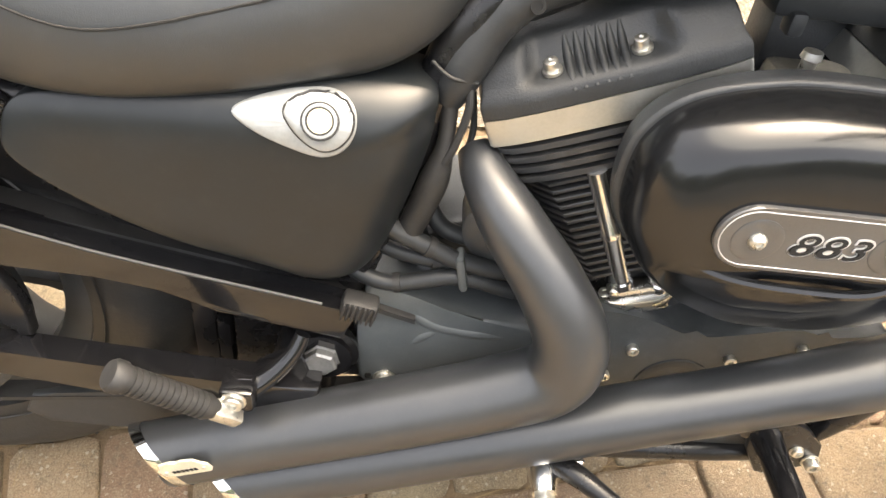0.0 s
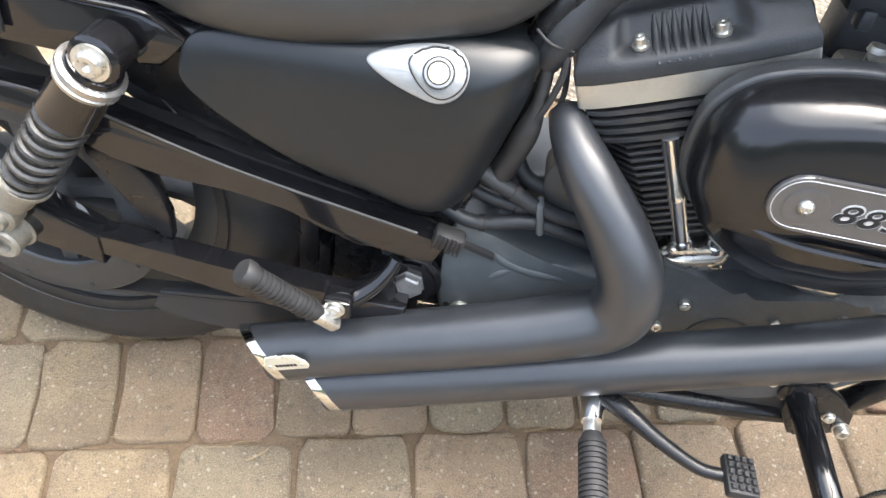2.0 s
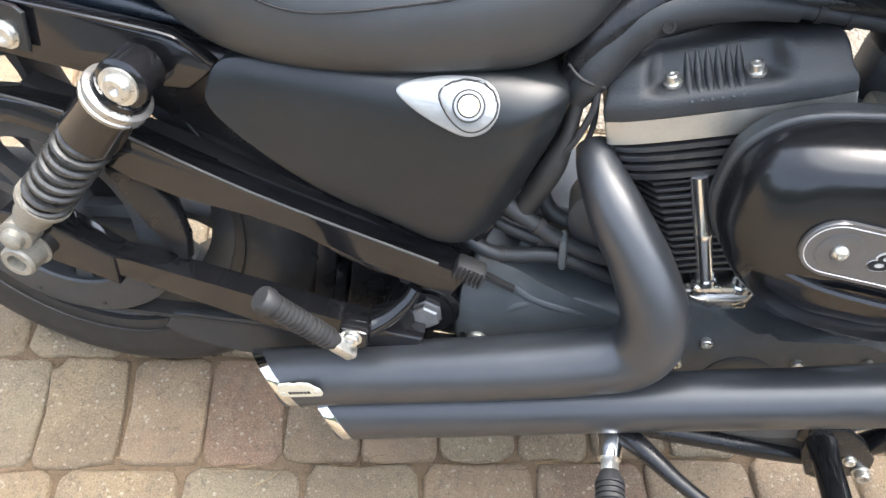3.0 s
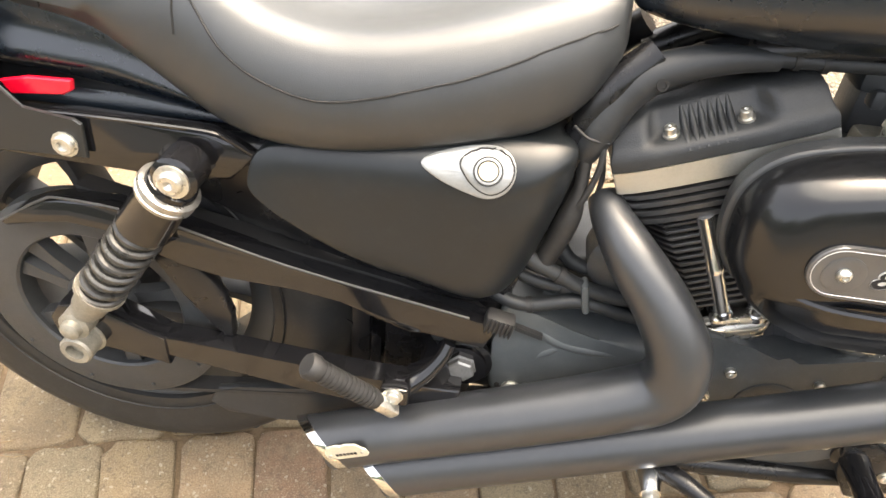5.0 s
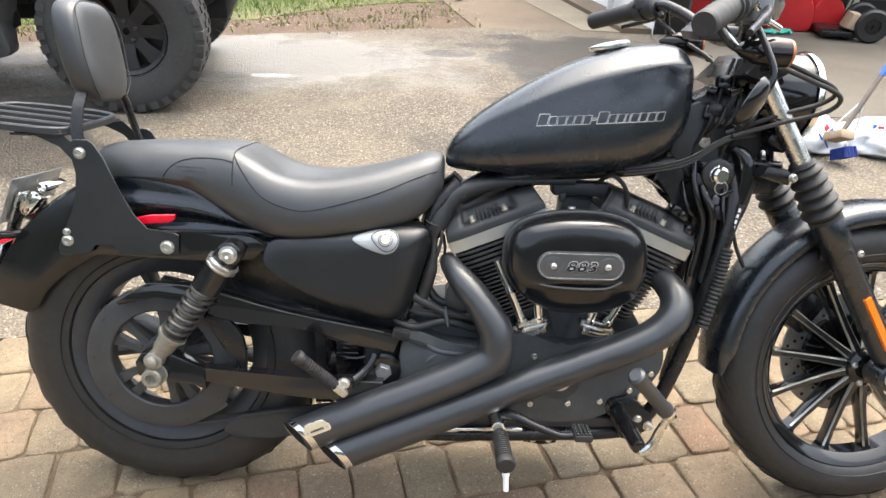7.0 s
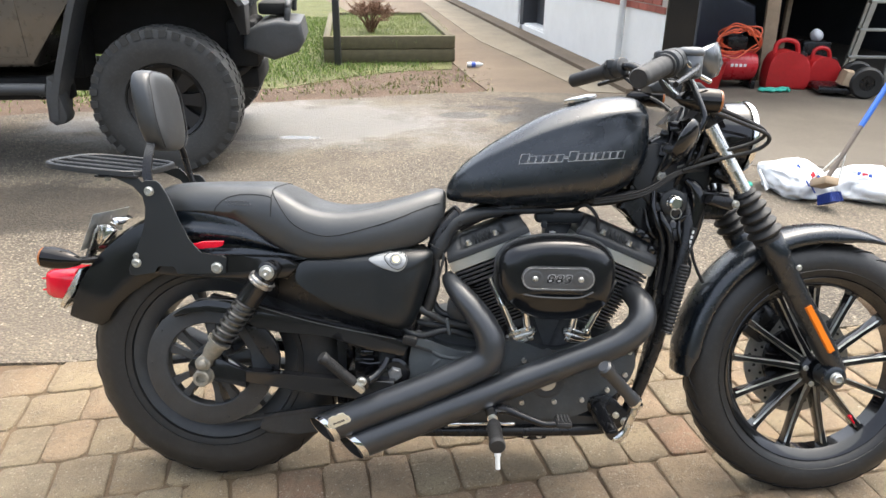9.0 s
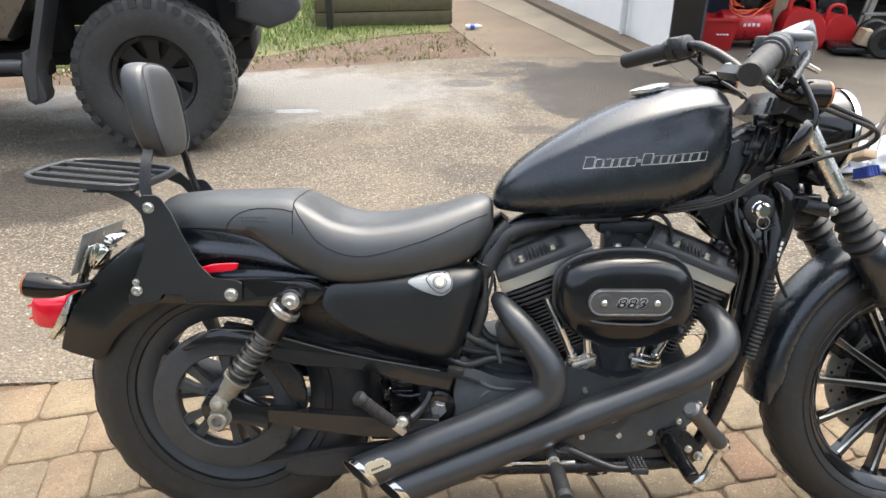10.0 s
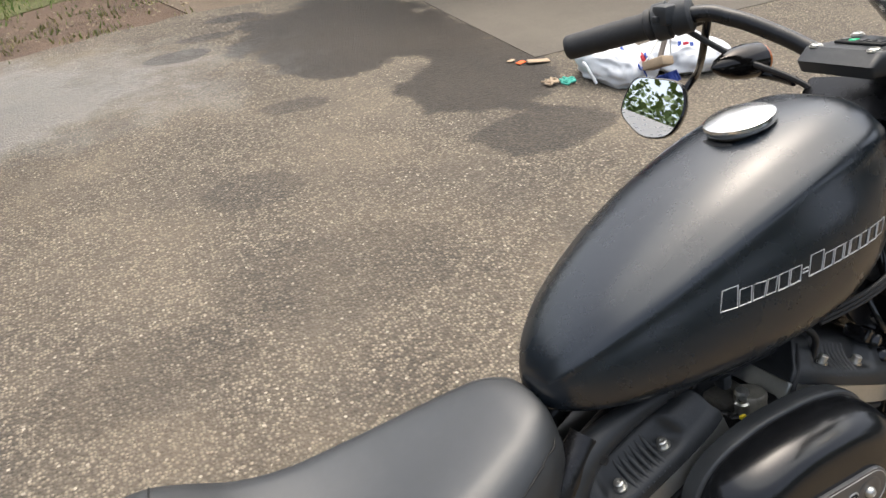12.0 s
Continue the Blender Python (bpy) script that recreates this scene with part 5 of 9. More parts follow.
frame_root = pipe_part("frame", [(1.165, 0, 0.9), (1.205, 0, 0.74)], 0.034, FRAME_BLACK, seg=24, label="gloss black tubular frame")
for sg in (-1, 1):
    pipe_part("down_tube", [(1.185, sg * 0.03, 0.79), (1.185, sg * 0.075, 0.68), (1.155, sg * 0.085, 0.52), (1.1, sg * 0.075, 0.3), (1.055, sg * 0.062, 0.19), (1.0, sg * 0.064, 0.158), (0.8, sg * 0.073, 0.15), (0.5, sg * 0.08, 0.146), (0.46, sg * 0.09, 0.16), (0.465, sg * 0.085, 0.28)], 0.016, FRAME_BLACK, frame_root, 44, 14)
    pipe_part("seat_tube", [(0.47, sg * 0.07, 0.28), (0.5, sg * 0.065, 0.42), (0.545, sg * 0.06, 0.56), (0.575, sg * 0.06, 0.66), (0.62, sg * 0.05, 0.71)], [0.018, 0.02, 0.02, 0.02, 0.018], FRAME_BLACK, frame_root, 26, 14)
    pipe_part("top_tube", [(1.16, sg * 0.02, 0.82), (1.05, sg * 0.04, 0.765), (0.85, sg * 0.045, 0.742), (0.7, sg * 0.042, 0.718), (0.62, sg * 0.04, 0.68)], 0.018, FRAME_BLACK, frame_root, 26, 14)
    pipe_part("rear_rail", [(0.53, sg * 0.04, 0.6), (0.4, sg * 0.075, 0.588), (0.22, sg * 0.1, 0.575), (0.1, sg * 0.1, 0.575)], 0.018, FRAME_BLACK, frame_root, 20, 12)
# plastic cover over the frame bend behind the rear cylinder
bm = B()
tube(bm, [(0.566, -0.07, 0.598), (0.57, -0.068, 0.615), (0.578, -0.064, 0.637), (0.592, -0.06, 0.664), (0.613, -0.057, 0.687), (0.645, -0.055, 0.703), (0.69, -0.053, 0.714), (0.73, -0.052, 0.718)], [0.0125, 0.0185, 0.0215, 0.0205, 0.0195, 0.0175, 0.0145, 0.0115], 18, 48)
fc = part("frame_cover", bm, PLASTIC, frame_root, "matt black cover over the frame bend")
pipe_part("cover_strap", [(0.55, -0.078, 0.636), (0.566, -0.087, 0.628), (0.588, -0.08, 0.622)], 0.0018, RUBBER, fc, 10)
pipe_part("cover_lead", [(0.73, -0.054, 0.719), (0.8, -0.054, 0.722), (0.86, -0.05, 0.724)], 0.0085, PLASTIC, fc, 10)
for x in (0.742, 0.768):
    pipe_part("lead_clip", [(x, -0.0535, 0.7195), (x + 0.006, -0.0535, 0.7198)], 0.0105, RUBBER, fc)
# shallow black ring paints the dark inside of the cover's hole
bm = B()
turned(bm, (0.625, -0.0755, 0.688), (0, -1, 0.25), [(0, 0.0062), (0.0012, 0.006), (0.0013, 0.0035), (0.0002, 0.0034), (0.0002, 0)], 16)
part("cover_hole", bm, DARK, fc)
# sleeved leads that hang from the cover down to the hoses
pipe_part("lead_sleeve", [(0.567, -0.07, 0.612), (0.5685, -0.076, 0.585), (0.568, -0.08, 0.56), (0.563, -0.08, 0.528), (0.554, -0.08, 0.494), (0.543, -0.078, 0.458)], [0.0095, 0.0075, 0.008, 0.0135, 0.0135, 0.0125], RUBBER, frame_root, 34, 14, "black sleeve over the wiring")
pipe_part("side_lead", [(0.581, -0.074, 0.628), (0.584, -0.082, 0.6), (0.577, -0.086, 0.568), (0.569, -0.088, 0.548)], 0.0036, RUBBER, frame_root, 18, 8)
pipe_part("side_lead", [(0.588, -0.05, 0.6), (0.592, -0.06, 0.57), (0.588, -0.07, 0.55)], 0.003, RUBBER, frame_root, 14, 8)
# neck gusset with bolts, switch panel and lock
bm = B()
prism(bm, [(1.05, 0.79), (1.06, 0.878), (1.1, 0.895), (1.155, 0.872), (1.165, 0.8), (1.155, 0.74), (1.125, 0.72), (1.09, 0.745)], -0.058, 0.058, 0.006)
gus = part("neck_cover", bm, PLASTIC, frame_root, "matt black cover beside the steering head")
bolt(gus, (1.118, -0.058, 0.814), (0, -1, 0), 0.0095, 0.006)
bolt(gus, (1.09, -0.058, 0.76), (0, -1, 0), 0.008, 0.002, PLASTIC, "plug", False)
bm = B()
turned(bm, (1.147, -0.07, 0.75), (0, -1, 0), [(0, 0.019), (0.012, 0.019), (0.014, 0.017), (0.028, 0.0165), (0.032, 0.012), (0.032, 0)], 28)
sw = part("ignition_switch", bm, CHROME, bike, "chrome ignition lock")
bm = B()
turned(bm, (1.147, -0.06, 0.75), (0, -1, 0), [(0, 0.032), (0.016, 0.032), (0.02, 0.026), (0.02, 0.02)], 28)
part("lock_collar", bm, PLASTIC, sw)
bm = B()
coil(bm, (1.147, -0.1, 0.726), (1.147, -0.1005, 0.726), 0.013, 0.0011, 2, 6)
part("key_ring", bm, STEEL, sw)
# near-side electrical cover and horn region below the tank
bm = B()
block(bm, (1.14, -0.04, 0.68), (0.05, 0.04, 0.12), 0.01, pose(0, 0, 0, 0, 10, 0))
part("regulator", bm, FRAME_BLACK, frame_root)

bm = B()
for y0, y1 in ((-0.148, -0.118), (0.118, 0.148)):
    prism(bm, [(0.04, 0.324), (0.12, 0.318), (0.24, 0.309), (0.36, 0.301), (0.42, 0.3), (0.47, 0.3), (0.47, 0.25), (0.4, 0.251), (0.28, 0.263), (0.16, 0.281), (0.08, 0.294), (0.04, 0.3)], y0, y1, 0.007, 3)
tube(bm, [(0.44, -0.115, 0.28), (0.44, 0.115, 0.28)], 0.03, 16)
swing = part("swingarm", bm, GLOSS, bike, "gloss black swingarm", sharp=30)
# panel and box added to fill the dark area behind the side cover
bm = B()
prism(bm, [(0.1, 0.59), (0.3, 0.6), (0.5, 0.61), (0.52, 0.44), (0.5, 0.4), (0.44, 0.4), (0.25, 0.455), (0.14, 0.5)], -0.09, -0.082, 0.002)
part("side_filler_panel", bm, FRAME_BLACK, frame_root, "black inner panel behind the side cover")
bm = B()
block(bm, (0.47, 0.0, 0.33), (0.1, 0.15, 0.2), 0.02)
part("gearbox_filler", bm, CAST, frame_root)
bm = B()
prism(bm, [(-0.04, 0.30), (-0.045, 0.33), (-0.03, 0.352), (0.03, 0.352), (0.1, 0.319), (0.1, 0.2745), (0.03, 0.295)], -0.1515, -0.115, 0.004)
part("axle_plate", bm, GLOSS, swing)
bm = B()
turned(bm, (0.467, -0.09, 0.307), (0, -1, 0), [(0, 0.036), (0.012, 0.038), (0.014, 0.031), (0.02, 0.031)], 28)
part("pivot_collar", bm, GLOSS, swing)
bm = B()
turned(bm, (0.467, -0.109, 0.307), (0, -1, 0), [(0, 0.02), (0.002, 0.0195), (0.003, 0.0175), (0.01, 0.0175), (0.012, 0.015), (0.012, 0)], 6)
part("pivot_bolt", bm, surface("dull_grey_bolt", (0.22, 0.22, 0.22), 0.45, 0.7, var=0.2, scale=90), swing, "large dull grey pivot bolt")
bm = B()
prism(bm, [tuple(p) for p in [(-0.088, 0.45), (-0.06, 0.472), (-0.03, 0.487), (0.0, 0.494), (0.05, 0.4925), (0.1, 0.484), (0.18, 0.462), (0.261, 0.441), (0.36, 0.421), (0.47, 0.402), (0.505, 0.396), (0.49, 0.357), (0.42, 0.372), (0.372, 0.378), (0.35, 0.386), (0.318, 0.406), (0.26, 0.411), (0.18, 0.414), (0.125, 0.421), (0.09, 0.445), (0.05, 0.463), (0.0, 0.468), (-0.04, 0.462), (-0.08, 0.445)]], -0.128, -0.098, 0.004)
guard = part("belt_guard", bm, GLOSS, bike, "gloss black upper belt guard")
# thin paler line paints the highlight along the guard's top edge
bm = B()
edge = catmull([(-0.088, -0.126, 0.451), (-0.03, -0.126, 0.487), (0.0, -0.126, 0.4945), (0.1, -0.126, 0.4845), (0.261, -0.126, 0.4415), (0.47, -0.126, 0.4025)], 40)
tube(bm, [Vector(p) for p in edge], 0.0017, 6)
part("guard_edge", bm, surface("painted_edge_highlight", (0.05, 0.05, 0.05), 0.42, 0.0, var=0.2), guard)
bm = B()
prism(bm, [(0.09, 0.432), (0.14, 0.424), (0.1585, 0.404), (0.1725, 0.38), (0.178, 0.35), (0.1785, 0.315), (0.166, 0.313), (0.151, 0.333), (0.131, 0.356), (0.112, 0.391), (0.097, 0.424)], -0.124, -0.108, 0.004)
part("guard_web", bm, FRAME_BLACK, guard)
bm = B()
loft(bm, [[Vector((x, y, z)) for y, z in ((-0.1, z0), (-0.1, z0 + 0.006), (-0.074, z0 + 0.006), (-0.074, z0))] for x, z0 in ((0.0, 0.154), (0.2, 0.185), (0.38, 0.212), (0.56, 0.245))])
loft(bm, [[Vector((x, y, z)) for y, z in ((-0.1, z0), (-0.1, z0 + 0.006), (-0.074, z0 + 0.006), (-0.074, z0))] for x, z0 in ((0.0, 0.492), (0.2, 0.45), (0.38, 0.415), (0.56, 0.36))])
part("drive_belt", bm, RUBBER, bike, "black toothed drive belt")
bm = B()
prism(bm, [(0.13, 0.182), (0.16, 0.19), (0.25, 0.206), (0.4, 0.227), (0.5, 0.235), (0.5, 0.19), (0.4, 0.165), (0.22, 0.135), (0.14, 0.133), (0.115, 0.15)], -0.099, -0.088, 0.004)
part("lower_belt_guard", bm, PLASTIC, bike, "matt black lower belt guard")
bm = B()
block(bm, (0.505, -0.12, 0.399), (0.036, 0.024, 0.021), 0.005, pose(0, 0, 0, 0, 12, 0))
part("guard_grommet", bm, RUBBER, guard)
for k in range(7):
    bm = B()
    block(bm, (0.4905 + k * 0.0048, -0.133, 0.4019 - k * 0.001), (0.0022, 0.004, 0.02), 0.0008, pose(0, 0, 0, 0, 12, 0))
    part("grommet_rib", bm, RUBBER, guard)
# dark panels added to close the pale gap between the tyre and the gearbox
for x0, x1, z0, z1 in ((0.31, 0.337, 0.2, 0.44), (0.337, 0.353, 0.2, 0.287), (0.337, 0.353, 0.324, 0.44), (0.357, 0.45, 0.2, 0.42)):
    bm = B()
    prism(bm, [(x0, z0), (x0, z1), (x1, z1 - 0.01), (x1, z0)], -0.05, 0.06, 0.004)
    part("inner_panel", bm, FRAME_BLACK, frame_root, "black filler panel before the rear tyre")
bm = B()
block(bm, (0.392, -0.06, 0.345), (0.035, 0.03, 0.022), 0.004)
block(bm, (0.385, -0.055, 0.325), (0.05, 0.02, 0.012), 0.003)
tube(bm, [(0.37, -0.06, 0.32), (0.40, -0.065, 0.317), (0.43, -0.062, 0.322)], 0.005, 8, 8)
part("brake_light_switch", bm, GLOSS, frame_root, "small black switch with its lead")
# dark solids added to close the pale gaps in the steering head
bm = B()
prism(bm, [(1.11, 0.775), (1.18, 0.775), (1.2, 0.695), (1.168, 0.55), (1.147, 0.38), (1.112, 0.275), (1.088, 0.275), (1.115, 0.42), (1.13, 0.57), (1.115, 0.68)], -0.07, -0.03, 0.006)
part("neck_panel", bm, FRAME_BLACK, frame_root, "black panel along the down tube")
bm = B()
prism(bm, [(1.07, 0.8), (1.09, 0.9), (1.14, 0.925), (1.2, 0.94), (1.24, 0.9), (1.245, 0.8), (1.21, 0.7), (1.15, 0.69), (1.1, 0.73)], -0.045, 0.045, 0.012)
part("neck_filler", bm, FRAME_BLACK, frame_root, "black filler round the steering head")
bm = B()
prism(bm, [(1.02, 0.73), (1.05, 0.79), (1.09, 0.87), (1.16, 0.87), (1.165, 0.7), (1.125, 0.635), (1.08, 0.69)], -0.05, 0.05, 0.01)
part("tank_front_filler", bm, FRAME_BLACK, frame_root, "black filler below the front of the tank")
# horn cover and a few leads of different girth beside the lock
bm = B()
tube(bm, [(1.178, -0.062, 0.805), (1.2, -0.066, 0.785), (1.209, -0.068, 0.745), (1.203, -0.068, 0.695), (1.188, -0.066, 0.64), (1.17, -0.064, 0.585)], [0.008, 0.017, 0.019, 0.018, 0.015, 0.01], 16, 36)
part("horn_cover", bm, GLOSS, frame_root, "gloss black curved cover before the lock")
for pts, r in (([(1.1, -0.058, 0.79), (1.098, -0.074, 0.745), (1.108, -0.082, 0.7), (1.126, -0.08, 0.655), (1.125, -0.076, 0.6), (1.118, -0.07, 0.53)], 0.0065), ([(1.118, -0.06, 0.735), (1.125, -0.08, 0.705), (1.141, -0.086, 0.67), (1.146, -0.082, 0.61), (1.138, -0.078, 0.52)], 0.0085), ([(1.165, -0.07, 0.72), (1.162, -0.086, 0.68), (1.17, -0.088, 0.64), (1.165, -0.08, 0.59)], 0.004), ([(1.085, -0.05, 0.73), (1.09, -0.07, 0.69), (1.105, -0.07, 0.665), (1.13, -0.06, 0.66)], 0.0045)):
    pipe_part("neck_lead", pts, r, GLOSS, frame_root, 26, 12)
bm = B()
turned(bm, (1.143, -0.04, 0.858), (0, -1, 0.1), [(0, 0.011), (0.018, 0.011), (0.02, 0.009), (0.02, 0.004), (0.017, 0)], 20)
part("neck_bolt", bm, CAST_ALLOY, frame_root, "dull grey cap bolt at the steering head")
# random small blocks made up to suggest wiring clutter
rng = random.Random(41)
for k in range(16):
    bm = B()
    x0, z0 = rng.uniform(1.07, 1.2), rng.uniform(0.66, 0.74) if k % 2 else rng.uniform(0.86, 0.945)
    if k % 2 == 0:
        x0 = rng.uniform(1.11, 1.215)
    block(bm, (0, 0, 0), (rng.uniform(0.014, 0.034), rng.uniform(0.02, 0.04), rng.uniform(0.012, 0.03)), 0.004, segs=2)
    bm.transform(pose(x0, rng.uniform(-0.068, -0.05), z0, rng.uniform(-20, 20), rng.uniform(-40, 40), rng.uniform(-20, 20)))
    part("connector", bm, GLOSS if k % 3 else FRAME_BLACK, frame_root, "small black wiring connector")
for x0, z0 in ((1.085, 0.66), (1.1, 0.63), (1.09, 0.6)):
    bm = B()
    block(bm, (x0, -0.062, z0), (0.026, 0.03, 0.018), 0.005, pose(0, 0, 0, 0, 30, 20))
    part("connector", bm, GLOSS, frame_root, "small black wiring connector")
for k in range(5):
    pipe_part("harness_lead", [(1.09 + 0.02 * k, -0.05, 0.78 + 0.03 * (k % 3)), (1.12 + 0.018 * k, -0.07 - 0.006 * k, 0.86), (1.14 + 0.02 * k, -0.06, 0.93), (1.16 + 0.012 * k, -0.05, 0.98)], 0.004 + 0.001 * (k % 2), FRAME_BLACK, frame_root, 16, 8)


def shock(sg):
    top, low = Vector((0.168, sg * 0.165, 0.576)), Vector((0.002, sg * 0.158, 0.343))
    d = (low - top).normalized()
    L = (low - top).length
    bm = B()
    turned(bm, top + d * 0.012, d, [(0, 0.018), (0.004, 0.026), (0.018, 0.029), (0.02, 0.0285), (0.08, 0.0295), (0.083, 0.025)], 28)
    s = part("shock_absorber", bm, GLOSS, bike, "black coil-over shock absorber")
    bm = B()
    turned(bm, top + d * 0.022, d, [(0, 0.029), (0.002, 0.0325), (0.006, 0.033), (0.008, 0.031), (0.011, 0.031), (0.012, 0.0325), (0.016, 0.032), (0.018, 0.029)], 28)
    part("adjuster_ring", bm, surface("dark_worn_steel", (0.36, 0.35, 0.33), 0.3, 0.85, var=0.3, scale=60) if sg < 0 else bpy.data.materials["dark_worn_steel"], s, "dark worn steel preload ring")
    bm = B()
    turned(bm, top + Vector((0, sg * -0.022, 0)), (0, sg, 0), [(0, 0.021), (0.003, 0.024), (0.038, 0.024), (0.041, 0.02), (0.041, 0)], 26)
    part("upper_eye", bm, GLOSS, s)
    bm = B()
    turned(bm, top + Vector((0, sg * 0.018, 0)), (0, sg, 0), [(0, 0.018), (0.004, 0.018), (0.0045, 0.013), (0.009, 0.0125), (0.011, 0.01), (0.011, 0.005), (0.007, 0)], 22)
    part("upper_bolt", bm, STEEL, s, "bright acorn bolt")
    bm = B()
    turned(bm, top + d * 0.07, d, [(0, 0.019), (L - 0.15, 0.019)], 20)
    part("damper_body", bm, CAST_ALLOY, s)
    bm = B()
    coil(bm, top + d * 0.078, top + d * (L - 0.062), 0.0242, 0.0046, 8.6)
    part("spring", bm, surface("worn_spring_paint", (0.045, 0.044, 0.042), 0.3, 0.4, var=0.3, scale=60, dust=0.2) if sg < 0 else bpy.data.materials["worn_spring_paint"], s, "black coil spring")
    bm = B()
    turned(bm, low - d * 0.07, d, [(0, 0.03), (0.006, 0.03), (0.009, 0.023), (0.04, 0.021), (0.05, 0.017), (0.07, 0.015)], 20)
    part("lower_mount", bm, CAST_ALLOY, s, "dull grey alloy lower mount")
    bm = B()
    turned(bm, low + Vector((0, sg * -0.02, 0)), (0, sg, 0), [(0, 0.019), (0.036, 0.019), (0.038, 0.013), (0.046, 0.012), (0.05, 0.006), (0.05, 0)], 18)
    part("lower_bolt", bm, CAST_ALLOY, s)


shock(-1)
shock(1)

# ---- tail: struts, sissy bar, rack, lamps ----
for sg in (-1, 1):
    def yy(a, b):
        return (a * sg, b * sg) if sg > 0 else (-b, -a)
    bm = B()
    prism(bm, [(-0.17, 0.556), (-0.17, 0.597), (0.05, 0.607), (0.185, 0.607), (0.208, 0.598), (0.232, 0.583), (0.205, 0.553), (0.15, 0.548), (0.0, 0.552)], *yy(0.112, 0.134), 0.005)
    st = part("fender_strut", bm, GLOSS, bike, "gloss black fender strut")
    bm = B()
    tube(bm, [(0.02, sg * 0.134, 0.6065), (0.1, sg * 0.134, 0.6075), (0.185, sg * 0.134, 0.607), (0.208, sg * 0.132, 0.599), (0.23, sg * 0.13, 0.585)], 0.0022, 6, 24)
    part("strut_edge", bm, GLOSS, st)
    bm = B()
    prism(bm, [(-0.139, 0.779), (-0.132, 0.786), (-0.106, 0.786), (-0.096, 0.779), (-0.079, 0.752), (-0.055, 0.693), (-0.03, 0.64), (-0.004, 0.612), (0.05, 0.607), (0.058, 0.602), (0.056, 0.563), (-0.062, 0.559), (-0.068, 0.575), (-0.074, 0.579), (-0.106, 0.579), (-0.113, 0.575), (-0.118, 0.561), (-0.168, 0.553), (-0.18, 0.556), (-0.182, 0.57), (-0.162, 0.615), (-0.147, 0.65), (-0.138, 0.68), (-0.133, 0.72), (-0.138, 0.747), (-0.16, 0.772), (-0.2, 0.79), (-0.245, 0.797), (-0.245, 0.805), (-0.16, 0.803)], *yy(0.138, 0.143), 0.0012, 1)
    plate = part("sissy_bar_plate", bm, surface("matt_black_powder_coat", (0.011, 0.013, 0.0145), 0.4, var=0.12) if sg < 0 else bpy.data.materials["matt_black_powder_coat"], bike, "matt black laser-cut side plate")
    for x, z, r in ((-0.162, 0.585, 0.0095), (-0.162, 0.603, 0.006), (0.035, 0.577, 0.0115), (-0.123, 0.76, 0.0095)):
        bolt(plate, (x, sg * 0.143, z), (0, sg, 0), r, 0.007)
    bm = B()
    way = catmull([(-0.12, sg * 0.134, 0.76), (-0.132, sg * 0.128, 0.8), (-0.135, sg * 0.108, 0.845), (-0.138, sg * 0.078, 0.885), (-0.147, sg * 0.06, 0.96)], 16)
    if sg < 0:
        loft(bm, [[Vector((x + dx, y + dy * sg, z)) for dx, dy in ((-0.011, -0.003), (0.011, -0.003), (0.011, 0.003), (-0.011, 0.003))] for x, y, z in way])
    else:
        tube(bm, [Vector(p) for p in way], 0.0085, 12)
    part("sissy_bar_upright", bm, FRAME_BLACK, bike, "flat black upright of the sissy bar" if sg < 0 else "black tube of the sissy bar")


def pad():
    bm = B()
    rings = []
    for z, hw, t in ((0.862, 0.035, 0.012), (0.868, 0.055, 0.022), (0.885, 0.075, 0.03), (0.92, 0.088, 0.034), (0.96, 0.093, 0.034), (1.0, 0.093, 0.033), (1.03, 0.086, 0.031), (1.048, 0.072, 0.026), (1.056, 0.052, 0.018), (1.059, 0.03, 0.008)):
        k = (z - 0.86) / 0.2
        c = -0.126 - 0.035 * k
        ring = []
        for q in range(32):
            a = 2 * math.pi * q / 32
            ca, sa = math.cos(a), math.sin(a)
            ring.append(Vector((c + t * math.copysign(abs(ca) ** 0.6, ca), -0.015 + hw * math.copysign(abs(sa) ** 0.55, sa), z - 0.008)))
        rings.append(ring)
    loft(bm, [catmull([r[i] for r in rings], 30) for i in range(32)] and [[Vector(catmull([r[i] for r in rings], 30)[j]) for i in range(32)] for j in range(30)])
    p = part("backrest", bm, VINYL, bike, "black vinyl passenger backrest pad", sharp=70)
    for s in (1, -1):
        bm = B()
        pts = [(-0.133 + 0.003, s * 0.06, 0.872), (-0.13, s * 0.081, 0.9), (-0.139, s * 0.0895, 0.95), (-0.146, s * 0.0885, 1.0), (-0.155, s * 0.077, 1.035), (-0.164, s * 0.045, 1.053), (-0.168, 0, 1.0575)]
        tube(bm, [Vector(q) + Vector((0.024, -0.015, -0.008)) for q in pts], 0.0016, 6, 30)
        part("piping", bm, RUBBER, p)


pad()


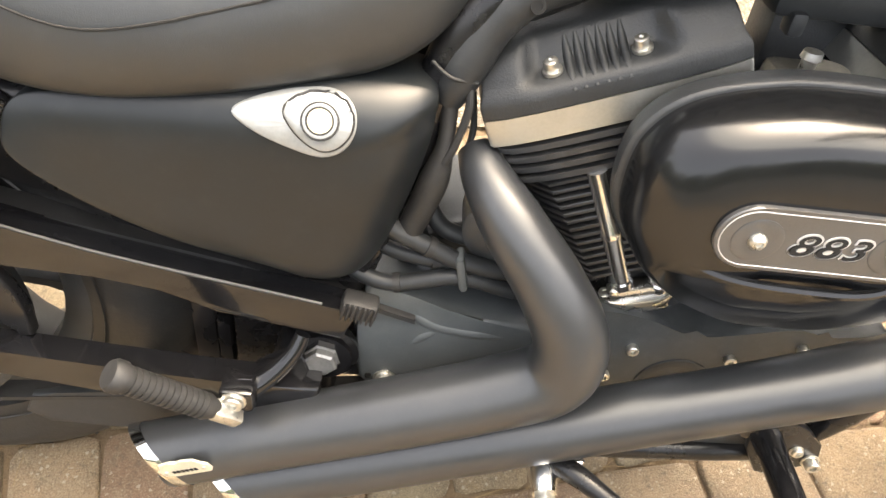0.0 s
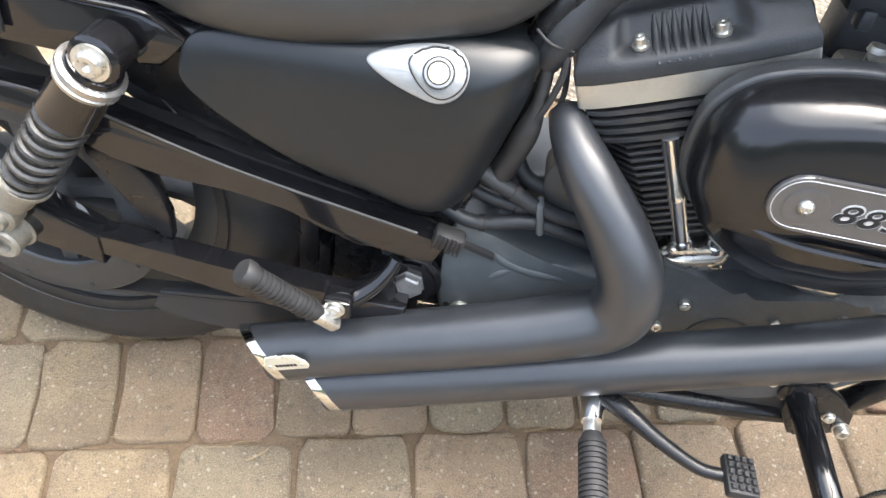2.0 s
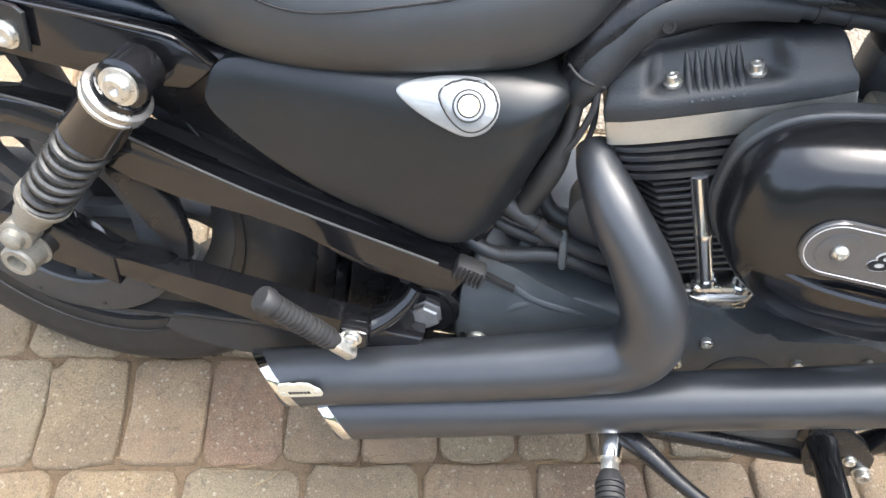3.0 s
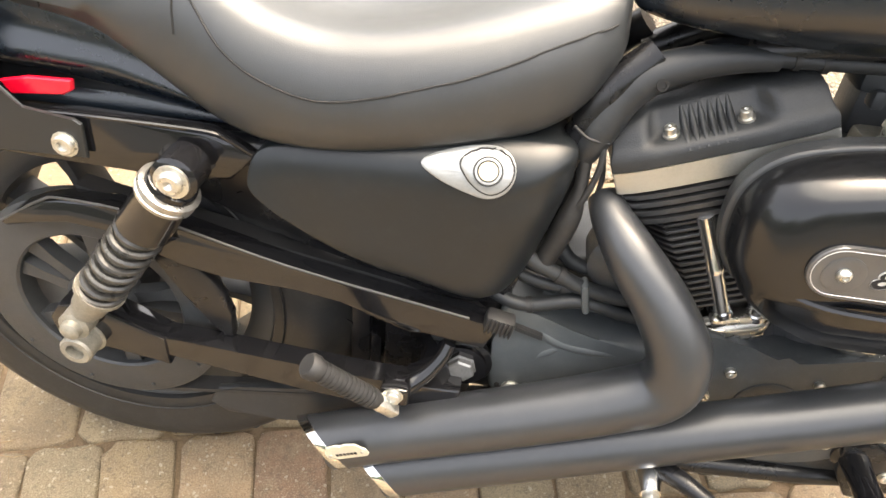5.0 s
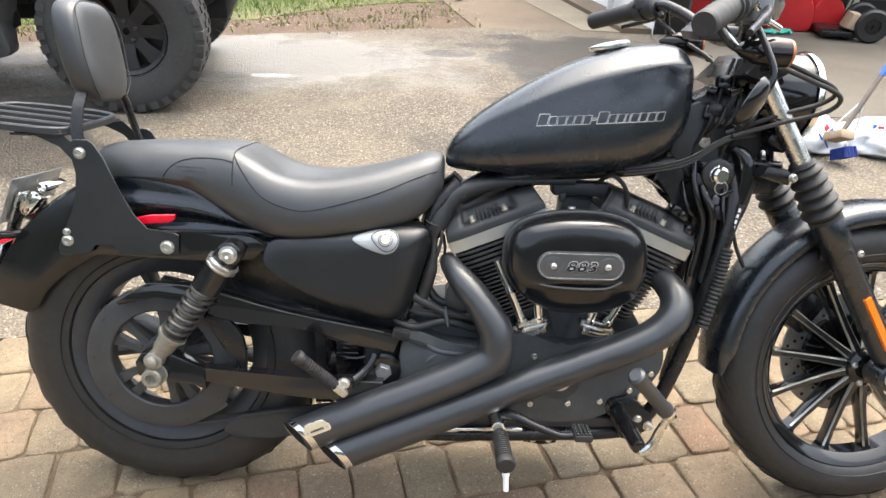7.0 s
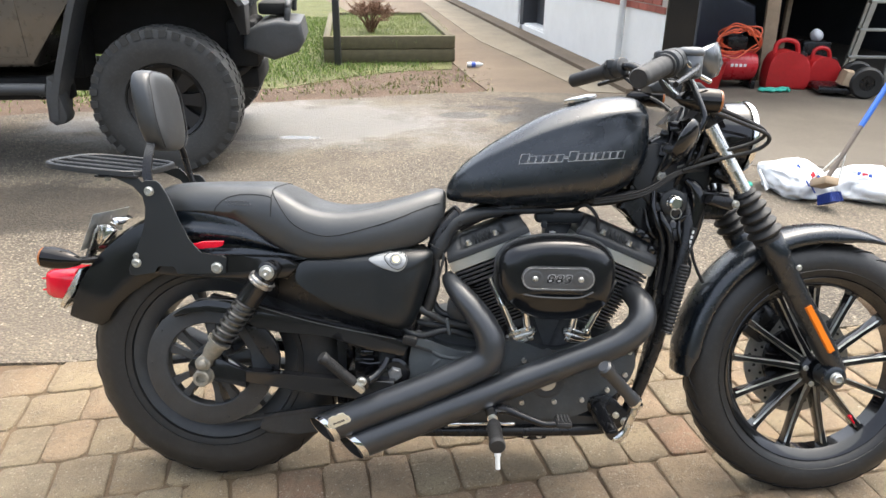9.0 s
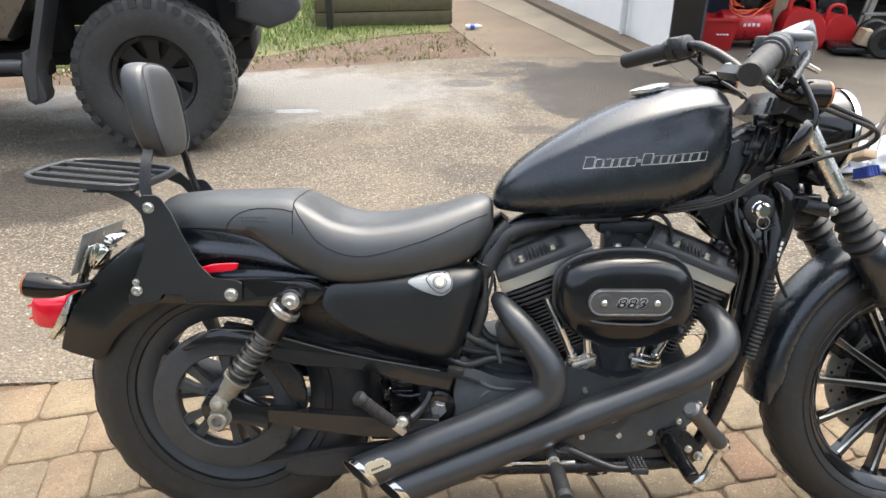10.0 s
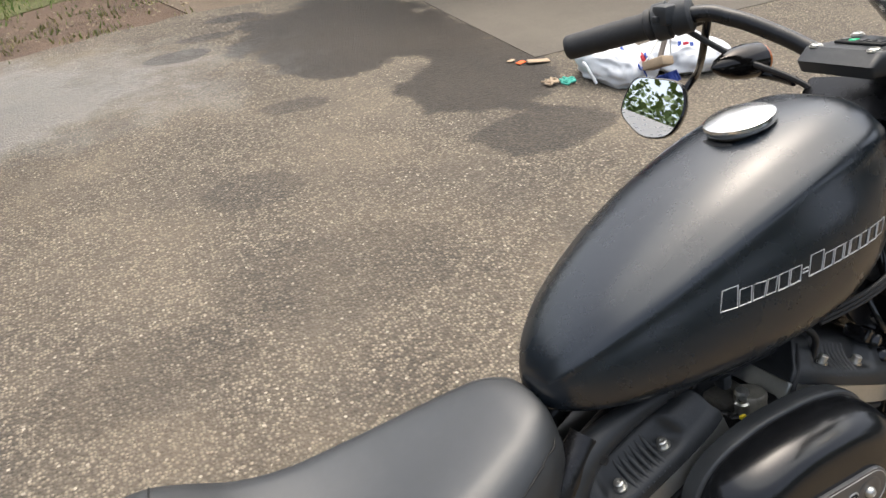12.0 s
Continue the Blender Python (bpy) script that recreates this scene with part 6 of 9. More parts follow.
def rack():
    z0, z1 = 0.806, 0.828
    def at(x, y, dz=0.0):
        return Vector((x, y, z0 + (z1 - z0) * (-0.14 - x) / 0.26 + 0.07 * (y + 0.045) + dz))
    loop = [at(-0.148, -0.11), at(-0.172, -0.143), at(-0.22, -0.152), at(-0.3, -0.152), at(-0.352, -0.143), at(-0.38, -0.11), at(-0.388, -0.03), at(-0.38, 0.06), at(-0.352, 0.09), at(-0.3, 0.1), at(-0.22, 0.1), at(-0.172, 0.09), at(-0.148, 0.06), at(-0.142, -0.025)]
    bm = B()
    ring = catmull(loop, 80, True)
    rows = []
    for i, p in enumerate(ring):
        q, r = Vector(ring[i - 1]), Vector(ring[(i + 1) % 80])
        t = (r - q).normalized()
        nrm = Vector((-t.y, t.x, 0)).normalized()
        rows.append([Vector(p) + nrm * a + Vector((0, 0, b)) for a, b in ((-0.0055, -0.007), (0.0055, -0.007), (0.006, 0.004), (0.003, 0.007), (-0.003, 0.007), (-0.006, 0.004))])
    loft(bm, rows + rows[:1], False)
    r = part("luggage_rack", bm, PLASTIC, bike, "flat black luggage rack")
    for y in (-0.09, -0.027, 0.036):
        bm = B()
        loft(bm, [[at(x, y + a, b) for a, b in ((-0.0045, -0.004), (0.0045, -0.004), (0.0045, 0.003), (0.002, 0.006), (-0.002, 0.006), (-0.0045, 0.003))] for x in (-0.38, -0.149)])
        part("slat", bm, PLASTIC, r)
    for y in (-0.115, 0.07):
        bm = B()
        block(bm, (-0.2, y, 0.799 + 0.07 * (y + 0.045)), (0.1, 0.07, 0.006), 0.002)
        part("rack_bracket", bm, FRAME_BLACK, r)
        for x in (-0.225, -0.175):
            bolt(r, (x, y - 0.02, 0.794 + 0.07 * (y + 0.025)), (0, -0.3, -1), 0.006, 0.004)


rack()

bm = B()
rings = []
for x, hw, z0, z1 in ((-0.372, 0.05, 0.468, 0.546), (-0.4, 0.058, 0.462, 0.546), (-0.43, 0.056, 0.464, 0.544), (-0.448, 0.048, 0.468, 0.54), (-0.456, 0.034, 0.476, 0.532)):
    zc, hz = (z0 + z1) / 2, (z1 - z0) / 2
    rings.append([Vector((x, hw * math.copysign(abs(math.cos(a)) ** 0.5, math.cos(a)), zc + hz * math.copysign(abs(math.sin(a)) ** 0.5, math.sin(a)))) for a in (2 * math.pi * k / 28 for k in range(28))])
loft(bm, rings)
tl = part("tail_light", bm, RED_LENS, bike, "red tail light lens")
bm = B()
prism(bm, [(-0.335, 0.556), (-0.352, 0.55), (-0.4, 0.466), (-0.412, 0.45), (-0.395, 0.446), (-0.365, 0.49)], -0.066, 0.066, 0.004)
part("lamp_base", bm, DULL_CHROME, tl, "bright base plate of the tail light")
for z in (0.49, 0.52):
    bm = B()
    block(bm, (-0.425, 0, z), (0.07, 0.09, 0.003), 0.001)
    part("lens_rib", bm, RED_LENS, tl)


def signal(p, d, parent, m=None, label="gloss black bullet turn signal"):
    """A bullet lamp: lens end at p, its nose along d."""
    bm = B()
    turned(bm, p, d, [(0, 0.0), (0.001, 0.022), (0.004, 0.0265), (0.03, 0.0275), (0.06, 0.023), (0.085, 0.013), (0.098, 0.003), (0.099, 0)], 28)
    s = part("turn_signal", bm, surface("black_chrome", (0.035, 0.033, 0.032), 0.1, 0.85, var=0.1) if "black_chrome" not in bpy.data.materials else bpy.data.materials["black_chrome"], parent, label, m=m)
    bm = B()
    turned(bm, Vector(p) - Vector(d).normalized() * 0.006, d, [(0, 0.0), (0.001, 0.018), (0.004, 0.0245), (0.009, 0.0255)], 28)
    part("signal_lens", bm, SMOKED, s, m=m)
    return s


for sg in (-1, 1):
    signal((-0.402, sg * 0.125, 0.592), (1, 0, -0.1), bike)
    pipe_part("signal_stem", [(-0.345, sg * 0.125, 0.586), (-0.31, sg * 0.09, 0.58), (-0.28, sg * 0.05, 0.58)], 0.009, GLOSS, n=10)
# number plate on a bright bracket, seen from its edge and back
bm = B()
pm = Matrix.Translation((-0.298, -0.016, 0.652)) @ pose(0, 0, 0, 0, 22, 0)
block(bm, (0, 0, 0.0), (0.0025, 0.19, 0.1), 0.0006, segs=1)
npl = part("number_plate", bm, surface("grey_plate_back", (0.3, 0.31, 0.3), 0.22, 0.4, var=0.25, scale=30), bike, "small number plate seen from behind", m=pm)
bm = B()
block(bm, (0.012, 0.01, -0.02), (0.018, 0.1, 0.035), 0.004)
block(bm, (0.02, -0.03, -0.005), (0.026, 0.03, 0.05), 0.005, pose(0, 0, 0, 0, 20, 0))
part("plate_bracket", bm, CHROME, npl, "chrome number plate bracket", m=pm)
bm = B()
block(bm, (0.008, -0.05, -0.03), (0.008, 0.045, 0.1), 0.003)
part("plate_arm", bm, DULL_CHROME, npl, "bright flat arm behind the plate", m=pm)
bm = B()
block(bm, (0.024, 0.02, 0.03), (0.025, 0.09, 0.016), 0.007)
part("plate_lamp", bm, CHROME, npl, m=pm)
# red side reflectors
for sg in (-1, 1):
    bm = B()
    prism(bm, [(-0.031, 0.632), (-0.022, 0.618), (0.035, 0.624), (0.046, 0.63), (0.048, 0.641), (0.0, 0.639)], *((-0.127, -0.12) if sg < 0 else (0.12, 0.127)), 0.0015, 1)
    part("side_reflector", bm, RED_LENS, bike, "red side reflector")
# moulded fender sides below the saddle
for sg in (-1, 1):
    bm = B()
    rings = []
    for k in range(15):
        f = k / 14
        x = -0.075 + 0.31 * f
        ztop = float(np.interp(x, [-0.08, 0.0, 0.08, 0.14, 0.19, 0.24], [0.71, 0.705, 0.69, 0.66, 0.628, 0.606]))
        zb = 0.6
        pr = []
        for q in range(13):
            g = q / 12
            z = ztop + (zb - ztop) * g
            y = 0.096 + 0.012 * math.sin(math.pi * min(1, g * 1.4)) + 0.007 * math.cos(g * 13.0) * (1 - f)
            pr.append(Vector((x, sg * y, z)))
        rings.append(pr)
    loft(bm, rings, False, False)
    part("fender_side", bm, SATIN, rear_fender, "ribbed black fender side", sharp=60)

# ---- steering: fork and lamp turned by S; bars sheared to fit the camera's view ----
def leg(sg):
    p0, p1 = Vector((1.181, sg * 0.085, 0.985)), Vector((1.571, sg * 0.085, 0.339))
    d = (p1 - p0).normalized()
    L = (p1 - p0).length
    bm = B()
    turned(bm, p0, d, [(0.05, 0.0195), (0.3, 0.0195)], 28)
    f = part("fork_leg", bm, DULL_CHROME, bike, "bright steel fork tube with black slider", m=S)
    bm = B()
    prof = []
    for k in range(5):
        s = 0.254 + k * 0.0235
        r = 0.034 + 0.007 * (k / 4)
        prof += [(s, r - 0.012), (s + 0.006, r - 0.001), (s + 0.0105, r + 0.001), (s + 0.016, r - 0.002), (s + 0.022, r - 0.011)]
    turned(bm, p0, d, [(0.242, 0.024), (0.25, 0.028)] + prof + [(0.372, 0.034), (0.38, 0.034)], 32)
    part("fork_boot", bm, RUBBER, f, "black ribbed rubber boot", m=S)
    bm = B()
    turned(bm, p0, d, [(0.372, 0.031), (0.38, 0.034), (0.43, 0.034), (0.44, 0.03), (L - 0.05, 0.028), (L - 0.03, 0.027), (L + 0.012, 0.022), (L + 0.015, 0)], 32)
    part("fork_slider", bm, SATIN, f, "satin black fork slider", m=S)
    bm = B()
    turned(bm, FA + Vector((0.004, sg * 0.04, 0)), (0, sg, 0), [(0, 0.022), (0.02, 0.022), (0.022, 0.03), (0.07, 0.029), (0.073, 0.022)], 24)
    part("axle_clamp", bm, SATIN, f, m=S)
    bm = B()
    turned(bm, FA + Vector((0.004, sg * 0.111, 0)), (0, sg, 0), [(0, 0.016), (0.004, 0.016), (0.005, 0.0125), (0.014, 0.0125), (0.016, 0.01), (0.016, 0.008), (0.008, 0.007), (0.008, 0)], 20)
    part("axle_end", bm, STEEL, f, "bright axle nut", m=S)
    bm = B()
    a, b = p0 + d * 0.568, p0 + d * 0.7
    t = Vector((0, 1, 0)).cross(d).normalized()
    off = Vector((0, sg * 0.027, 0))
    loft(bm, [[a + off + t * s * 0.009 + Vector((0, sg * h, 0)) for s, h in ((-1, 0), (1, 0), (0.8, 0.007), (-0.8, 0.007))], [b + off + t * s * 0.009 + Vector((0, sg * h, 0)) for s, h in ((-1, 0), (1, 0), (0.8, 0.007), (-0.8, 0.007))]])
    part("fork_reflector", bm, AMBER_LENS, f, "orange reflector strip", m=S)
    bolt(f, p0 + d * 0.47 + Vector((0.02, sg * 0.03, 0.012)), (0, sg, 0), 0.006, 0.005, m=S)
    # fender bracket
    bm = B()
    block(bm, p0 + d * 0.46 + Vector((0.005, sg * -0.03, 0)), (0.06, 0.012, 0.05), 0.004)
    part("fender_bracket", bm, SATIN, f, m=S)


leg(-1)
leg(1)
bm = B()
prism(bm, [(1.15, 0.945), (1.2, 0.995), (1.235, 0.985), (1.25, 0.955), (1.2, 0.925)], -0.118, 0.118, 0.008)
part("upper_triple_clamp", bm, FRAME_BLACK, bike, "black upper fork clamp", m=S)
bm = B()
prism(bm, [(1.212, 0.748), (1.222, 0.77), (1.267, 0.764), (1.284, 0.745), (1.272, 0.732)], -0.112, 0.112, 0.008)
tc = part("lower_triple_clamp", bm, FRAME_BLACK, bike, "black lower fork clamp", m=S)
bolt(tc, (1.276, -0.112, 0.747), (0.2, -1, 0), 0.008, 0.008, m=S)
bm = B()
prism(bm, [(1.195, 0.78), (1.29, 0.775), (1.3, 0.735), (1.275, 0.705), (1.225, 0.705), (1.2, 0.73)], -0.055, 0.055, 0.012, 3)
part("stem_casting", bm, FRAME_BLACK, tc, "black casting between the fork tubes", m=S)
for y, x0 in ((-0.03, 1.235), (0.0, 1.245), (0.035, 1.24), (0.062, 1.235)):
    pipe_part("brake_line", [(x0 - 0.02, y, 0.95), (x0 + 0.004, y + 0.008, 0.88), (x0 + 0.03, y, 0.82), (x0 + 0.042, y * 0.8, 0.775)], 0.0062, FRAME_BLACK, tc, 16, 10, m=S)
# block added to close the pale gap between the fork tubes
bm = B()
block(bm, (1.262, -0.02, 0.815), (0.05, 0.11, 0.026), 0.008, pose(0, 0, 0, 0, 30, 0))
part("fork_gap_filler", bm, FRAME_BLACK, tc, "black filler block between the fork tubes", m=S)
# caliper on the far side
bm = B()
block(bm, (1.455, 0.085, 0.415), (0.07, 0.06, 0.1), 0.014, pose(0, 0, 0, 0, 35, 0))
for k in range(4):
    block(bm, (1.438 + k * 0.008, 0.05, 0.405 - k * 0.011), (0.05, 0.012, 0.005), 0.002, pose(0, 0, 0, 0, 35, 0))
part("brake_caliper", bm, FRAME_BLACK, bike, "black front brake caliper", m=S)


def headlight():
    c = Vector((1.322, 0, 0.909))
    d = Vector((1, 0, -0.04)).normalized()
    bm = B()
    turned(bm, c - d * 0.125, d, [(0, 0.0), (0.003, 0.032), (0.02, 0.059), (0.05, 0.079), (0.09, 0.087), (0.12, 0.089)], 40)
    h = part("headlight", bm, GLOSS, bike, "round headlight with black shell and chrome rim", m=S)
    bm = B()
    turned(bm, c - d * 0.008, d, [(0.007, 0.089), (0.0075, 0.093), (0.0145, 0.0945), (0.021, 0.092), (0.023, 0.085), (0.014, 0.084)], 44)
    part("headlight_rim", bm, CHROME, h, "chrome headlight rim", m=S)
    bm = B()
    turned(bm, c - d * 0.05, d, [(0, 0.012), (0.01, 0.04), (0.03, 0.07), (0.055, 0.085)], 36, caps=False)
    part("reflector_bowl", bm, MIRROR, h, m=S)
    bm = B()
    turned(bm, c + d * 0.002, d, [(0, 0.085), (0.006, 0.076), (0.013, 0.048), (0.016, 0.0)], 36)
    gl = part("headlight_glass", bm, LENS_GLASS, h, "clear headlight glass", m=S)
    gl.visible_shadow = False


headlight()

# from here S is a shear that fits the bars to the camera's view
S = Matrix(((1, 0, 0, 0), (0, 1, 0, 0), (0, 0.075, 1, 0), (0, 0, 0, 1)))
GRIP = [(1.165, 0.0, 1.018), (1.16, 0.07, 1.022), (1.142, 0.13, 1.05), (1.11, 0.19, 1.078), (1.075, 0.245, 1.086), (0.966, 0.40, 1.048)]
bm = B()
full = [(x, -y, z) for x, y, z in reversed(GRIP[1:])] + GRIP
tube(bm, [Vector(p) for p in full], 0.0127, 16, 70)
bars = part("handlebar", bm, FRAME_BLACK, bike, "black drag-style handlebar", m=S)
for sg in (-1, 1):
    a, b = Vector((1.046, sg * 0.286, 1.077)), Vector((0.962, sg * 0.406, 1.047))
    d = b - a
    bm = B()
    prof = [(0, 0.023), (0.003, 0.0245), (0.01, 0.0245), (0.012, 0.0205), (0.02, 0.0205)]
    for k in range(3):
        s = 0.03 + k * 0.025
        prof += [(s, 0.0205), (s + 0.01, 0.0212), (s + 0.02, 0.0205)]
    turned(bm, a, d, prof + [(d.length - 0.012, 0.0205), (d.length - 0.004, 0.0205), (d.length, 0.018), (d.length, 0)], 28)
    part("grip", bm, RUBBER, bars, "black rubber grip", m=S)
    bm = B()
    u = d.normalized()
    turned(bm, a - u * 0.06, u, [(0, 0.022), (0.004, 0.027), (0.028, 0.028), (0.03, 0.025), (0.034, 0.025), (0.036, 0.029), (0.056, 0.029), (0.06, 0.022)], 20)
    sh = part("switch_housing", bm, PLASTIC, bars, "black switch housing", m=S)
    bm = B()
    block(bm, a - u * 0.035 + Vector((-0.02, 0, 0.008)), (0.03, 0.032, 0.03), 0.006)
    block(bm, a - u * 0.03 + Vector((-0.034, 0, 0.004)), (0.008, 0.012, 0.01), 0.002)
    block(bm, a - u * 0.045 + Vector((-0.034, 0, 0.014)), (0.008, 0.01, 0.008), 0.002)
    part("switch", bm, PLASTIC, sh, m=S)
    # lever
    bm = B()
    q = a - u * 0.07
    tube(bm, [q + Vector((0.03, 0, -0.005)), q + Vector((0.055, 0, -0.012)) + u * 0.03, q + Vector((0.06, 0, -0.014)) + u * 0.1, q + Vector((0.066, 0, -0.014)) + u * 0.2], [0.01, 0.008, 0.0065, 0.006], 10, 20)
    part("lever", bm, FRAME_BLACK, bars, "black lever", m=S)
    # mirror hung below the bar
    mc = Vector((1.106, 0.37, 0.917)) if sg > 0 else Vector((1.095, -0.3, 0.9235))
    bm = B()
    tube(bm, [a - u * 0.075 + Vector((0.01, 0, -0.012)), Vector((1.125, sg * 0.27, 1.01)), Vector((mc.x + (0.06 if sg > 0 else 0.045), sg * 0.33, 0.965)) if sg > 0 else Vector((1.135, -0.285, 0.965)), mc + Vector((0.022, -sg * 0.02, 0.0))], [0.007, 0.006, 0.006, 0.007], 10, 20)
    part("mirror_stem", bm, GLOSS, bars, m=S)
    if sg > 0:
        mm = Matrix.Translation(mc) @ pose(0, 0, 0, 0, 0, 8) @ pose(0, 0, 0, 0, 22, 0)
    else:
        up, out = Vector((0.5, 0, 0.87)).normalized(), Vector((0.4, 0.9, -0.2))
        out = (out - up * out.dot(up)).normalized()
        mm = Matrix.Translation(mc) @ Matrix((out.cross(up), out, up)).transposed().to_4x4() @ Matrix.Diagonal((0.85, 0.8, 0.85, 1))
    shape = catmull([(0.046, 0.049), (0.0, 0.052), (-0.05, 0.048), (-0.068, 0.022), (-0.068, -0.01), (-0.046, -0.045), (0.005, -0.054), (0.047, -0.036), (0.07, -0.014), (0.064, 0.024)], 48, True)
    bm = B()
    loft(bm, [[Vector((x, yv * k, zv * k)) for yv, zv in shape] for x, k in ((0.022, 0.35), (0.017, 0.7), (0.008, 0.93), (-0.002, 1.0), (-0.006, 1.0), (-0.008, 0.96), (-0.0065, 0.93))])
    mo = part("mirror", bm, GLOSS, bars, "teardrop mirror hung below the bar", m=S @ mm)
    bm = B()
    bm.faces.new([bm.verts.new((-0.0072, yv * 0.95, zv * 0.95)) for yv, zv in shape])
    bm.faces.new([bm.verts.new((-0.0066, yv * 0.95, zv * 0.95)) for yv, zv in reversed(shape)])
    part("mirror_glass", bm, MIRROR, mo, m=S @ mm)
    signal(Vector((1.192 if sg < 0 else 1.18, sg * 0.205, 1.003)), (-1, 0, 0.05), bars, S)
    pipe_part("signal_stem", [(1.16, sg * 0.205, 0.988), (1.18, sg * 0.18, 0.98), (1.18, sg * 0.14, 0.975)], 0.008, GLOSS, bars, 8, m=S)
# riser block, instrument and lamp panel
bm = B()
prism(bm, [(1.085, 1.018), (1.077, 1.034), (1.095, 1.05), (1.2, 1.045), (1.225, 1.025), (1.2, 1.012)], -0.055, 0.055, 0.008, 3)
rz = part("riser", bm, PLASTIC, bars, "black riser clamp with indicator lamps", m=S)
for x, y in ((1.1, -0.04), (1.1, 0.04), (1.18, -0.04), (1.18, 0.04)):
    bolt(rz, (x, y, 1.0485), (-0.03, 0, 1), 0.007, 0.004, m=S)
bm = B()
block(bm, (1.135, 0, 1.0505), (0.022, 0.066, 0.004), 0.0015)
part("lamp_panel", bm, DARK, rz, m=S)
for k in range(5):
    bm = B()
    block(bm, (1.135, -0.024 + k * 0.012, 1.0525), (0.012, 0.008, 0.003), 0.001)
    part("indicator", bm, GREEN_LENS if k == 3 else PLASTIC, rz, m=S)
bm = B()
gd = Vector((-0.5, 0, 0.86)).normalized()
gp = Vector((1.21, 0, 1.118))
turned(bm, gp - gd * 0.07, gd, [(0, 0.015), (0.02, 0.036), (0.06, 0.046), (0.072, 0.046), (0.073, 0.041), (0.07, 0.04)], 36)
sp = part("speedometer", bm, surface("smoky_chrome_shell", (0.2, 0.205, 0.21), 0.22, 0.7, var=0.1), bars, "round speedometer with a pale dial", m=S)
bm = B()
turned(bm, gp + gd * 0.001, gd, [(0, 0.039), (0.001, 0.039), (0.001, 0)], 36)
part("dial", bm, WHITE_LABEL, sp, m=S)
# front brake reservoir
bm = B()
turned(bm, (1.115, -0.225, 1.05), (0, 0, 1), [(0, 0.018), (0.006, 0.026), (0.046, 0.028), (0.05, 0.026)], 28)
res = part("brake_reservoir", bm, surface("smoky_grey_casting", (0.11, 0.115, 0.12), 0.3, 0.3, var=0.15), bars, "smoky grey brake fluid reservoir", m=S)
bm = B()
turned(bm, (1.115, -0.225, 1.099), (0, 0, 1), [(0, 0.029), (0.003, 0.031), (0.009, 0.031), (0.015, 0.027), (0.018, 0.018), (0.019, 0.0)], 28)
part("reservoir_lid", bm, bpy.data.materials["smoky_grey_casting"], res, m=S)
bm = B()
tube(bm, [(1.1, -0.25, 1.085), (1.13, -0.235, 1.06), (1.165, -0.215, 1.045)], [0.008, 0.006, 0.006], 10, 10)
part("banjo_pipe", bm, CHROME, res, m=S)
# cables and lines
for k, pts in enumerate(([(1.045, -0.2, 1.06), (1.09, -0.19, 1.0), (1.17, -0.17, 0.975), (1.26, -0.155, 0.945), (1.335, -0.14, 0.915), (1.325, -0.12, 0.885), (1.25, -0.1, 0.86), (1.16, -0.09, 0.83)], [(1.05, -0.2, 1.07), (1.1, -0.18, 1.01), (1.18, -0.16, 0.985), (1.27, -0.15, 0.952), (1.328, -0.135, 0.925), (1.315, -0.115, 0.9), (1.25, -0.09, 0.875), (1.15, -0.08, 0.835)], [(1.1, -0.22, 1.07), (1.12, -0.19, 1.03), (1.18, -0.15, 0.99), (1.22, -0.1, 0.95), (1.21, -0.06, 0.86)], [(1.08, 0.25, 1.08), (1.13, 0.2, 1.03), (1.18, 0.12, 0.98), (1.22, 0.05, 0.9), (1.2, 0.03, 0.8)])):
    pipe_part("cable", pts, 0.0048, RUBBER, bars, 44, 8, "black control cable")
for p, q in (((1.07, -0.19, 1.03), (1.115, -0.18, 0.99)), ((1.12, -0.2, 1.045), (1.16, -0.175, 1.0))):
    pipe_part("cable_ferrule", [p, q], 0.006, CHROME, bars, 0, 10, "bright cable ferrule")
for k in range(3):
    pipe_part("wiring", [(0.95, -0.09, 0.745 + k * 0.006), (1.02, -0.1, 0.757 + k * 0.006), (1.08, -0.098, 0.775 + k * 0.006), (1.15, -0.09, 0.82 + k * 0.004), (1.22, -0.06, 0.83)], 0.0028, RUBBER, frame_root, 26, 8)
pipe_part("clutch_cable", [(1.2, 0.06, 0.8), (1.2, 0.05, 0.66), (1.23, 0.02, 0.58), (1.2, 0.02, 0.5), (1.12, 0.03, 0.4)], 0.005, RUBBER, frame_root, 30, 8)
# ribbed loom and label on the near down tube
bm = B()
P = catmull([(1.178, -0.096, 0.6), (1.163, -0.105, 0.52), (1.14, -0.11, 0.43)], 60)
tube(bm, [Vector(p) for p in P], [0.0135 if k % 3 else 0.0105 for k in range(60)], 12)
part("wiring_loom", bm, RUBBER, frame_root, "black ribbed wiring sleeve")
bm = B()
block(bm, (1.19, -0.093, 0.655), (0.012, 0.001, 0.075), 0, pose(0, 0, 0, 0, 12, 0))
lb = part("label", bm, PLASTIC, frame_root, "narrow black label with pale marks")
bm = B()
for k in range(5):
    block(bm, (1.184 + k * 0.0025, -0.0938, 0.632 + k * 0.012), (0.005, 0.0006, 0.008), 0, pose(0, 0, 0, 0, 12, 0))
part("label_mark", bm, WHITE_LABEL, lb)


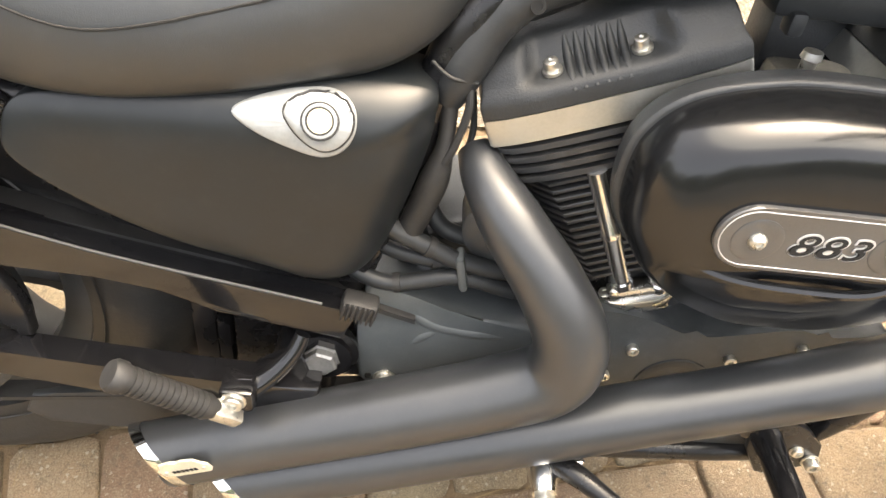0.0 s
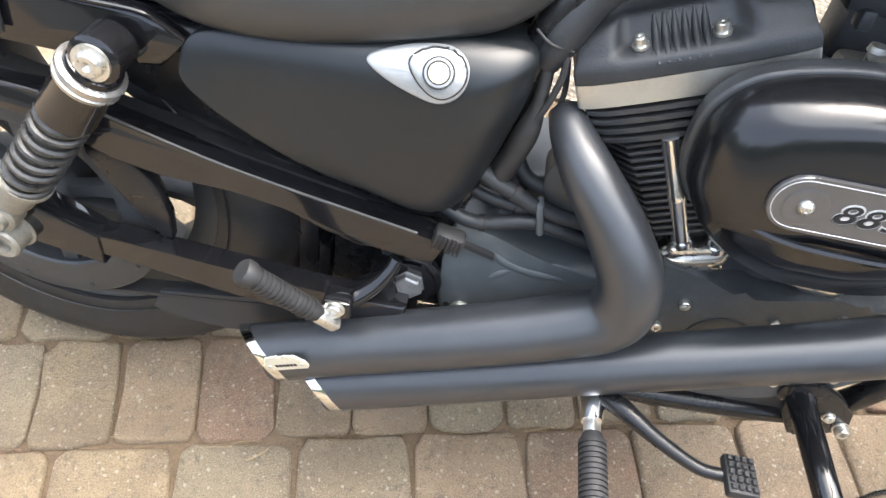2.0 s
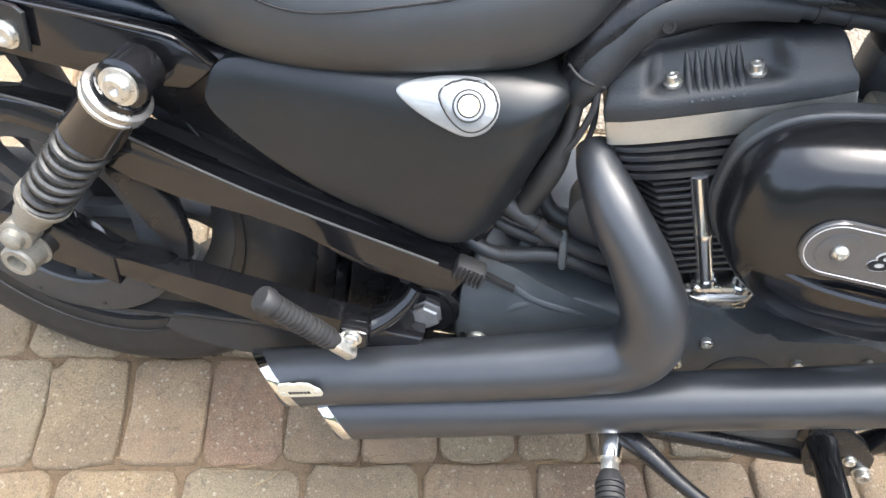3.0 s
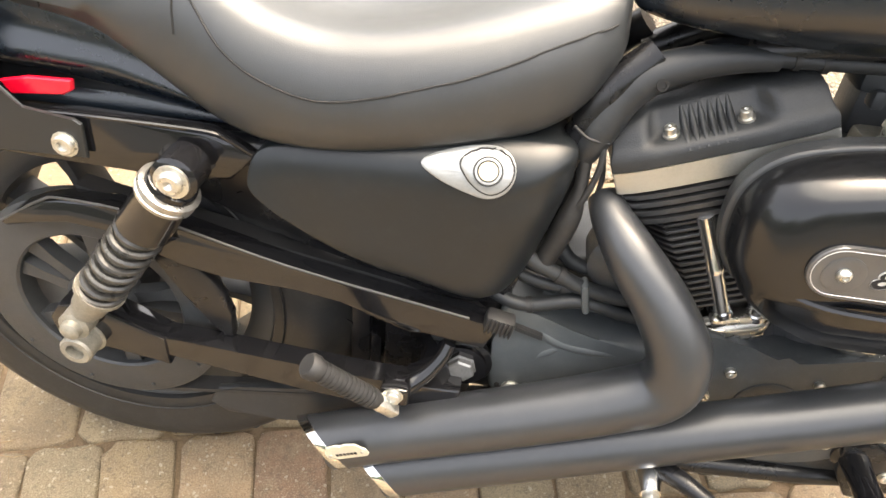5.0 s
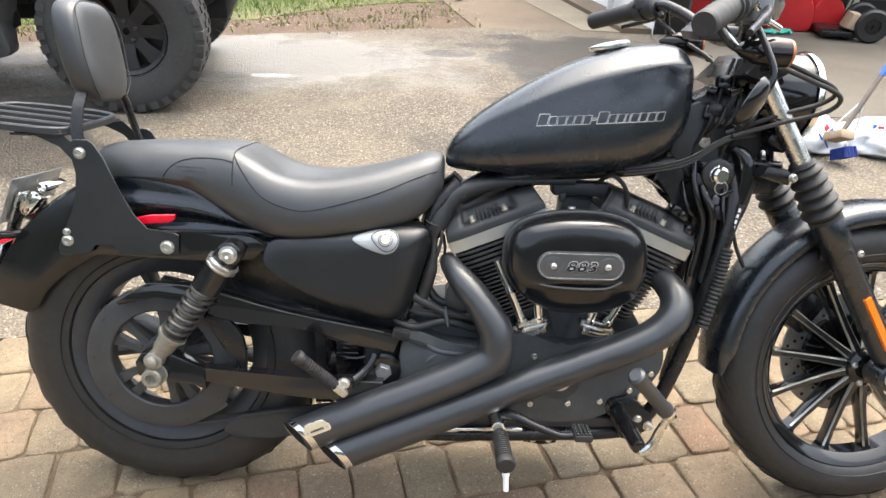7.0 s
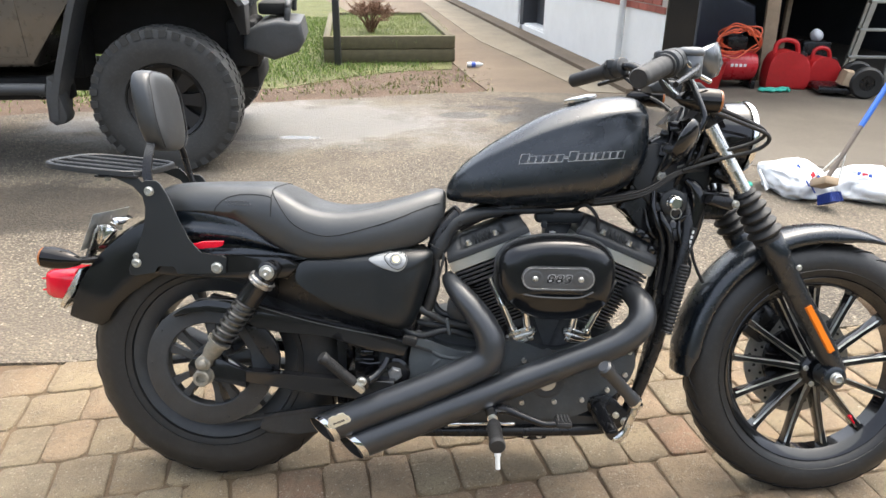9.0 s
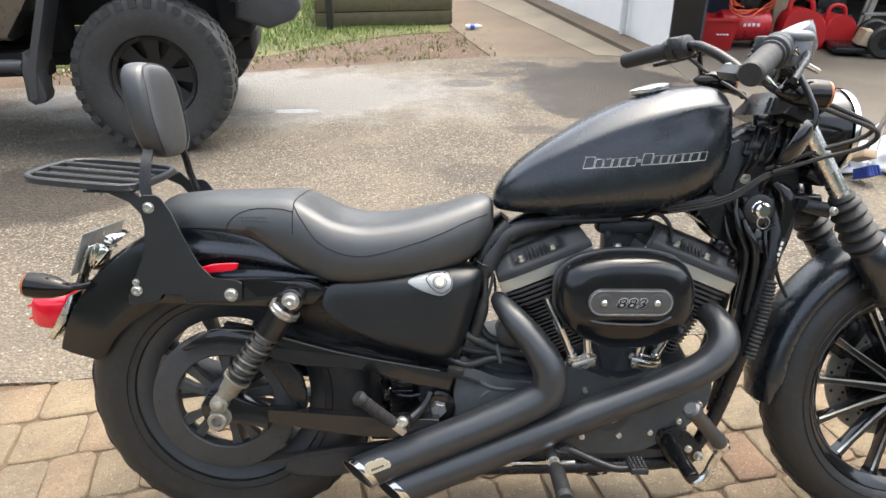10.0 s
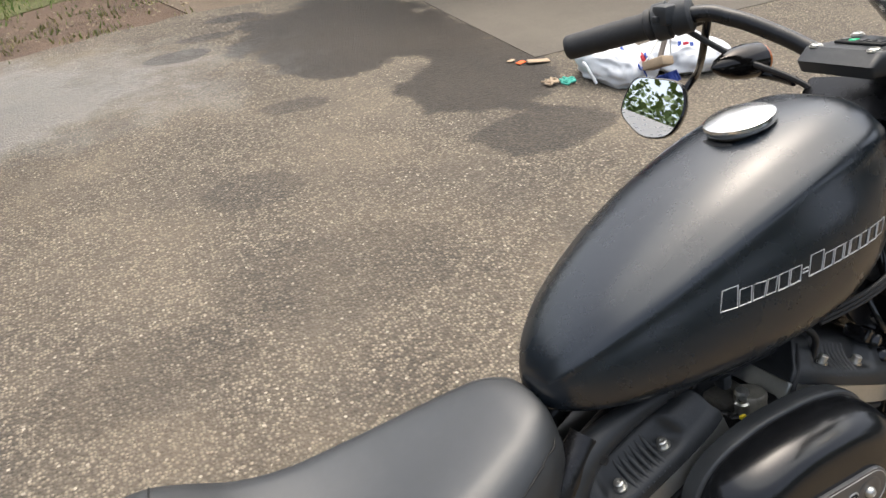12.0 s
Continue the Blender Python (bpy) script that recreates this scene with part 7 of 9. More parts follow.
# ---- foot controls and small parts ----
def peg(p, q, name, label, g=1.0):
    bm = B()
    p, q = Vector(p), Vector(q)
    d = q - p
    L = d.length
    prof = [(0, 0.011)]
    k = 0.012
    while k < L - 0.012:
        prof += [(k, 0.0165), (k + 0.004, 0.0165), (k + 0.0045, 0.0145), (k + 0.0062, 0.0145)]
        k += 0.0064
    turned(bm, p, d, [(a, r * g) for a, r in prof + [(L - 0.012, 0.019), (L - 0.004, 0.019), (L, 0.016), (L, 0)]], 22)
    g = part(name, bm, RUBBER, bike, label)
    bm = B()
    u = d.normalized()
    block(bm, p - u * 0.012, (0.016, 0.034, 0.02), 0.004, basis_matrix(u))
    part("peg_clevis", bm, STEEL, g, "bright clevis")
    return g


def basis_matrix(d):
    d, u, v = basis(d)
    return Matrix((u, d, v)).transposed().to_4x4()


pp = peg((0.377, -0.185, 0.305), (0.302, -0.215, 0.383), "passenger_peg", "ribbed rubber passenger peg folded up", 0.8)
bolt(pp, (0.392, -0.175, 0.308), (0, -1, 0), 0.01, 0.008)
bm = B()
tube(bm, [(0.392, -0.155, 0.297), (0.41, -0.146, 0.303), (0.43, -0.136, 0.318), (0.443, -0.128, 0.335), (0.45, -0.12, 0.352)], [0.014, 0.012, 0.01, 0.009, 0.008], 12, 18)
block(bm, (0.393, -0.16, 0.303), (0.035, 0.03, 0.03), 0.006)
part("peg_bracket", bm, GLOSS, pp, "gloss black peg bracket")
bm = B()
prism(bm, [(0.385, 0.272), (0.4, 0.3), (0.425, 0.312), (0.445, 0.336), (0.455, 0.3), (0.45, 0.262), (0.42, 0.258)], -0.125, -0.112, 0.004)
part("peg_gusset", bm, GLOSS, pp)
rp = peg((0.713, -0.215, 0.229), (0.718, -0.322, 0.216), "rider_peg", "ribbed rubber rider's foot peg")
bm = B()
tube(bm, [(0.71, -0.1, 0.235), (0.711, -0.16, 0.236), (0.712, -0.2, 0.231)], [0.02, 0.018, 0.013], 14, 8)
part("peg_mount", bm, CHROME, rp, "chrome peg mount")
# white colour stands in for the bright reflection of chrome
bm = B()
turned(bm, (0.7185, -0.312, 0.203), (0.05, -0.1, -1), [(0, 0.0075), (0.012, 0.0075), (0.012, 0.0055), (0.042, 0.0055), (0.044, 0)], 12)
part("peg_feeler", bm, WHITE_LABEL, rp, "pale peg feeler, chrome shine in its colour")
bm = B()
tube(bm, [(0.715, -0.16, 0.24), (0.745, -0.19, 0.252), (0.785, -0.217, 0.246), (0.83, -0.237, 0.238), (0.86, -0.242, 0.24)], [0.014, 0.012, 0.009, 0.008, 0.008], 12, 24)
bl = part("brake_pedal", bm, FRAME_BLACK, bike, "black rear brake pedal")
bm = B()
block(bm, (0.874, -0.245, 0.247), (0.036, 0.05, 0.014), 0.004)
pd = part("pedal_pad", bm, RUBBER, bl, "ribbed rubber pedal pad")
bm = B()
for i in range(4):
    for j in range(5):
        block(bm, (0.862 + i * 0.008, -0.263 + j * 0.009, 0.2555), (0.006, 0.0065, 0.004), 0.001, segs=1)
part("pad_stud", bm, RUBBER, pd)
bm = B()
turned(bm, (0.6, -0.13, 0.186), (1, 0, 0.03), [(0, 0.002), (0.004, 0.007), (0.03, 0.0075), (0.034, 0.0045), (0.14, 0.0045), (0.145, 0.006), (0.17, 0.0055), (0.175, 0)], 14)
part("brake_rod", bm, CHROME, bike, "chrome brake rod")
bm = B()
turned(bm, (0.944, -0.32, 0.41), (0.101, 0.065, -0.117), [(0, 0), (0, 0.012), (0.004, 0.017), (0.018, 0.018), (0.02, 0.0145), (0.12, 0.014), (0.125, 0.0165), (0.14, 0.0165)], 22)
hp = part("highway_peg", bm, PIPE, bike, "worn black highway peg")
bm = B()
turned(bm, Vector((0.944, -0.32, 0.41)) + Vector((0.101, 0.065, -0.117)).normalized() * 0.14, (0.101, 0.065, -0.117), [(0, 0.0165), (0.008, 0.017), (0.012, 0.014), (0.024, 0.012), (0.026, 0)], 20)
part("peg_end", bm, CHROME, hp, "bright peg end")
bm = B()
turned(bm, (0.983, -0.07, 0.231), (0.011, -0.165, -0.017), [(0, 0.026), (0.02, 0.026), (0.026, 0.0185), (0.05, 0.017), (0.16, 0.016), (0.168, 0.0135), (0.17, 0.009), (0.17, 0)], 26)
pu = part("peg_bar", bm, GLOSS, bike, "gloss black bar carrying the highway peg")
bm = B()
prism(bm, [(0.962, 0.25), (0.972, 0.2), (0.998, 0.158), (1.016, 0.154), (1.04, 0.172), (1.066, 0.188), (1.058, 0.218), (1.03, 0.246), (1.0, 0.262)], -0.1, -0.088, 0.004)
part("bar_plate", bm, FRAME_BLACK, pu, "black plate of the peg bar")
bolt(pu, (1.054, -0.1, 0.191), (0, -1, 0), 0.009, 0.012, STEEL)
bolt(pu, (1.03, -0.1, 0.208), (0, -1, 0), 0.007, 0.006, STEEL)
bm = B()
tube(bm, [(1.04, -0.25, 0.288), (1.031, -0.238, 0.255), (1.022, -0.235, 0.224), (1.004, -0.232, 0.205), (0.992, -0.228, 0.207)], [0.007, 0.009, 0.01, 0.01, 0.008], 14, 20)
part("peg_strap", bm, DULL_CHROME, pu, "dull bright strap between bar and peg")
bm = B()
prism(bm, [(0.785, 0.128), (0.79, 0.165), (0.855, 0.165), (0.86, 0.128), (0.825, 0.122)], -0.074, -0.06, 0.004)
mp = part("peg_plate", bm, FRAME_BLACK, bike, "black bracket with two bolts")
for x in (0.8, 0.835):
    bolt(mp, (x + 0.006, -0.074, 0.137), (0, -1, 0), 0.0065, 0.006)
# hoses between the oil tank and the engine
for pts, r in (([(0.517, -0.08, 0.495), (0.527, -0.085, 0.472), (0.563, -0.085, 0.453), (0.6, -0.085, 0.437), (0.65, -0.08, 0.426), (0.72, -0.06, 0.415)], 0.0092), ([(0.47, -0.08, 0.432), (0.5, -0.084, 0.41), (0.535, -0.086, 0.402), (0.597, -0.085, 0.4175), (0.655, -0.08, 0.402), (0.72, -0.06, 0.38)], 0.0088), ([(0.485, -0.06, 0.445), (0.53, -0.07, 0.432), (0.57, -0.075, 0.428), (0.62, -0.07, 0.42), (0.7, -0.06, 0.4)], 0.008), ([(0.55, -0.05, 0.5), (0.575, -0.06, 0.46), (0.61, -0.06, 0.448), (0.64, -0.055, 0.445), (0.7, -0.05, 0.45)], 0.009)):
    h = pipe_part("oil_hose", pts, r, PLASTIC, n=30, label="black rubber oil hose")
    bm = B()
    a, b = Vector(pts[2]), Vector(pts[3])
    turned(bm, a, b - a, [(0, r + 0.0015), (0.007, r + 0.0015)], 16)
    part("hose_clip", bm, RUBBER, h)
bm = B()
block(bm, (0.6, -0.086, 0.428), (0.009, 0.024, 0.042), 0.004, pose(0, 0, 0, 0, -12, 0))
part("hose_clamp", bm, DUSTY, bike, "grey clamp joining two hoses")
bm = B()
turned(bm, (0.635, -0.03, 0.47), (0, -1, 0), [(0, 0.04), (0.045, 0.04), (0.05, 0.032), (0.052, 0.014), (0.06, 0.013), (0.06, 0)], 26)
part("starter_motor", bm, CAST, bike, "black cylindrical casting")
# bits in the vee: plugs and leads
for x0, z0, s in ((0.9, 0.71, 1),):
    pipe_part("plug_lead", [(x0, -0.03, z0), (x0 + 0.03 * s, -0.07, z0 + 0.03), (x0 + 0.06 * s, -0.075, z0 + 0.005), (x0 + 0.07 * s, -0.06, z0 - 0.04)], 0.0045, RUBBER, n=18, label="black spark plug lead")
bm = B()
block(bm, (0.875, -0.02, 0.705), (0.12, 0.05, 0.03), 0.008)
block(bm, (0.836, -0.042, 0.688), (0.014, 0.02, 0.02), 0.004)
part("ignition_coil", bm, PLASTIC, bike, "black coil and connectors between the cylinders")
bm = B()
turned(bm, (0.879, -0.045, 0.585), (0, 0, 1), [(0, 0.025), (0.04, 0.025), (0.045, 0.0215), (0.066, 0.021), (0.07, 0.018), (0.073, 0.0)], 28)
block(bm, (0.879, -0.01, 0.615), (0.06, 0.05, 0.05), 0.01)
carb = part("carburettor", bm, CAST_ALLOY, bike, "dull grey carburettor between the cylinders")
bm = B()
turned(bm, (0.857, -0.052, 0.63), (0, 0, 1), [(0, 0.009), (0.02, 0.009), (0.022, 0.0065), (0.032, 0.0065), (0.034, 0.009), (0.04, 0.008), (0.042, 0.0)], 16)
part("carburettor_union", bm, STEEL, carb, "bright threaded union")
bm = B()
turned(bm, (0.93, -0.035, 0.668), (0, -0.2, 1), [(0, 0.006), (0.006, 0.012), (0.015, 0.0135), (0.022, 0.011), (0.026, 0.0)], 18)
part("choke_knob", bm, RUBBER, carb, "round black knob")
bm = B()
block(bm, (0.838, -0.05, 0.626), (0.036, 0.03, 0.03), 0.006, pose(0, 0, 0, 0, 20, 0))
part("throttle_bracket", bm, FRAME_BLACK, carb)
bm = B()
block(bm, (0.9, -0.055, 0.625), (0.014, 0.03, 0.05), 0.004, pose(0, 0, 0, 0, -14, 0))
part("throttle_wheel", bm, FRAME_BLACK, carb)
pipe_part("throttle_cable", [(0.945, -0.06, 0.705), (0.93, -0.075, 0.69), (0.914, -0.082, 0.665), (0.9, -0.082, 0.63), (0.895, -0.08, 0.61)], 0.0035, RUBBER, carb, 18, 8)
bm = B()
block(bm, (0.885, 0.04, 0.645), (0.085, 0.06, 0.085), 0.015)
part("intake_manifold", bm, CAST, carb, "black intake manifold")
for z in (0.644,):
    bm = B()
    block(bm, (0.842, -0.067, z), (0.009, 0.004, 0.0045), 0.001)
    part("yellow_tag", bm, surface("yellow_tag", (0.75, 0.6, 0.03), 0.5, var=0.1) if "yellow_tag" not in bpy.data.materials else bpy.data.materials["yellow_tag"], bike)
pipe_part("brake_hose", [(1.215, -0.02, 0.711), (1.21, -0.02, 0.673), (1.218, -0.02, 0.623), (1.232, -0.02, 0.58), (1.253, -0.02, 0.54)], 0.0042, RUBBER, n=24, label="black rubber brake hose behind the front fender")


# ---- the off-road car beyond the drive ----
def jeep():
    PAINT = surface("dark_brown_car_paint", (0.1, 0.088, 0.074), 0.3, 0.3, var=0.1, coat=0.5, dust=0.1)
    TRIM = surface("grained_black_trim", (0.048, 0.051, 0.054), 0.5, var=0.15, fine=400, bump=0.0004, dust=0.08)
    MUD_TYRE = surface("dusty_mud_tyre", (0.031, 0.032, 0.032), 0.6, var=0.25, scale=8, fine=200, bump=0.0006, dust=0.12)
    RIM = surface("matt_black_rim", (0.012, 0.012, 0.013), 0.5, var=0.15)
    car = thing("off_road_car", "dark boxy off-road car with big mud tyres and steel bumper", "car", m=pose(-1.19, 2.79, 0, 0, 0, 9.5))
    # origin: below the near front wheel's outer face; y runs across to the far side
    def wheel(x, y, out):
        c = Vector((x, y, 0.44))
        rim_prof = [(-0.11, 0.235), (-0.115, 0.225), (-0.1, 0.205), (0.1, 0.205), (0.115, 0.225), (0.11, 0.235), (0.08, 0.215), (-0.08, 0.215)]
        bm = ring_of(c, rim_prof, 48)
        ring_of(c, [(-0.03 * out - 0.01, 0.02), (-0.03 * out - 0.01, 0.075), (0.05, 0.085), (0.05, 0.02)], 32, bm=bm)
        w = part("wheel", bm, RIM, car, "black off-road wheel")
        for k in range(8):
            a = 2 * math.pi * k / 8
            d, t = Vector((math.cos(a), 0, math.sin(a))), Vector((-math.sin(a), 0, math.cos(a)))
            bm = B()
            loft(bm, [[c + d * r + t * hw * sx + Vector((0, yy + 0.02 * sy, 0)) for sx, sy in ((-1, -1), (1, -1), (1, 1), (-1, 1))] for r, hw, yy in ((0.07, 0.036, -0.02), (0.13, 0.034, -0.035), (0.215, 0.05, -0.05))])
            bolt(w, c + d * 0.217 + t * 0.055 + Vector((0, -0.115 * out, 0)), (0, -out, 0), 0.006, 0.005, TRIM, "bead_bolt", False)
            part("spoke", bm, RIM, w)
        # dark disc added behind the spokes to close the pale slots
        bm = B()
        turned(bm, c + Vector((0, 0.005 * out, 0)), (0, out, 0), [(0, 0.1), (0.002, 0.2), (0.05, 0.2), (0.07, 0.1)], 32)
        part("wheel_backing", bm, RIM, w)
        R, wd, bead = 0.44, 0.31, 0.228
        prof = [(-wd * 0.32, bead), (-wd * 0.44, bead + 0.01), (-wd * 0.5, 0.3), (-wd * 0.5, 0.36), (-wd * 0.47, 0.41), (-wd * 0.43, R - 0.012), (-wd * 0.2, R - 0.008), (wd * 0.2, R - 0.008), (wd * 0.43, R - 0.012), (wd * 0.47, 0.41), (wd * 0.5, 0.36), (wd * 0.5, 0.3), (wd * 0.44, bead + 0.01), (wd * 0.32, bead)]
        t = part("tyre", ring_of(c, prof, 80), MUD_TYRE, w, "chunky mud-terrain tyre")
        bm = B()
        for k in range(34):
            a = 2 * math.pi * k / 34
            for y0, y1, da in ((-0.5, -0.22, 0.0), (-0.2, 0.0, 0.09), (0.0, 0.2, 0.0), (0.22, 0.5, 0.09)):
                long = 0.42 if (k % 2 and abs(y0 + y1) > 0.5) else 0.36
                ring = []
                for aa, yy in ((a + da - 0.055, y0), (a + da + 0.05, y0), (a + da + 0.06, y1), (a + da - 0.045, y1)):
                    ring.append((aa, yy * wd))
                side = abs(y0 + y1) > 0.5
                lo = [c + Vector(((0.425 if abs(yy) < 0.45 * wd else 0.385) * math.cos(aa), yy * (1.015 if side else 1), (0.425 if abs(yy) < 0.45 * wd else 0.385) * math.sin(aa))) for aa, yy in ring]
                hi = [c + Vector((R * (1.0 if abs(yy) < 0.45 * wd else 0.972) * math.cos(aa * 1), yy * 1.01, R * (1.0 if abs(yy) < 0.45 * wd else 0.972) * math.sin(aa))) for aa, yy in ring]
                loft(bm, [lo, hi])
        part("tread_block", bm, MUD_TYRE, t)
        for k in range(5):
            a = 2 * math.pi * k / 5 + 0.3
            bolt(w, c + Vector((0.055 * math.cos(a), -0.04 * out, 0.055 * math.sin(a))), (0, -out, 0), 0.011, 0.02, TRIM, "wheel_nut", False)
    for x in (0.0, -2.95):
        wheel(x, 0.0, 1)
        wheel(x, 1.42, -1)
    # body shell: side profile extruded across
    bm = B()
    prism(bm, [(0.46, 0.98), (0.44, 1.28), (-0.62, 1.36), (-0.85, 1.4), (-1.35, 1.9), (-3.5, 1.92), (-3.55, 0.75), (-3.3, 0.64), (-0.74, 0.64), (-0.6, 0.92), (-0.42, 1.16), (0.3, 1.16), (0.4, 1.08)], 0.0, 1.55, 0.03, 3)
    part("body", bm, PAINT, car, "dark painted body")
    # near-black solids paint the shade of wheel arch and engine bay
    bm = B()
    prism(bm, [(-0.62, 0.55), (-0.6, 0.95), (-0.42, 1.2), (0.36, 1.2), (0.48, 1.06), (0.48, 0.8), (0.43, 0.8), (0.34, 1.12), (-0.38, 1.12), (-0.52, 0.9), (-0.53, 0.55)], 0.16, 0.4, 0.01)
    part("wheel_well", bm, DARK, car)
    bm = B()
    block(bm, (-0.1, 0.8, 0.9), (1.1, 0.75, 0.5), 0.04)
    part("engine_bay_shade", bm, DARK, car)
    # flat flare and mud flap behind the near wheel
    bm = B()
    path = catmull([(0.5, 1.0), (0.42, 1.1), (0.3, 1.19), (-0.3, 1.2), (-0.42, 1.05), (-0.52, 0.8), (-0.62, 0.52), (-0.655, 0.34)], 40)
    loft(bm, [[Vector((x, y, z)) + Vector((dx * 0.02, 0, 0)) for dx, y in ((-1, -0.13), (1, -0.13), (1, 0.12), (-1, 0.12))] for x, z in path])
    part("wheel_flare", bm, TRIM, car, "grained black wide wheel flare")
    bm = B()
    prism(bm, [(-0.62, 0.56), (-0.585, 0.36), (-0.6, 0.325), (-0.66, 0.31), (-0.695, 0.34), (-0.68, 0.5), (-0.66, 0.6)], -0.12, 0.02, 0.01)
    part("mud_flap", bm, TRIM, car, "short black mud guard")
    bm = B()
    tube(bm, [(-0.72, -0.04, 0.5), (-0.85, -0.05, 0.52), (-2.3, -0.05, 0.52), (-2.42, -0.02, 0.5)], 0.035, 16, 30)
    part("side_step", bm, TRIM, car, "round black side step")
    # underbody in near black, its shade put into the colour
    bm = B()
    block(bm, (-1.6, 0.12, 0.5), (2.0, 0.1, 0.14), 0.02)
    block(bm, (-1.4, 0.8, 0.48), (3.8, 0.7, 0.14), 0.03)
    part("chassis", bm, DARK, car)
    bm = B()
    tube(bm, [(0, 0.15, 0.44), (0, 1.45, 0.44)], 0.045, 14)
    tube(bm, [(0.12, 0.2, 0.5), (0.12, 1.4, 0.46)], 0.02, 10)
    part("front_axle", bm, TRIM, car)
    bm = B()
    prism(bm, [(0.43, 0.69), (0.44, 0.8), (0.53, 0.85), (0.66, 0.875), (0.81, 0.86), (0.83, 0.74), (0.78, 0.67), (0.62, 0.62)], 0.3, 0.95, 0.03, 4)
    part("bumper", bm, TRIM, car, "stubby black steel front bumper")
    for k in range(7):
        bm = B()
        block(bm, (0.47, 0.5 + k * 0.09, 1.06), (0.03, 0.05, 0.22), 0.008)
        part("grille_bar", bm, TRIM, car)
    bm = B()
    block(bm, (0.62, 0.78, 0.93), (0.2, 0.5, 0.08), 0.02)
    part("winch", bm, DARK, car, "black winch on the bumper")
    bm = B()
    tube(bm, [(0.72, 0.36, 0.87), (0.73, 0.37, 0.94), (0.73, 0.45, 0.975), (0.73, 1.1, 0.98), (0.72, 1.2, 0.87)], 0.02, 12, 26)
    part("bull_bar", bm, TRIM, car, "black hoop on the bumper")
    # near black again: shade behind the bumper is in the colour
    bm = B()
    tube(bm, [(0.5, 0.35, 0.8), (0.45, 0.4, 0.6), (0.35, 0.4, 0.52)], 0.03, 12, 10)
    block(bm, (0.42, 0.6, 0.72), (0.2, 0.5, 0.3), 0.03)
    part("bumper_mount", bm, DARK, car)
    bm = B()
    prism(bm, [(-0.78, 0.7), (-0.8, 1.34), (-1.75, 1.36), (-1.78, 0.7)], -0.006, 0.01, 0.003)
    part("door", bm, PAINT, car)
    bm = B()
    prism(bm, [(-0.95, 1.42), (-1.35, 1.85), (-1.75, 1.85), (-1.76, 1.42)], -0.004, 0.01, 0.002)
    part("side_window", bm, bpy.data.materials["dark_pane"], car)


jeep()


# ---- things by the garage ----
def bag(name, x, y, turn, sx, sy, h, seed):
    rng = random.Random(seed)
    th = thing(name, "white plastic shopping bag with blue and red print", "plastic bag", "shopping bags", m=pose(x, y, 0.0, 0, 0, turn))
    bm = B()
    bmesh.ops.create_icosphere(bm, subdivisions=5, radius=1.0)
    for v in bm.verts:
        p = v.co.copy()
        box = Vector([math.copysign(abs(q) ** 0.72, q) for q in p])
        fold = abs(noise.noise(p * 2.2 + Vector((0, seed, 2.0)))) + 0.3 * abs(noise.noise(p * 4.6 + Vector((seed, 0, 7.0)))) + 0.08 * abs(noise.noise(p * 11.0 + Vector((3.0, seed, 0))))
        k = 1.0 + 0.16 * noise.noise(p * 1.5 + Vector((seed, 0, 0))) - 0.17 * fold
        slump = 1.0 - 0.3 * max(0.0, p.x * 0.6 + noise.noise(p * 1.1 + Vector((seed, 5, 0))))
        z = max(0.0, box.z * k * 0.52 + 0.4)
        v.co = Vector((box.x * k * sx * (1.12 - 0.25 * max(0, p.z)), box.y * k * sy * (1.1 - 0.35 * max(0, p.z)), z * h * slump))
    b = part("bag_body", bm, BAG, th, sharp=180)
    bm = B()
    tube(bm, [(-sx * 0.95, 0, 0.02), (-sx * 1.2, 0.04, 0.1), (-sx * 1.35, 0.02, 0.12), (-sx * 1.25, -0.05, 0.03)], 0.008, 8, 20)
    part("bag_handle", bm, BAG, th)
    return th


BAG = surface("white_plastic_film", (0.62, 0.64, 0.66), 0.35, var=0.08, spec=0.5)
BLUE_INK = surface("blue_print", (0.04, 0.1, 0.45), 0.4, var=0.1)
RED_INK = surface("red_print", (0.6, 0.03, 0.05), 0.4, var=0.1)
bag1 = bag("plastic_bag", 2.62, 2.52, 12, 0.165, 0.2, 0.2, 3)
bag2 = bag("plastic_bag", 3.02, 2.45, -15, 0.2, 0.18, 0.19, 8)


def on_bag(th, spots):
    """Print that clings to a bag: small bars thrown onto its skin along y."""
    from_mesh = [c for c in th.children if c.name.startswith("bag_body")][0].data
    vs = [v.co for v in from_mesh.vertices if v.normal.y < 0.2]
    for mt, quads in spots:
        for cx, cz, w, h, rot in quads:
            bm = B()
            near = min(vs, key=lambda q: (q.x - cx) ** 2 + (q.z - cz) ** 2)
            block(bm, (cx, near.y - 0.004, cz), (w, 0.008, h), 0.002, pose(0, 0, 0, -25, rot, 0), segs=1)
            part("print", bm, mt, th)


on_bag(bag1, ((BLUE_INK, [(-0.04, 0.165, 0.04, 0.028, 50), (0.035, 0.115, 0.11, 0.022, 52), (-0.055, 0.1, 0.08, 0.008, 52), (-0.035, 0.085, 0.08, 0.007, 52)]), (RED_INK, [(0.0, 0.12, 0.12, 0.03, 52)])))
on_bag(bag2, ((RED_INK, [(-0.06, 0.15, 0.03, 0.03, 0), (0.12, 0.1, 0.03, 0.014, 10)]), (BLUE_INK, [(-0.085, 0.15, 0.018, 0.03, 0), (-0.035, 0.15, 0.018, 0.03, 0), (0.15, 0.095, 0.02, 0.014, 10)])))


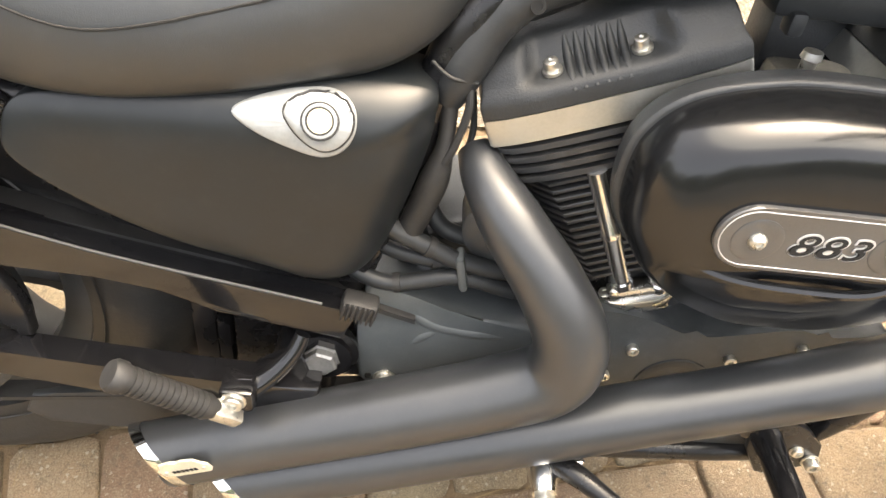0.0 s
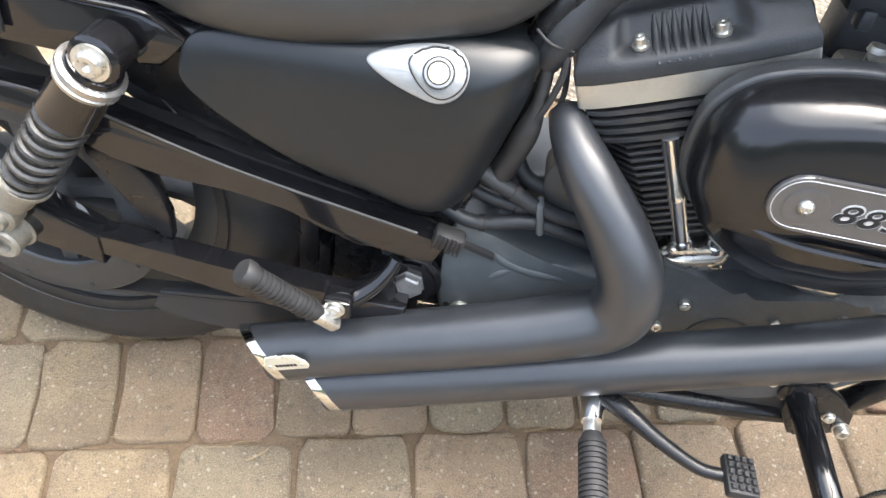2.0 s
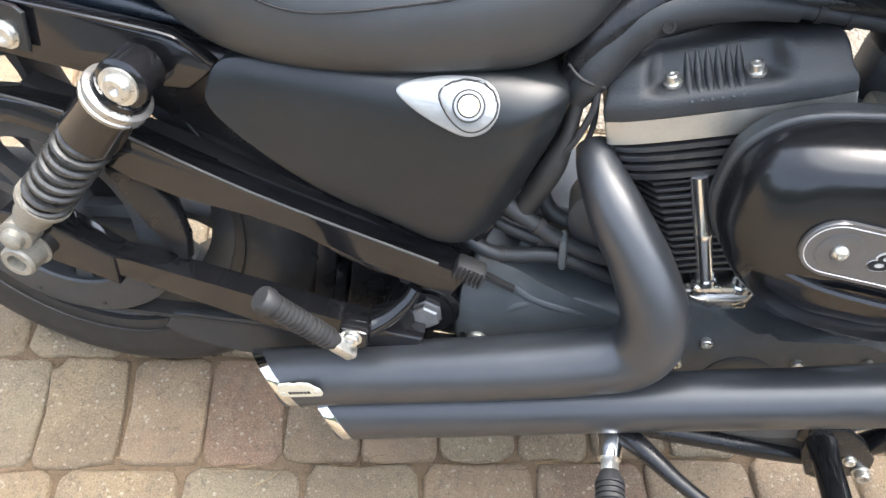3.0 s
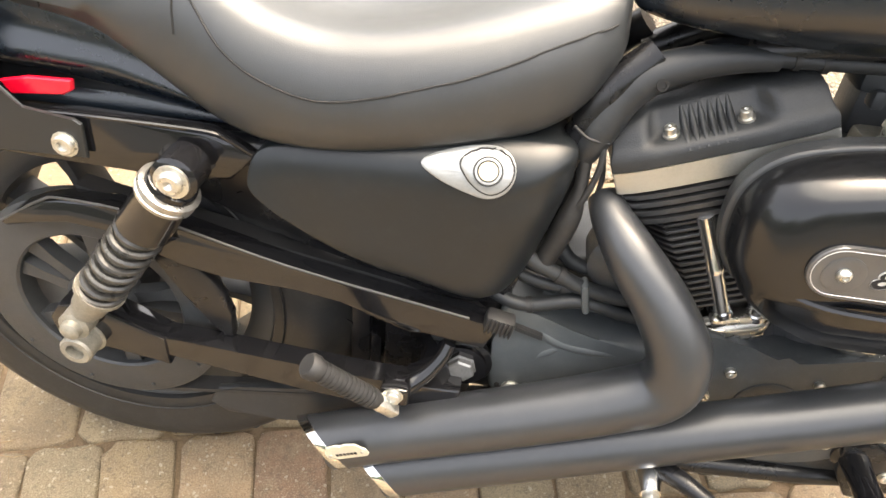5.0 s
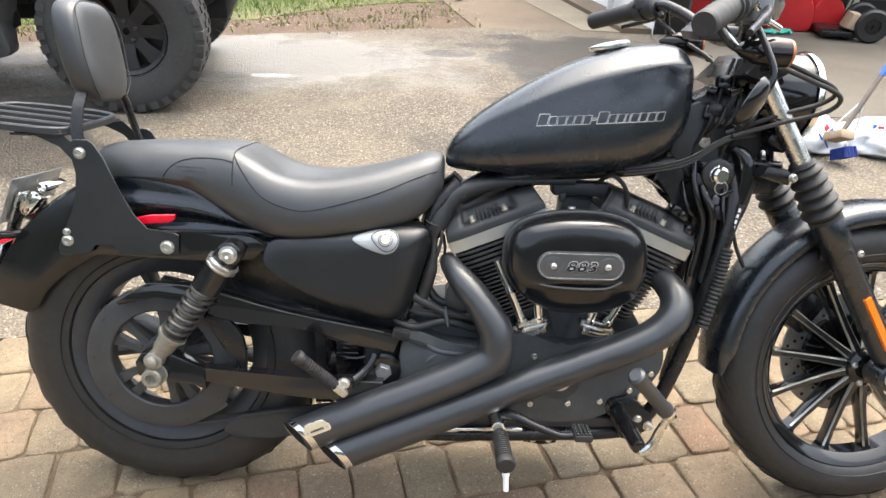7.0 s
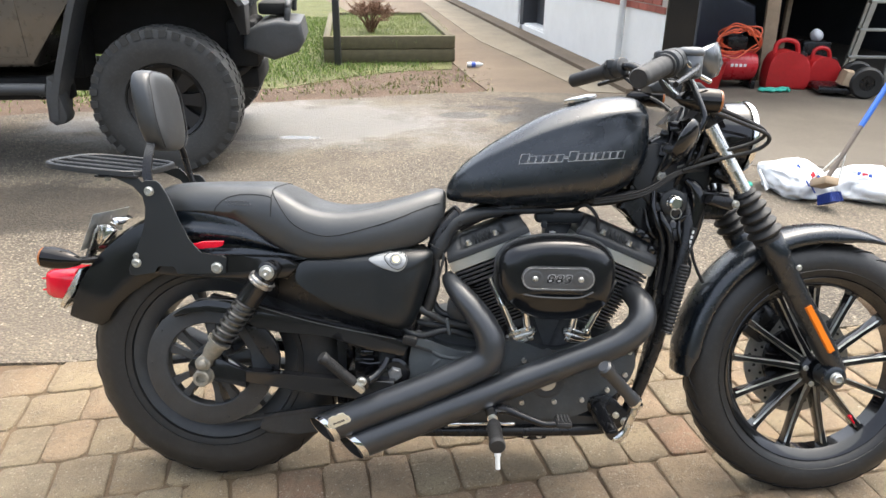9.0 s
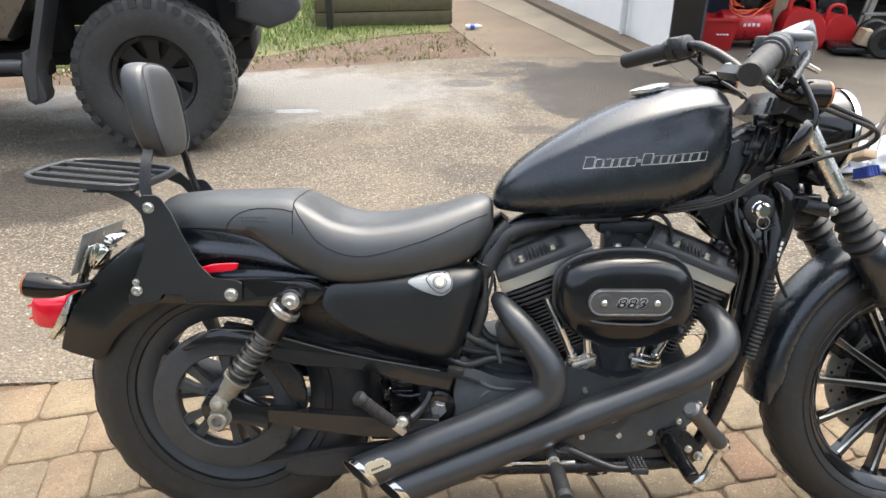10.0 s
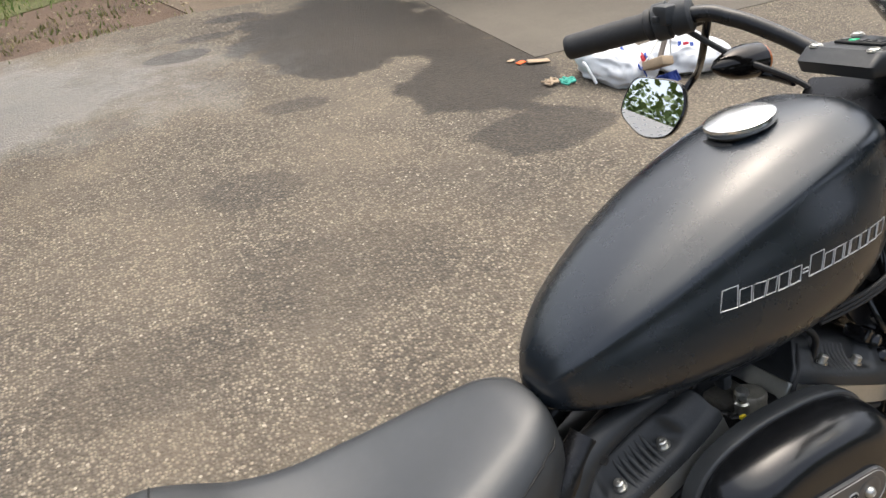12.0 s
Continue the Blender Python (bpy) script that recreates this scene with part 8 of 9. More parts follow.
def broom():
    th = thing("broom", "push broom with blue bristles and blue handle leaning over a bag", "broom", m=pose(0, 0, 0))
    a, b = Vector((2.665, 2.25, 0.16)), Vector((3.3, 2.7, 1.05))
    mid = a.lerp(b, 0.3)
    bm = B()
    tube(bm, [a, mid], 0.013, 14)
    part("handle", bm, surface("weathered_handle_wood", (0.12, 0.1, 0.085), 0.7, var=0.3, scale=20), th, "grey weathered lower part of the handle")
    bm = B()
    tube(bm, [mid, b], 0.0155, 14)
    part("handle_sleeve", bm, surface("blue_plastic", (0.02, 0.12, 0.5), 0.4, var=0.1), th, "blue upper handle")
    bm = B()
    m = Matrix.Translation((2.655, 2.25, 0.14)) @ pose(0, 0, 0, 62, 12, 6)
    block(bm, (0, 0, 0), (0.085, 0.045, 0.13), 0.008)
    part("broom_head", bm, RAW_WOOD, th, "bare wooden broom head", m=m)
    bm = B()
    rng = random.Random(5)
    for k in range(420):
        x, z = rng.uniform(-0.035, 0.035), rng.uniform(-0.05, 0.05)
        tube(bm, [(x, -0.01, z), (x * 1.15 + rng.uniform(-0.004, 0.004), -0.065, z * 1.1 + rng.uniform(-0.004, 0.004))], 0.0018, 4)
    part("bristles", bm, surface("blue_bristle", (0.012, 0.035, 0.2), 0.6, var=0.2), th, "dark blue bristles", m=Matrix.Translation((2.675, 2.225, 0.095)) @ pose(0, 0, 0, 60, 0, 15))
    bm = B()
    for s in (-1, 1):
        tube(bm, [a.lerp(b, 0.18) , Vector((2.665 + 0.06 * s, 2.26 - 0.02 * s, 0.15))], 0.004, 8)
    part("brace", bm, STEEL, th, "wire brace")


broom()


def rope_scrap(x, y, seed, mt, label, name):
    rng = random.Random(seed)
    th = thing(name, label, "scrap", m=pose(x, y, 0.004))
    bm = B()
    tube(bm, [Vector((0.05 * math.sin(k * 1.7) * (0.5 + 0.5 * rng.random()), 0.05 * math.cos(k * 2.3) * (0.5 + 0.5 * rng.random()), 0.008 + 0.012 * rng.random())) for k in range(9)], 0.006, 7, 50)
    part("strand", bm, mt, th)


TEAL = surface("teal_plastic", (0.03, 0.35, 0.27), 0.5, var=0.15)
rope_scrap(2.36, 2.58, 1, TEAL, "scrap of green plastic on the drive", "green_scrap")
rope_scrap(2.28, 2.62, 2, RAW_WOOD, "crumpled brown leaf scrap on the drive", "leaf_scrap")
sc = thing("orange_scrap", "small flat orange scrap on the drive", "scrap", m=pose(2.33, 2.99, 0.004))
bm = B()
block(bm, (0, 0, 0.004), (0.06, 0.035, 0.006), 0.002, pose(0, 0, 0, 0, 0, 20))
part("scrap_sheet", bm, surface("orange_plastic", (0.75, 0.12, 0.02), 0.5, var=0.1), sc)
sc = thing("card_scrap", "torn pale cardboard scrap on the drive", "scrap", m=pose(2.42, 2.95, 0.004))
bm = B()
block(bm, (0, 0, 0.006), (0.13, 0.05, 0.008), 0.003, pose(0, 0, 0, 0, 4, -12))
block(bm, (-0.12, 0.1, 0.004), (0.05, 0.03, 0.004), 0.001, pose(0, 0, 0, 0, 3, 30))
part("scrap_sheet", bm, RAW_WOOD, sc)
sc = thing("bottle", "crushed clear plastic bottle with a blue label on the walk", "bottle", m=pose(0.78, 7.0, 0.035, 0, 0, 10))
bm = B()
turned(bm, (-0.1, 0, 0), (1, 0, 0), [(0, 0.0), (0.002, 0.028), (0.06, 0.032), (0.1, 0.026), (0.14, 0.031), (0.17, 0.018), (0.19, 0.011), (0.2, 0)], 16)
part("bottle_body", bm, BAG, sc)
bm = B()
turned(bm, (-0.05, 0, 0), (1, 0, 0), [(0, 0.0325), (0.05, 0.0325)], 16)
part("bottle_label", bm, BLUE_INK, sc)

RED_STEEL = surface("red_tank_paint", (0.42, 0.012, 0.02), 0.3, var=0.12, dust=0.06)
RED_POLY = surface("red_fuel_can_plastic", (0.45, 0.016, 0.018), 0.45, var=0.1, fine=200, bump=0.0005, dust=0.05)
ORANGE = surface("orange_hose", (0.6, 0.1, 0.04), 0.5, var=0.15)


def compressor():
    th = thing("air_compressor", "small red air compressor with an orange hose heaped on it", "compressor", m=pose(3.42, 5.95, 0.004, 0, 0, 4))
    bm = B()
    turned(bm, (-0.3, 0, 0.22), (1, 0, 0), [(0, 0.02), (0.01, 0.08), (0.04, 0.135), (0.08, 0.15), (0.48, 0.15), (0.52, 0.135), (0.55, 0.08), (0.56, 0.02)], 32)
    t = part("tank", bm, RED_STEEL, th)
    bm = B()
    for k in range(4):
        block(bm, (-0.06 + k * 0.045, -0.148, 0.24), (0.03, 0.006, 0.03), 0.002)
    part("tank_mark", bm, WHITE_LABEL, t, "pale bars of a mark")
    for x in (-0.2, 0.2):
        bm = B()
        block(bm, (x, 0, 0.04), (0.05, 0.26, 0.08), 0.008)
        part("foot", bm, FRAME_BLACK, th)
    bm = B()
    block(bm, (0.0, 0.02, 0.44), (0.22, 0.18, 0.16), 0.03)
    part("pump", bm, FRAME_BLACK, th)
    rng = random.Random(2)
    bm = B()
    pts = []
    for k in range(70):
        a = k * 0.62
        r = 0.17 + 0.06 * math.sin(k * 1.3)
        pts.append(Vector((r * 1.2 * math.cos(a), 0.1 * math.sin(a * 1.1) - 0.1 - 0.02 * math.sin(k), 0.47 + r * 0.8 * math.sin(a) + rng.uniform(-0.02, 0.02))))
    tube(bm, pts, 0.0075, 7, 420)
    part("hose", bm, ORANGE, th, "tangled orange air hose")


compressor()


def fuel_can(x, y, turn, s, label):
    th = thing("fuel_can", label, "fuel can", "fuel cans", m=pose(x, y, 0.004, 0, 0, turn) @ Matrix.Diagonal((s, s, s, 1)))
    bm = B()
    out = catmull([(-0.2, 0.0), (-0.21, 0.1), (-0.19, 0.3), (-0.12, 0.37), (-0.02, 0.39), (0.1, 0.36), (0.19, 0.28), (0.22, 0.12), (0.2, 0.0)], 40)
    prism(bm, [tuple(p) for p in out], -0.12, 0.12, 0.06, 4)
    part("can", bm, RED_POLY, th)
    bm = B()
    tube(bm, [(-0.14, 0, 0.34), (-0.13, 0, 0.45), (-0.05, 0, 0.49), (0.06, 0, 0.46), (0.1, 0, 0.36)], 0.024, 12, 26)
    part("can_handle", bm, RED_POLY, th)
    bm = B()
    turned(bm, (0.14, 0, 0.32), (0.5, 0, 1), [(0, 0.04), (0.05, 0.04), (0.055, 0.03), (0.06, 0)], 16)
    part("can_cap", bm, RUBBER, th)


fuel_can(3.98, 5.95, -4, 0.98, "big red plastic fuel can on the garage floor")
fuel_can(4.36, 6.0, 8, 0.82, "smaller red plastic fuel can on the garage floor")


def hand_truck():
    th = thing("hand_truck", "hand truck with black rubber wheels lying on the garage floor", "hand truck", m=pose(4.36, 5.45, 0.004, 0, 0, -12))
    for x, y in ((0.18, 0.0), (0.2, 0.42)):
        bm = ring_of(Vector((x, y, 0.15)), [(-0.045, 0.07), (-0.05, 0.13), (-0.03, 0.15), (0.03, 0.15), (0.05, 0.13), (0.045, 0.07)], 32)
        w = part("wheel", bm, TYRE, th)
        bm = ring_of(Vector((x, y, 0.15)), [(-0.03, 0.015), (-0.03, 0.072), (0.03, 0.072), (0.03, 0.015)], 24)
        part("hub", bm, FRAME_BLACK, w)
    bm = B()
    block(bm, (-0.05, 0.2, 0.06), (0.36, 0.42, 0.06), 0.02)
    tube(bm, [(0.18, 0.0, 0.15), (0.2, 0.42, 0.15)], 0.012, 10)
    part("bed", bm, FRAME_BLACK, th)
    bm = B()
    prism(bm, [(-0.04, 0.12), (0.05, 0.1), (0.09, 0.24), (0.0, 0.25)], -0.02, 0.2, 0.01)
    part("box", bm, RAW_WOOD, th, "open brown cardboard box")


hand_truck()


def red_tub():
    th = thing("storage_tub", "bright red plastic tub standing on the garage floor", "tub", m=pose(3.08, 5.92, 0.004, 0, 0, -8))
    bm = B()
    def ring(hx, hy, z):
        return [Vector((x, y, z)) for x, y in [(hx * math.copysign(abs(math.cos(a)) ** 0.3, math.cos(a)), hy * math.copysign(abs(math.sin(a)) ** 0.3, math.sin(a))) for a in (2 * math.pi * (k + 0.5) / 40 for k in range(40))]]
    loft(bm, [ring(0.2, 0.14, 0.0), ring(0.205, 0.145, 0.01), ring(0.25, 0.18, 0.31), ring(0.238, 0.168, 0.31), ring(0.2, 0.135, 0.02)])
    body = part("tub_body", bm, RED_POLY, th)
    bm = B()
    loft(bm, [ring(0.25, 0.18, 0.285), ring(0.268, 0.198, 0.288), ring(0.268, 0.198, 0.312), ring(0.25, 0.18, 0.315)], False)
    part("tub_rim", bm, RED_POLY, body)
    bm = B()
    for k in range(4):
        block(bm, (0.05 + k * 0.03, -0.168, 0.16), (0.02, 0.004, 0.014), 0.001, pose(0, 0, 0, -7, 0, 0))
    part("tub_mark", bm, WHITE_LABEL, body, "pale bars of a small mark")


red_tub()


def work_gloves():
    th = thing("work_gloves", "pair of teal rubber-palmed work gloves on the concrete", "gloves", m=pose(3.76, 5.7, 0.004, 0, 0, 15))
    for dx, turn in ((0.0, 0), (0.15, 25)):
        bm = B()
        m = pose(dx, 0, 0, 0, 0, turn)
        block(bm, (0, 0, 0.022), (0.1, 0.09, 0.04), 0.016, segs=3)
        for k in range(4):
            tube(bm, [(-0.045, -0.033 + k * 0.022, 0.022), (-0.09, -0.036 + k * 0.024, 0.026 + 0.004 * (k % 2)), (-0.12, -0.03 + k * 0.02, 0.014)], [0.012, 0.011, 0.008], 8, 8)
        tube(bm, [(0.01, -0.045, 0.022), (-0.02, -0.075, 0.022), (-0.05, -0.08, 0.016)], [0.013, 0.012, 0.008], 8, 8)
        g = part("glove", bm, TEAL, th, m=m)
        bm = B()
        turned(bm, (0.045, 0, 0.022), (1, 0, 0), [(0, 0.03), (0.01, 0.032), (0.05, 0.034), (0.055, 0.03), (0.05, 0.028)], 16)
        bm.transform(Matrix.Diagonal((1, 1.2, 0.62, 1)))
        part("cuff", bm, RUBBER, g, "dark knitted cuff", m=m)


work_gloves()


def ladder():
    th = thing("step_ladder", "aluminium step ladder standing in the garage", "ladder", m=pose(4.88, 6.25, 0.004, 0, 0, 0))
    for x0, x1, y in ((-0.12, 0.18, 0.0), (0.35, 0.35, 0.05), (-0.02, 0.26, 0.25)):
        bm = B()
        loft(bm, [[Vector((x0 + a, y + b, 0)) for a, b in ((-0.03, -0.012), (0.03, -0.012), (0.03, 0.012), (-0.03, 0.012))], [Vector((x1 + a, y + b, 1.9)) for a, b in ((-0.03, -0.012), (0.03, -0.012), (0.03, 0.012), (-0.03, 0.012))]])
        part("rail", bm, ALLOY, th)
    for k in range(6):
        bm = B()
        block(bm, (0.12 + 0.04 * k, 0.02, 0.28 + k * 0.28), (0.5 - 0.03 * k, 0.07, 0.03), 0.005)
        part("step", bm, ALLOY, th)


ladder()
bd = thing("timber_board", "bare softwood board standing in the garage", "board", m=pose(3.89, 6.35, 0.0))
bm = B()
block(bm, (0, 0, 1.05), (0.14, 0.05, 2.1), 0.004, pose(0, 0, 0, 0, -3, 0))
part("plank", bm, RAW_WOOD, bd)
sh = thing("shelf", "bare wooden shelf across the garage", "shelf", m=pose(3.2, 7.6, 0.0, 0, 0, 9))
for z in (0.85, 1.4):
    bm = B()
    block(bm, (0.75, 0, z), (1.9, 0.4, 0.1), 0.004)
    part("shelf_board", bm, RAW_WOOD, sh)
for x in (-0.1, 1.6):
    bm = B()
    block(bm, (x, 0.1, 0.75), (0.06, 0.06, 1.5), 0.004)
    part("upright", bm, RAW_WOOD, sh)
gc = thing("stored_machine", "dark blue-black machine stored in the garage", "machine", m=pose(3.2, 7.0, 0.0, 0, 0, 6))
bm = B()
prism(bm, [(-0.35, 0.0), (-0.38, 0.6), (-0.2, 0.85), (0.35, 0.9), (0.7, 0.75), (0.75, 0.5), (0.5, 0.45), (0.4, 0.2), (0.2, 0.0)], -0.25, 0.25, 0.05, 3)
part("hull", bm, surface("dark_navy_plastic", (0.025, 0.03, 0.045), 0.35, var=0.15), gc)
wb = thing("white_sack", "small crumpled white sack on the cans' shelf", "sack", m=pose(4.42, 6.35, 0.004))
bm = B()
bmesh.ops.create_icosphere(bm, subdivisions=3, radius=0.065)
for v in bm.verts:
    v.co *= 1 + 0.25 * noise.noise(v.co * 14)
    v.co.z += 0.49
part("sack_cloth", bm, BAG, wb, sharp=180)
bm = B()
block(bm, (0, 0.05, 0.215), (0.3, 0.25, 0.43), 0.02)
part("crate", bm, FRAME_BLACK, wb)


# ---- trees out of view, for the mirror and to darken low reflections ----
BARK = surface("grey_brown_bark", (0.11, 0.085, 0.065), 0.9, var=0.3, scale=8, fine=60, bump=0.01)


def leaf_material():
    m, nt, p = nodes_of("spring_leaf")
    geo = nt.nodes.new("ShaderNodeNewGeometry")
    nt.links.new(blend(nt, geo.outputs["Random Per Island"], (0.045, 0.09, 0.02), (0.12, 0.17, 0.05)), p.inputs["Base Color"])
    p.inputs["Roughness"].default_value = 0.55
    return m


LEAF = leaf_material()


def woods():
    """A far belt of trees round about, unseen and added to block low sky; low towards +y."""
    m, nt, p = nodes_of("unseen_tree_screen")
    vec = place(nt)
    c = blend(nt, ramp(nt, noise_node(nt, 0.9, 6.0, 0.7, vec), 0.35, 0.65), (0.022, 0.03, 0.024), (0.06, 0.075, 0.055))
    nt.links.new(c, p.inputs["Base Color"])
    p.inputs["Roughness"].default_value = 0.8
    bm = B()
    n = 240
    rows = []
    for k in range(n):
        a = 2 * math.pi * k / n
        d = Vector((math.cos(a), math.sin(a), 0))
        top = 1.0 - 0.72 * min(1.0, max(0.0, (d.y - 0.05) * 3.0))
        top *= 10.0 + 2.4 * noise.noise((d.x * 4, d.y * 4, 1.0)) + 1.6 * noise.noise((d.x * 17, d.y * 17, 2.0)) + 0.7 * noise.noise((d.x * 60, d.y * 60, 3.0))
        rows.append([bm.verts.new(d * (31 + 1.2 * noise.noise((d.x * 20, d.y * 20, z))) + Vector((0, 0, z))) for z in (-0.06, top * 0.4, top * 0.75)] + [bm.verts.new(d * 32 + Vector((0, 0, top)))])
    for a, b in zip(rows, rows[1:] + rows[:1]):
        for i in range(3):
            bm.faces.new((a[i], b[i], b[i + 1], a[i + 1]))
    tagged(part("backdrop", bm, m), "unseen far belt of trees added to darken low reflections", "woods", kind="structure")


woods()


def tree(x, y, h, spread, seed, count):
    rng = random.Random(seed)
    th = thing("tree", "broad leafy tree with fresh spring foliage", "tree", "trees behind the drive", m=pose(x, y, -0.05))
    bm = B()
    tube(bm, [(0, 0, 0), (0.05, 0.02, h * 0.25), (-0.05, 0.05, h * 0.5), (0.02, 0.0, h * 0.8)], [0.24, 0.17, 0.12, 0.04], 12, 14)
    tips = [Vector((0, 0, h * 0.85))]
    for k in range(11):
        a, z = k * 2.4 + rng.uniform(-0.3, 0.3), h * rng.uniform(0.3, 0.7)
        r = spread * rng.uniform(0.5, 0.95)
        tip = Vector((r * math.cos(a), r * math.sin(a), z + h * rng.uniform(0.08, 0.28)))
        tube(bm, [(0, 0, z - 0.2), (tip.x * 0.4, tip.y * 0.4, z + 0.2), tip], [0.07, 0.045, 0.015], 7, 8)
        tips += [tip, tip * 0.65 + Vector((0, 0, z * 0.4))]
    part("trunk", bm, BARK, th)
    verts, faces = [], []
    for _ in range(count):
        c = rng.choice(tips)
        q = Vector((rng.gauss(0, 1), rng.gauss(0, 1), rng.gauss(0, 0.7))) * spread * 0.2 + c
        s, a, b = rng.uniform(0.07, 0.16), rng.uniform(0, 6.28), rng.uniform(-0.9, 0.9)
        u = Vector((math.cos(a), math.sin(a), b)).normalized() * s
        v = u.orthogonal().normalized() * s * 0.6
        k = len(verts)
        verts += [q - u, q - v, q + u, q + v]
        faces.append((k, k + 1, k + 2, k + 3))
    me = bpy.data.meshes.new("crown")
    me.from_pydata(verts, [], faces)
    me.materials.append(LEAF)
    ob = new("crown", me)
    ob.parent = th


for x, y, h, r, sd in ((-9.0, -17.0, 7.5, 3.0, 1), (2.5, -19.0, 8.0, 3.4, 2), (13.0, -15.0, 8.0, 3.2, 3), (-14.0, 9.0, 8.0, 3.2, 4), (-21.0, 16.0, 9.0, 3.6, 6)):
    tree(x, y, h, r, sd, 2600)


# ---- paving stones, last ----
def paver_material(name, red=False):
    m, nt, p = nodes_of(name)
    vec = place(nt)
    info = nt.nodes.new("ShaderNodeObjectInfo")
    rnd = info.outputs["Random"]
    off = nt.nodes.new("ShaderNodeVectorMath")
    off.operation = "MULTIPLY_ADD"
    comb = nt.nodes.new("ShaderNodeCombineXYZ")
    for k in range(3):
        nt.links.new(rnd, comb.inputs[k])
    nt.links.new(comb.outputs[0], off.inputs[0])
    off.inputs[1].default_value = (37.0, 91.0, 11.0)
    nt.links.new(vec, off.inputs[2])
    v = off.outputs[0]
    cr = nt.nodes.new("ShaderNodeValToRGB")
    cr.color_ramp.interpolation = "CONSTANT"
    stops = [(0.0, (0.318, 0.235, 0.136)), (0.2, (0.268, 0.212, 0.131)), (0.4, (0.340, 0.235, 0.142)), (0.6, (0.247, 0.199, 0.127)), (0.78, (0.323, 0.248, 0.148)), (0.92, (0.290, 0.203, 0.121))]
    if red:
        stops = [(0.0, (0.280, 0.160, 0.097)), (0.2, (0.258, 0.149, 0.091)), (0.4, (0.296, 0.167, 0.105)), (0.6, (0.252, 0.151, 0.097)), (0.78, (0.274, 0.157, 0.095)), (0.92, (0.274, 0.157, 0.097))]
    els = cr.color_ramp.elements
    els[0].position, els[0].color = 0.0, (*stops[0][1], 1)
    els[1].position, els[1].color = stops[1][0], (*stops[1][1], 1)
    for pos, col in stops[2:]:
        e = els.new(pos)
        e.color = (*col, 1)
    nt.links.new(rnd, cr.inputs[0])
    c = cr.outputs[0]
    blotch, grit = noise_node(nt, 13, 6, 0.68, v), noise_node(nt, 420, 3, 0.6, v)
    c = blend(nt, ramp(nt, blotch, 0.46, 0.64, 0.0, 0.6), c, (0.145, 0.104, 0.067))
    c = blend(nt, ramp(nt, noise_node(nt, 4.5, 5, 0.6, v), 0.42, 0.62, 0.0, 0.5), c, (0.15, 0.112, 0.075))
    c = blend(nt, ramp(nt, noise_node(nt, 26, 6, 0.7, v), 0.52, 0.66, 0.0, 0.45), c, (0.37, 0.285, 0.183))
    c = blend(nt, ramp(nt, noise_node(nt, 75, 5, 0.75, v), 0.53, 0.68, 0.0, 0.65), c, (0.09, 0.07, 0.05))
    c = blend(nt, ramp(nt, grit, 0.5, 0.72, 0.0, 0.7), c, (0.41, 0.33, 0.225))
    c = blend(nt, ramp(nt, grit, 0.45, 0.28, 0.0, 0.8), c, (0.11, 0.088, 0.066))
    vo = nt.nodes.new("ShaderNodeTexVoronoi")
    vo.inputs["Scale"].default_value = 260.0
    nt.links.new(v, vo.inputs["Vector"])
    sep = nt.nodes.new("ShaderNodeSeparateColor")
    nt.links.new(vo.outputs["Color"], sep.inputs[0])
    c = blend(nt, ramp(nt, sep.outputs[0], 0.972, 0.98, 0.0, 0.55), c, (0.5, 0.435, 0.335))
    c = blend(nt, ramp(nt, noise_node(nt, 2.6, 6, 0.66, vec), 0.5, 0.64, 0.0, 0.4), c, (0.15, 0.104, 0.063))
    nt.links.new(c, p.inputs["Base Color"])
    p.inputs["Roughness"].default_value = 0.82
    bump_to(nt, p, noise_node(nt, 60, 9, 0.82, v), 0.012)
    return m


PAVER = paver_material("tumbled_concrete_paver")
RED_PAVER = paver_material("tumbled_red_paver", True)


def paver_mesh(w, d, seed, material):
    """One tumbled stone about its middle: worn corners, a slightly domed top."""
    rng = random.Random(seed)
    hw, hd, c = w / 2, d / 2, 0.019
    base = [(hw - c, -hd), (hw - 0.006, -hd + 0.006), (hw, -hd + c), (hw, 0), (hw, hd - c), (hw - 0.006, hd - 0.006), (hw - c, hd), (0, hd), (-hw + c, hd), (-hw + 0.006, hd - 0.006), (-hw, hd - c), (-hw, 0), (-hw, -hd + c), (-hw + 0.006, -hd + 0.006), (-hw + c, -hd), (0, -hd)]
    base = [(x + rng.uniform(-0.004, 0.003), y + rng.uniform(-0.004, 0.003)) for x, y in base]
    n = len(base)
    verts, faces = [], []
    for k, z in ((1.0, -0.016), (0.992, -0.006), (0.972, -0.002), (0.925, -0.0003), (0.55, 0.001)):
        verts += [(x * k, y * k, z + (rng.uniform(-0.001, 0.001) if k < 1 else 0)) for x, y in base]
    for r in range(4):
        for i in range(n):
            j = (i + 1) % n
            faces.append((r * n + i, r * n + j, r * n + n + j, r * n + n + i))
    faces.append(tuple(range(4 * n, 5 * n)))
    me = bpy.data.meshes.new("paver")
    me.from_pydata(verts, [], faces)
    me.polygons.foreach_set("use_smooth", [True] * len(me.polygons))
    me.set_sharp_from_angle(angle=radians(60))
    me.materials.append(material)
    return me


LENGTHS = (0.12, 0.148, 0.176)
STONES = {(w, red): [paver_mesh(w - 0.003, 0.1745, 10 * i + s, RED_PAVER if red else PAVER) for s in range(4)] for i, w in enumerate(LENGTHS) for red in (False, True)}
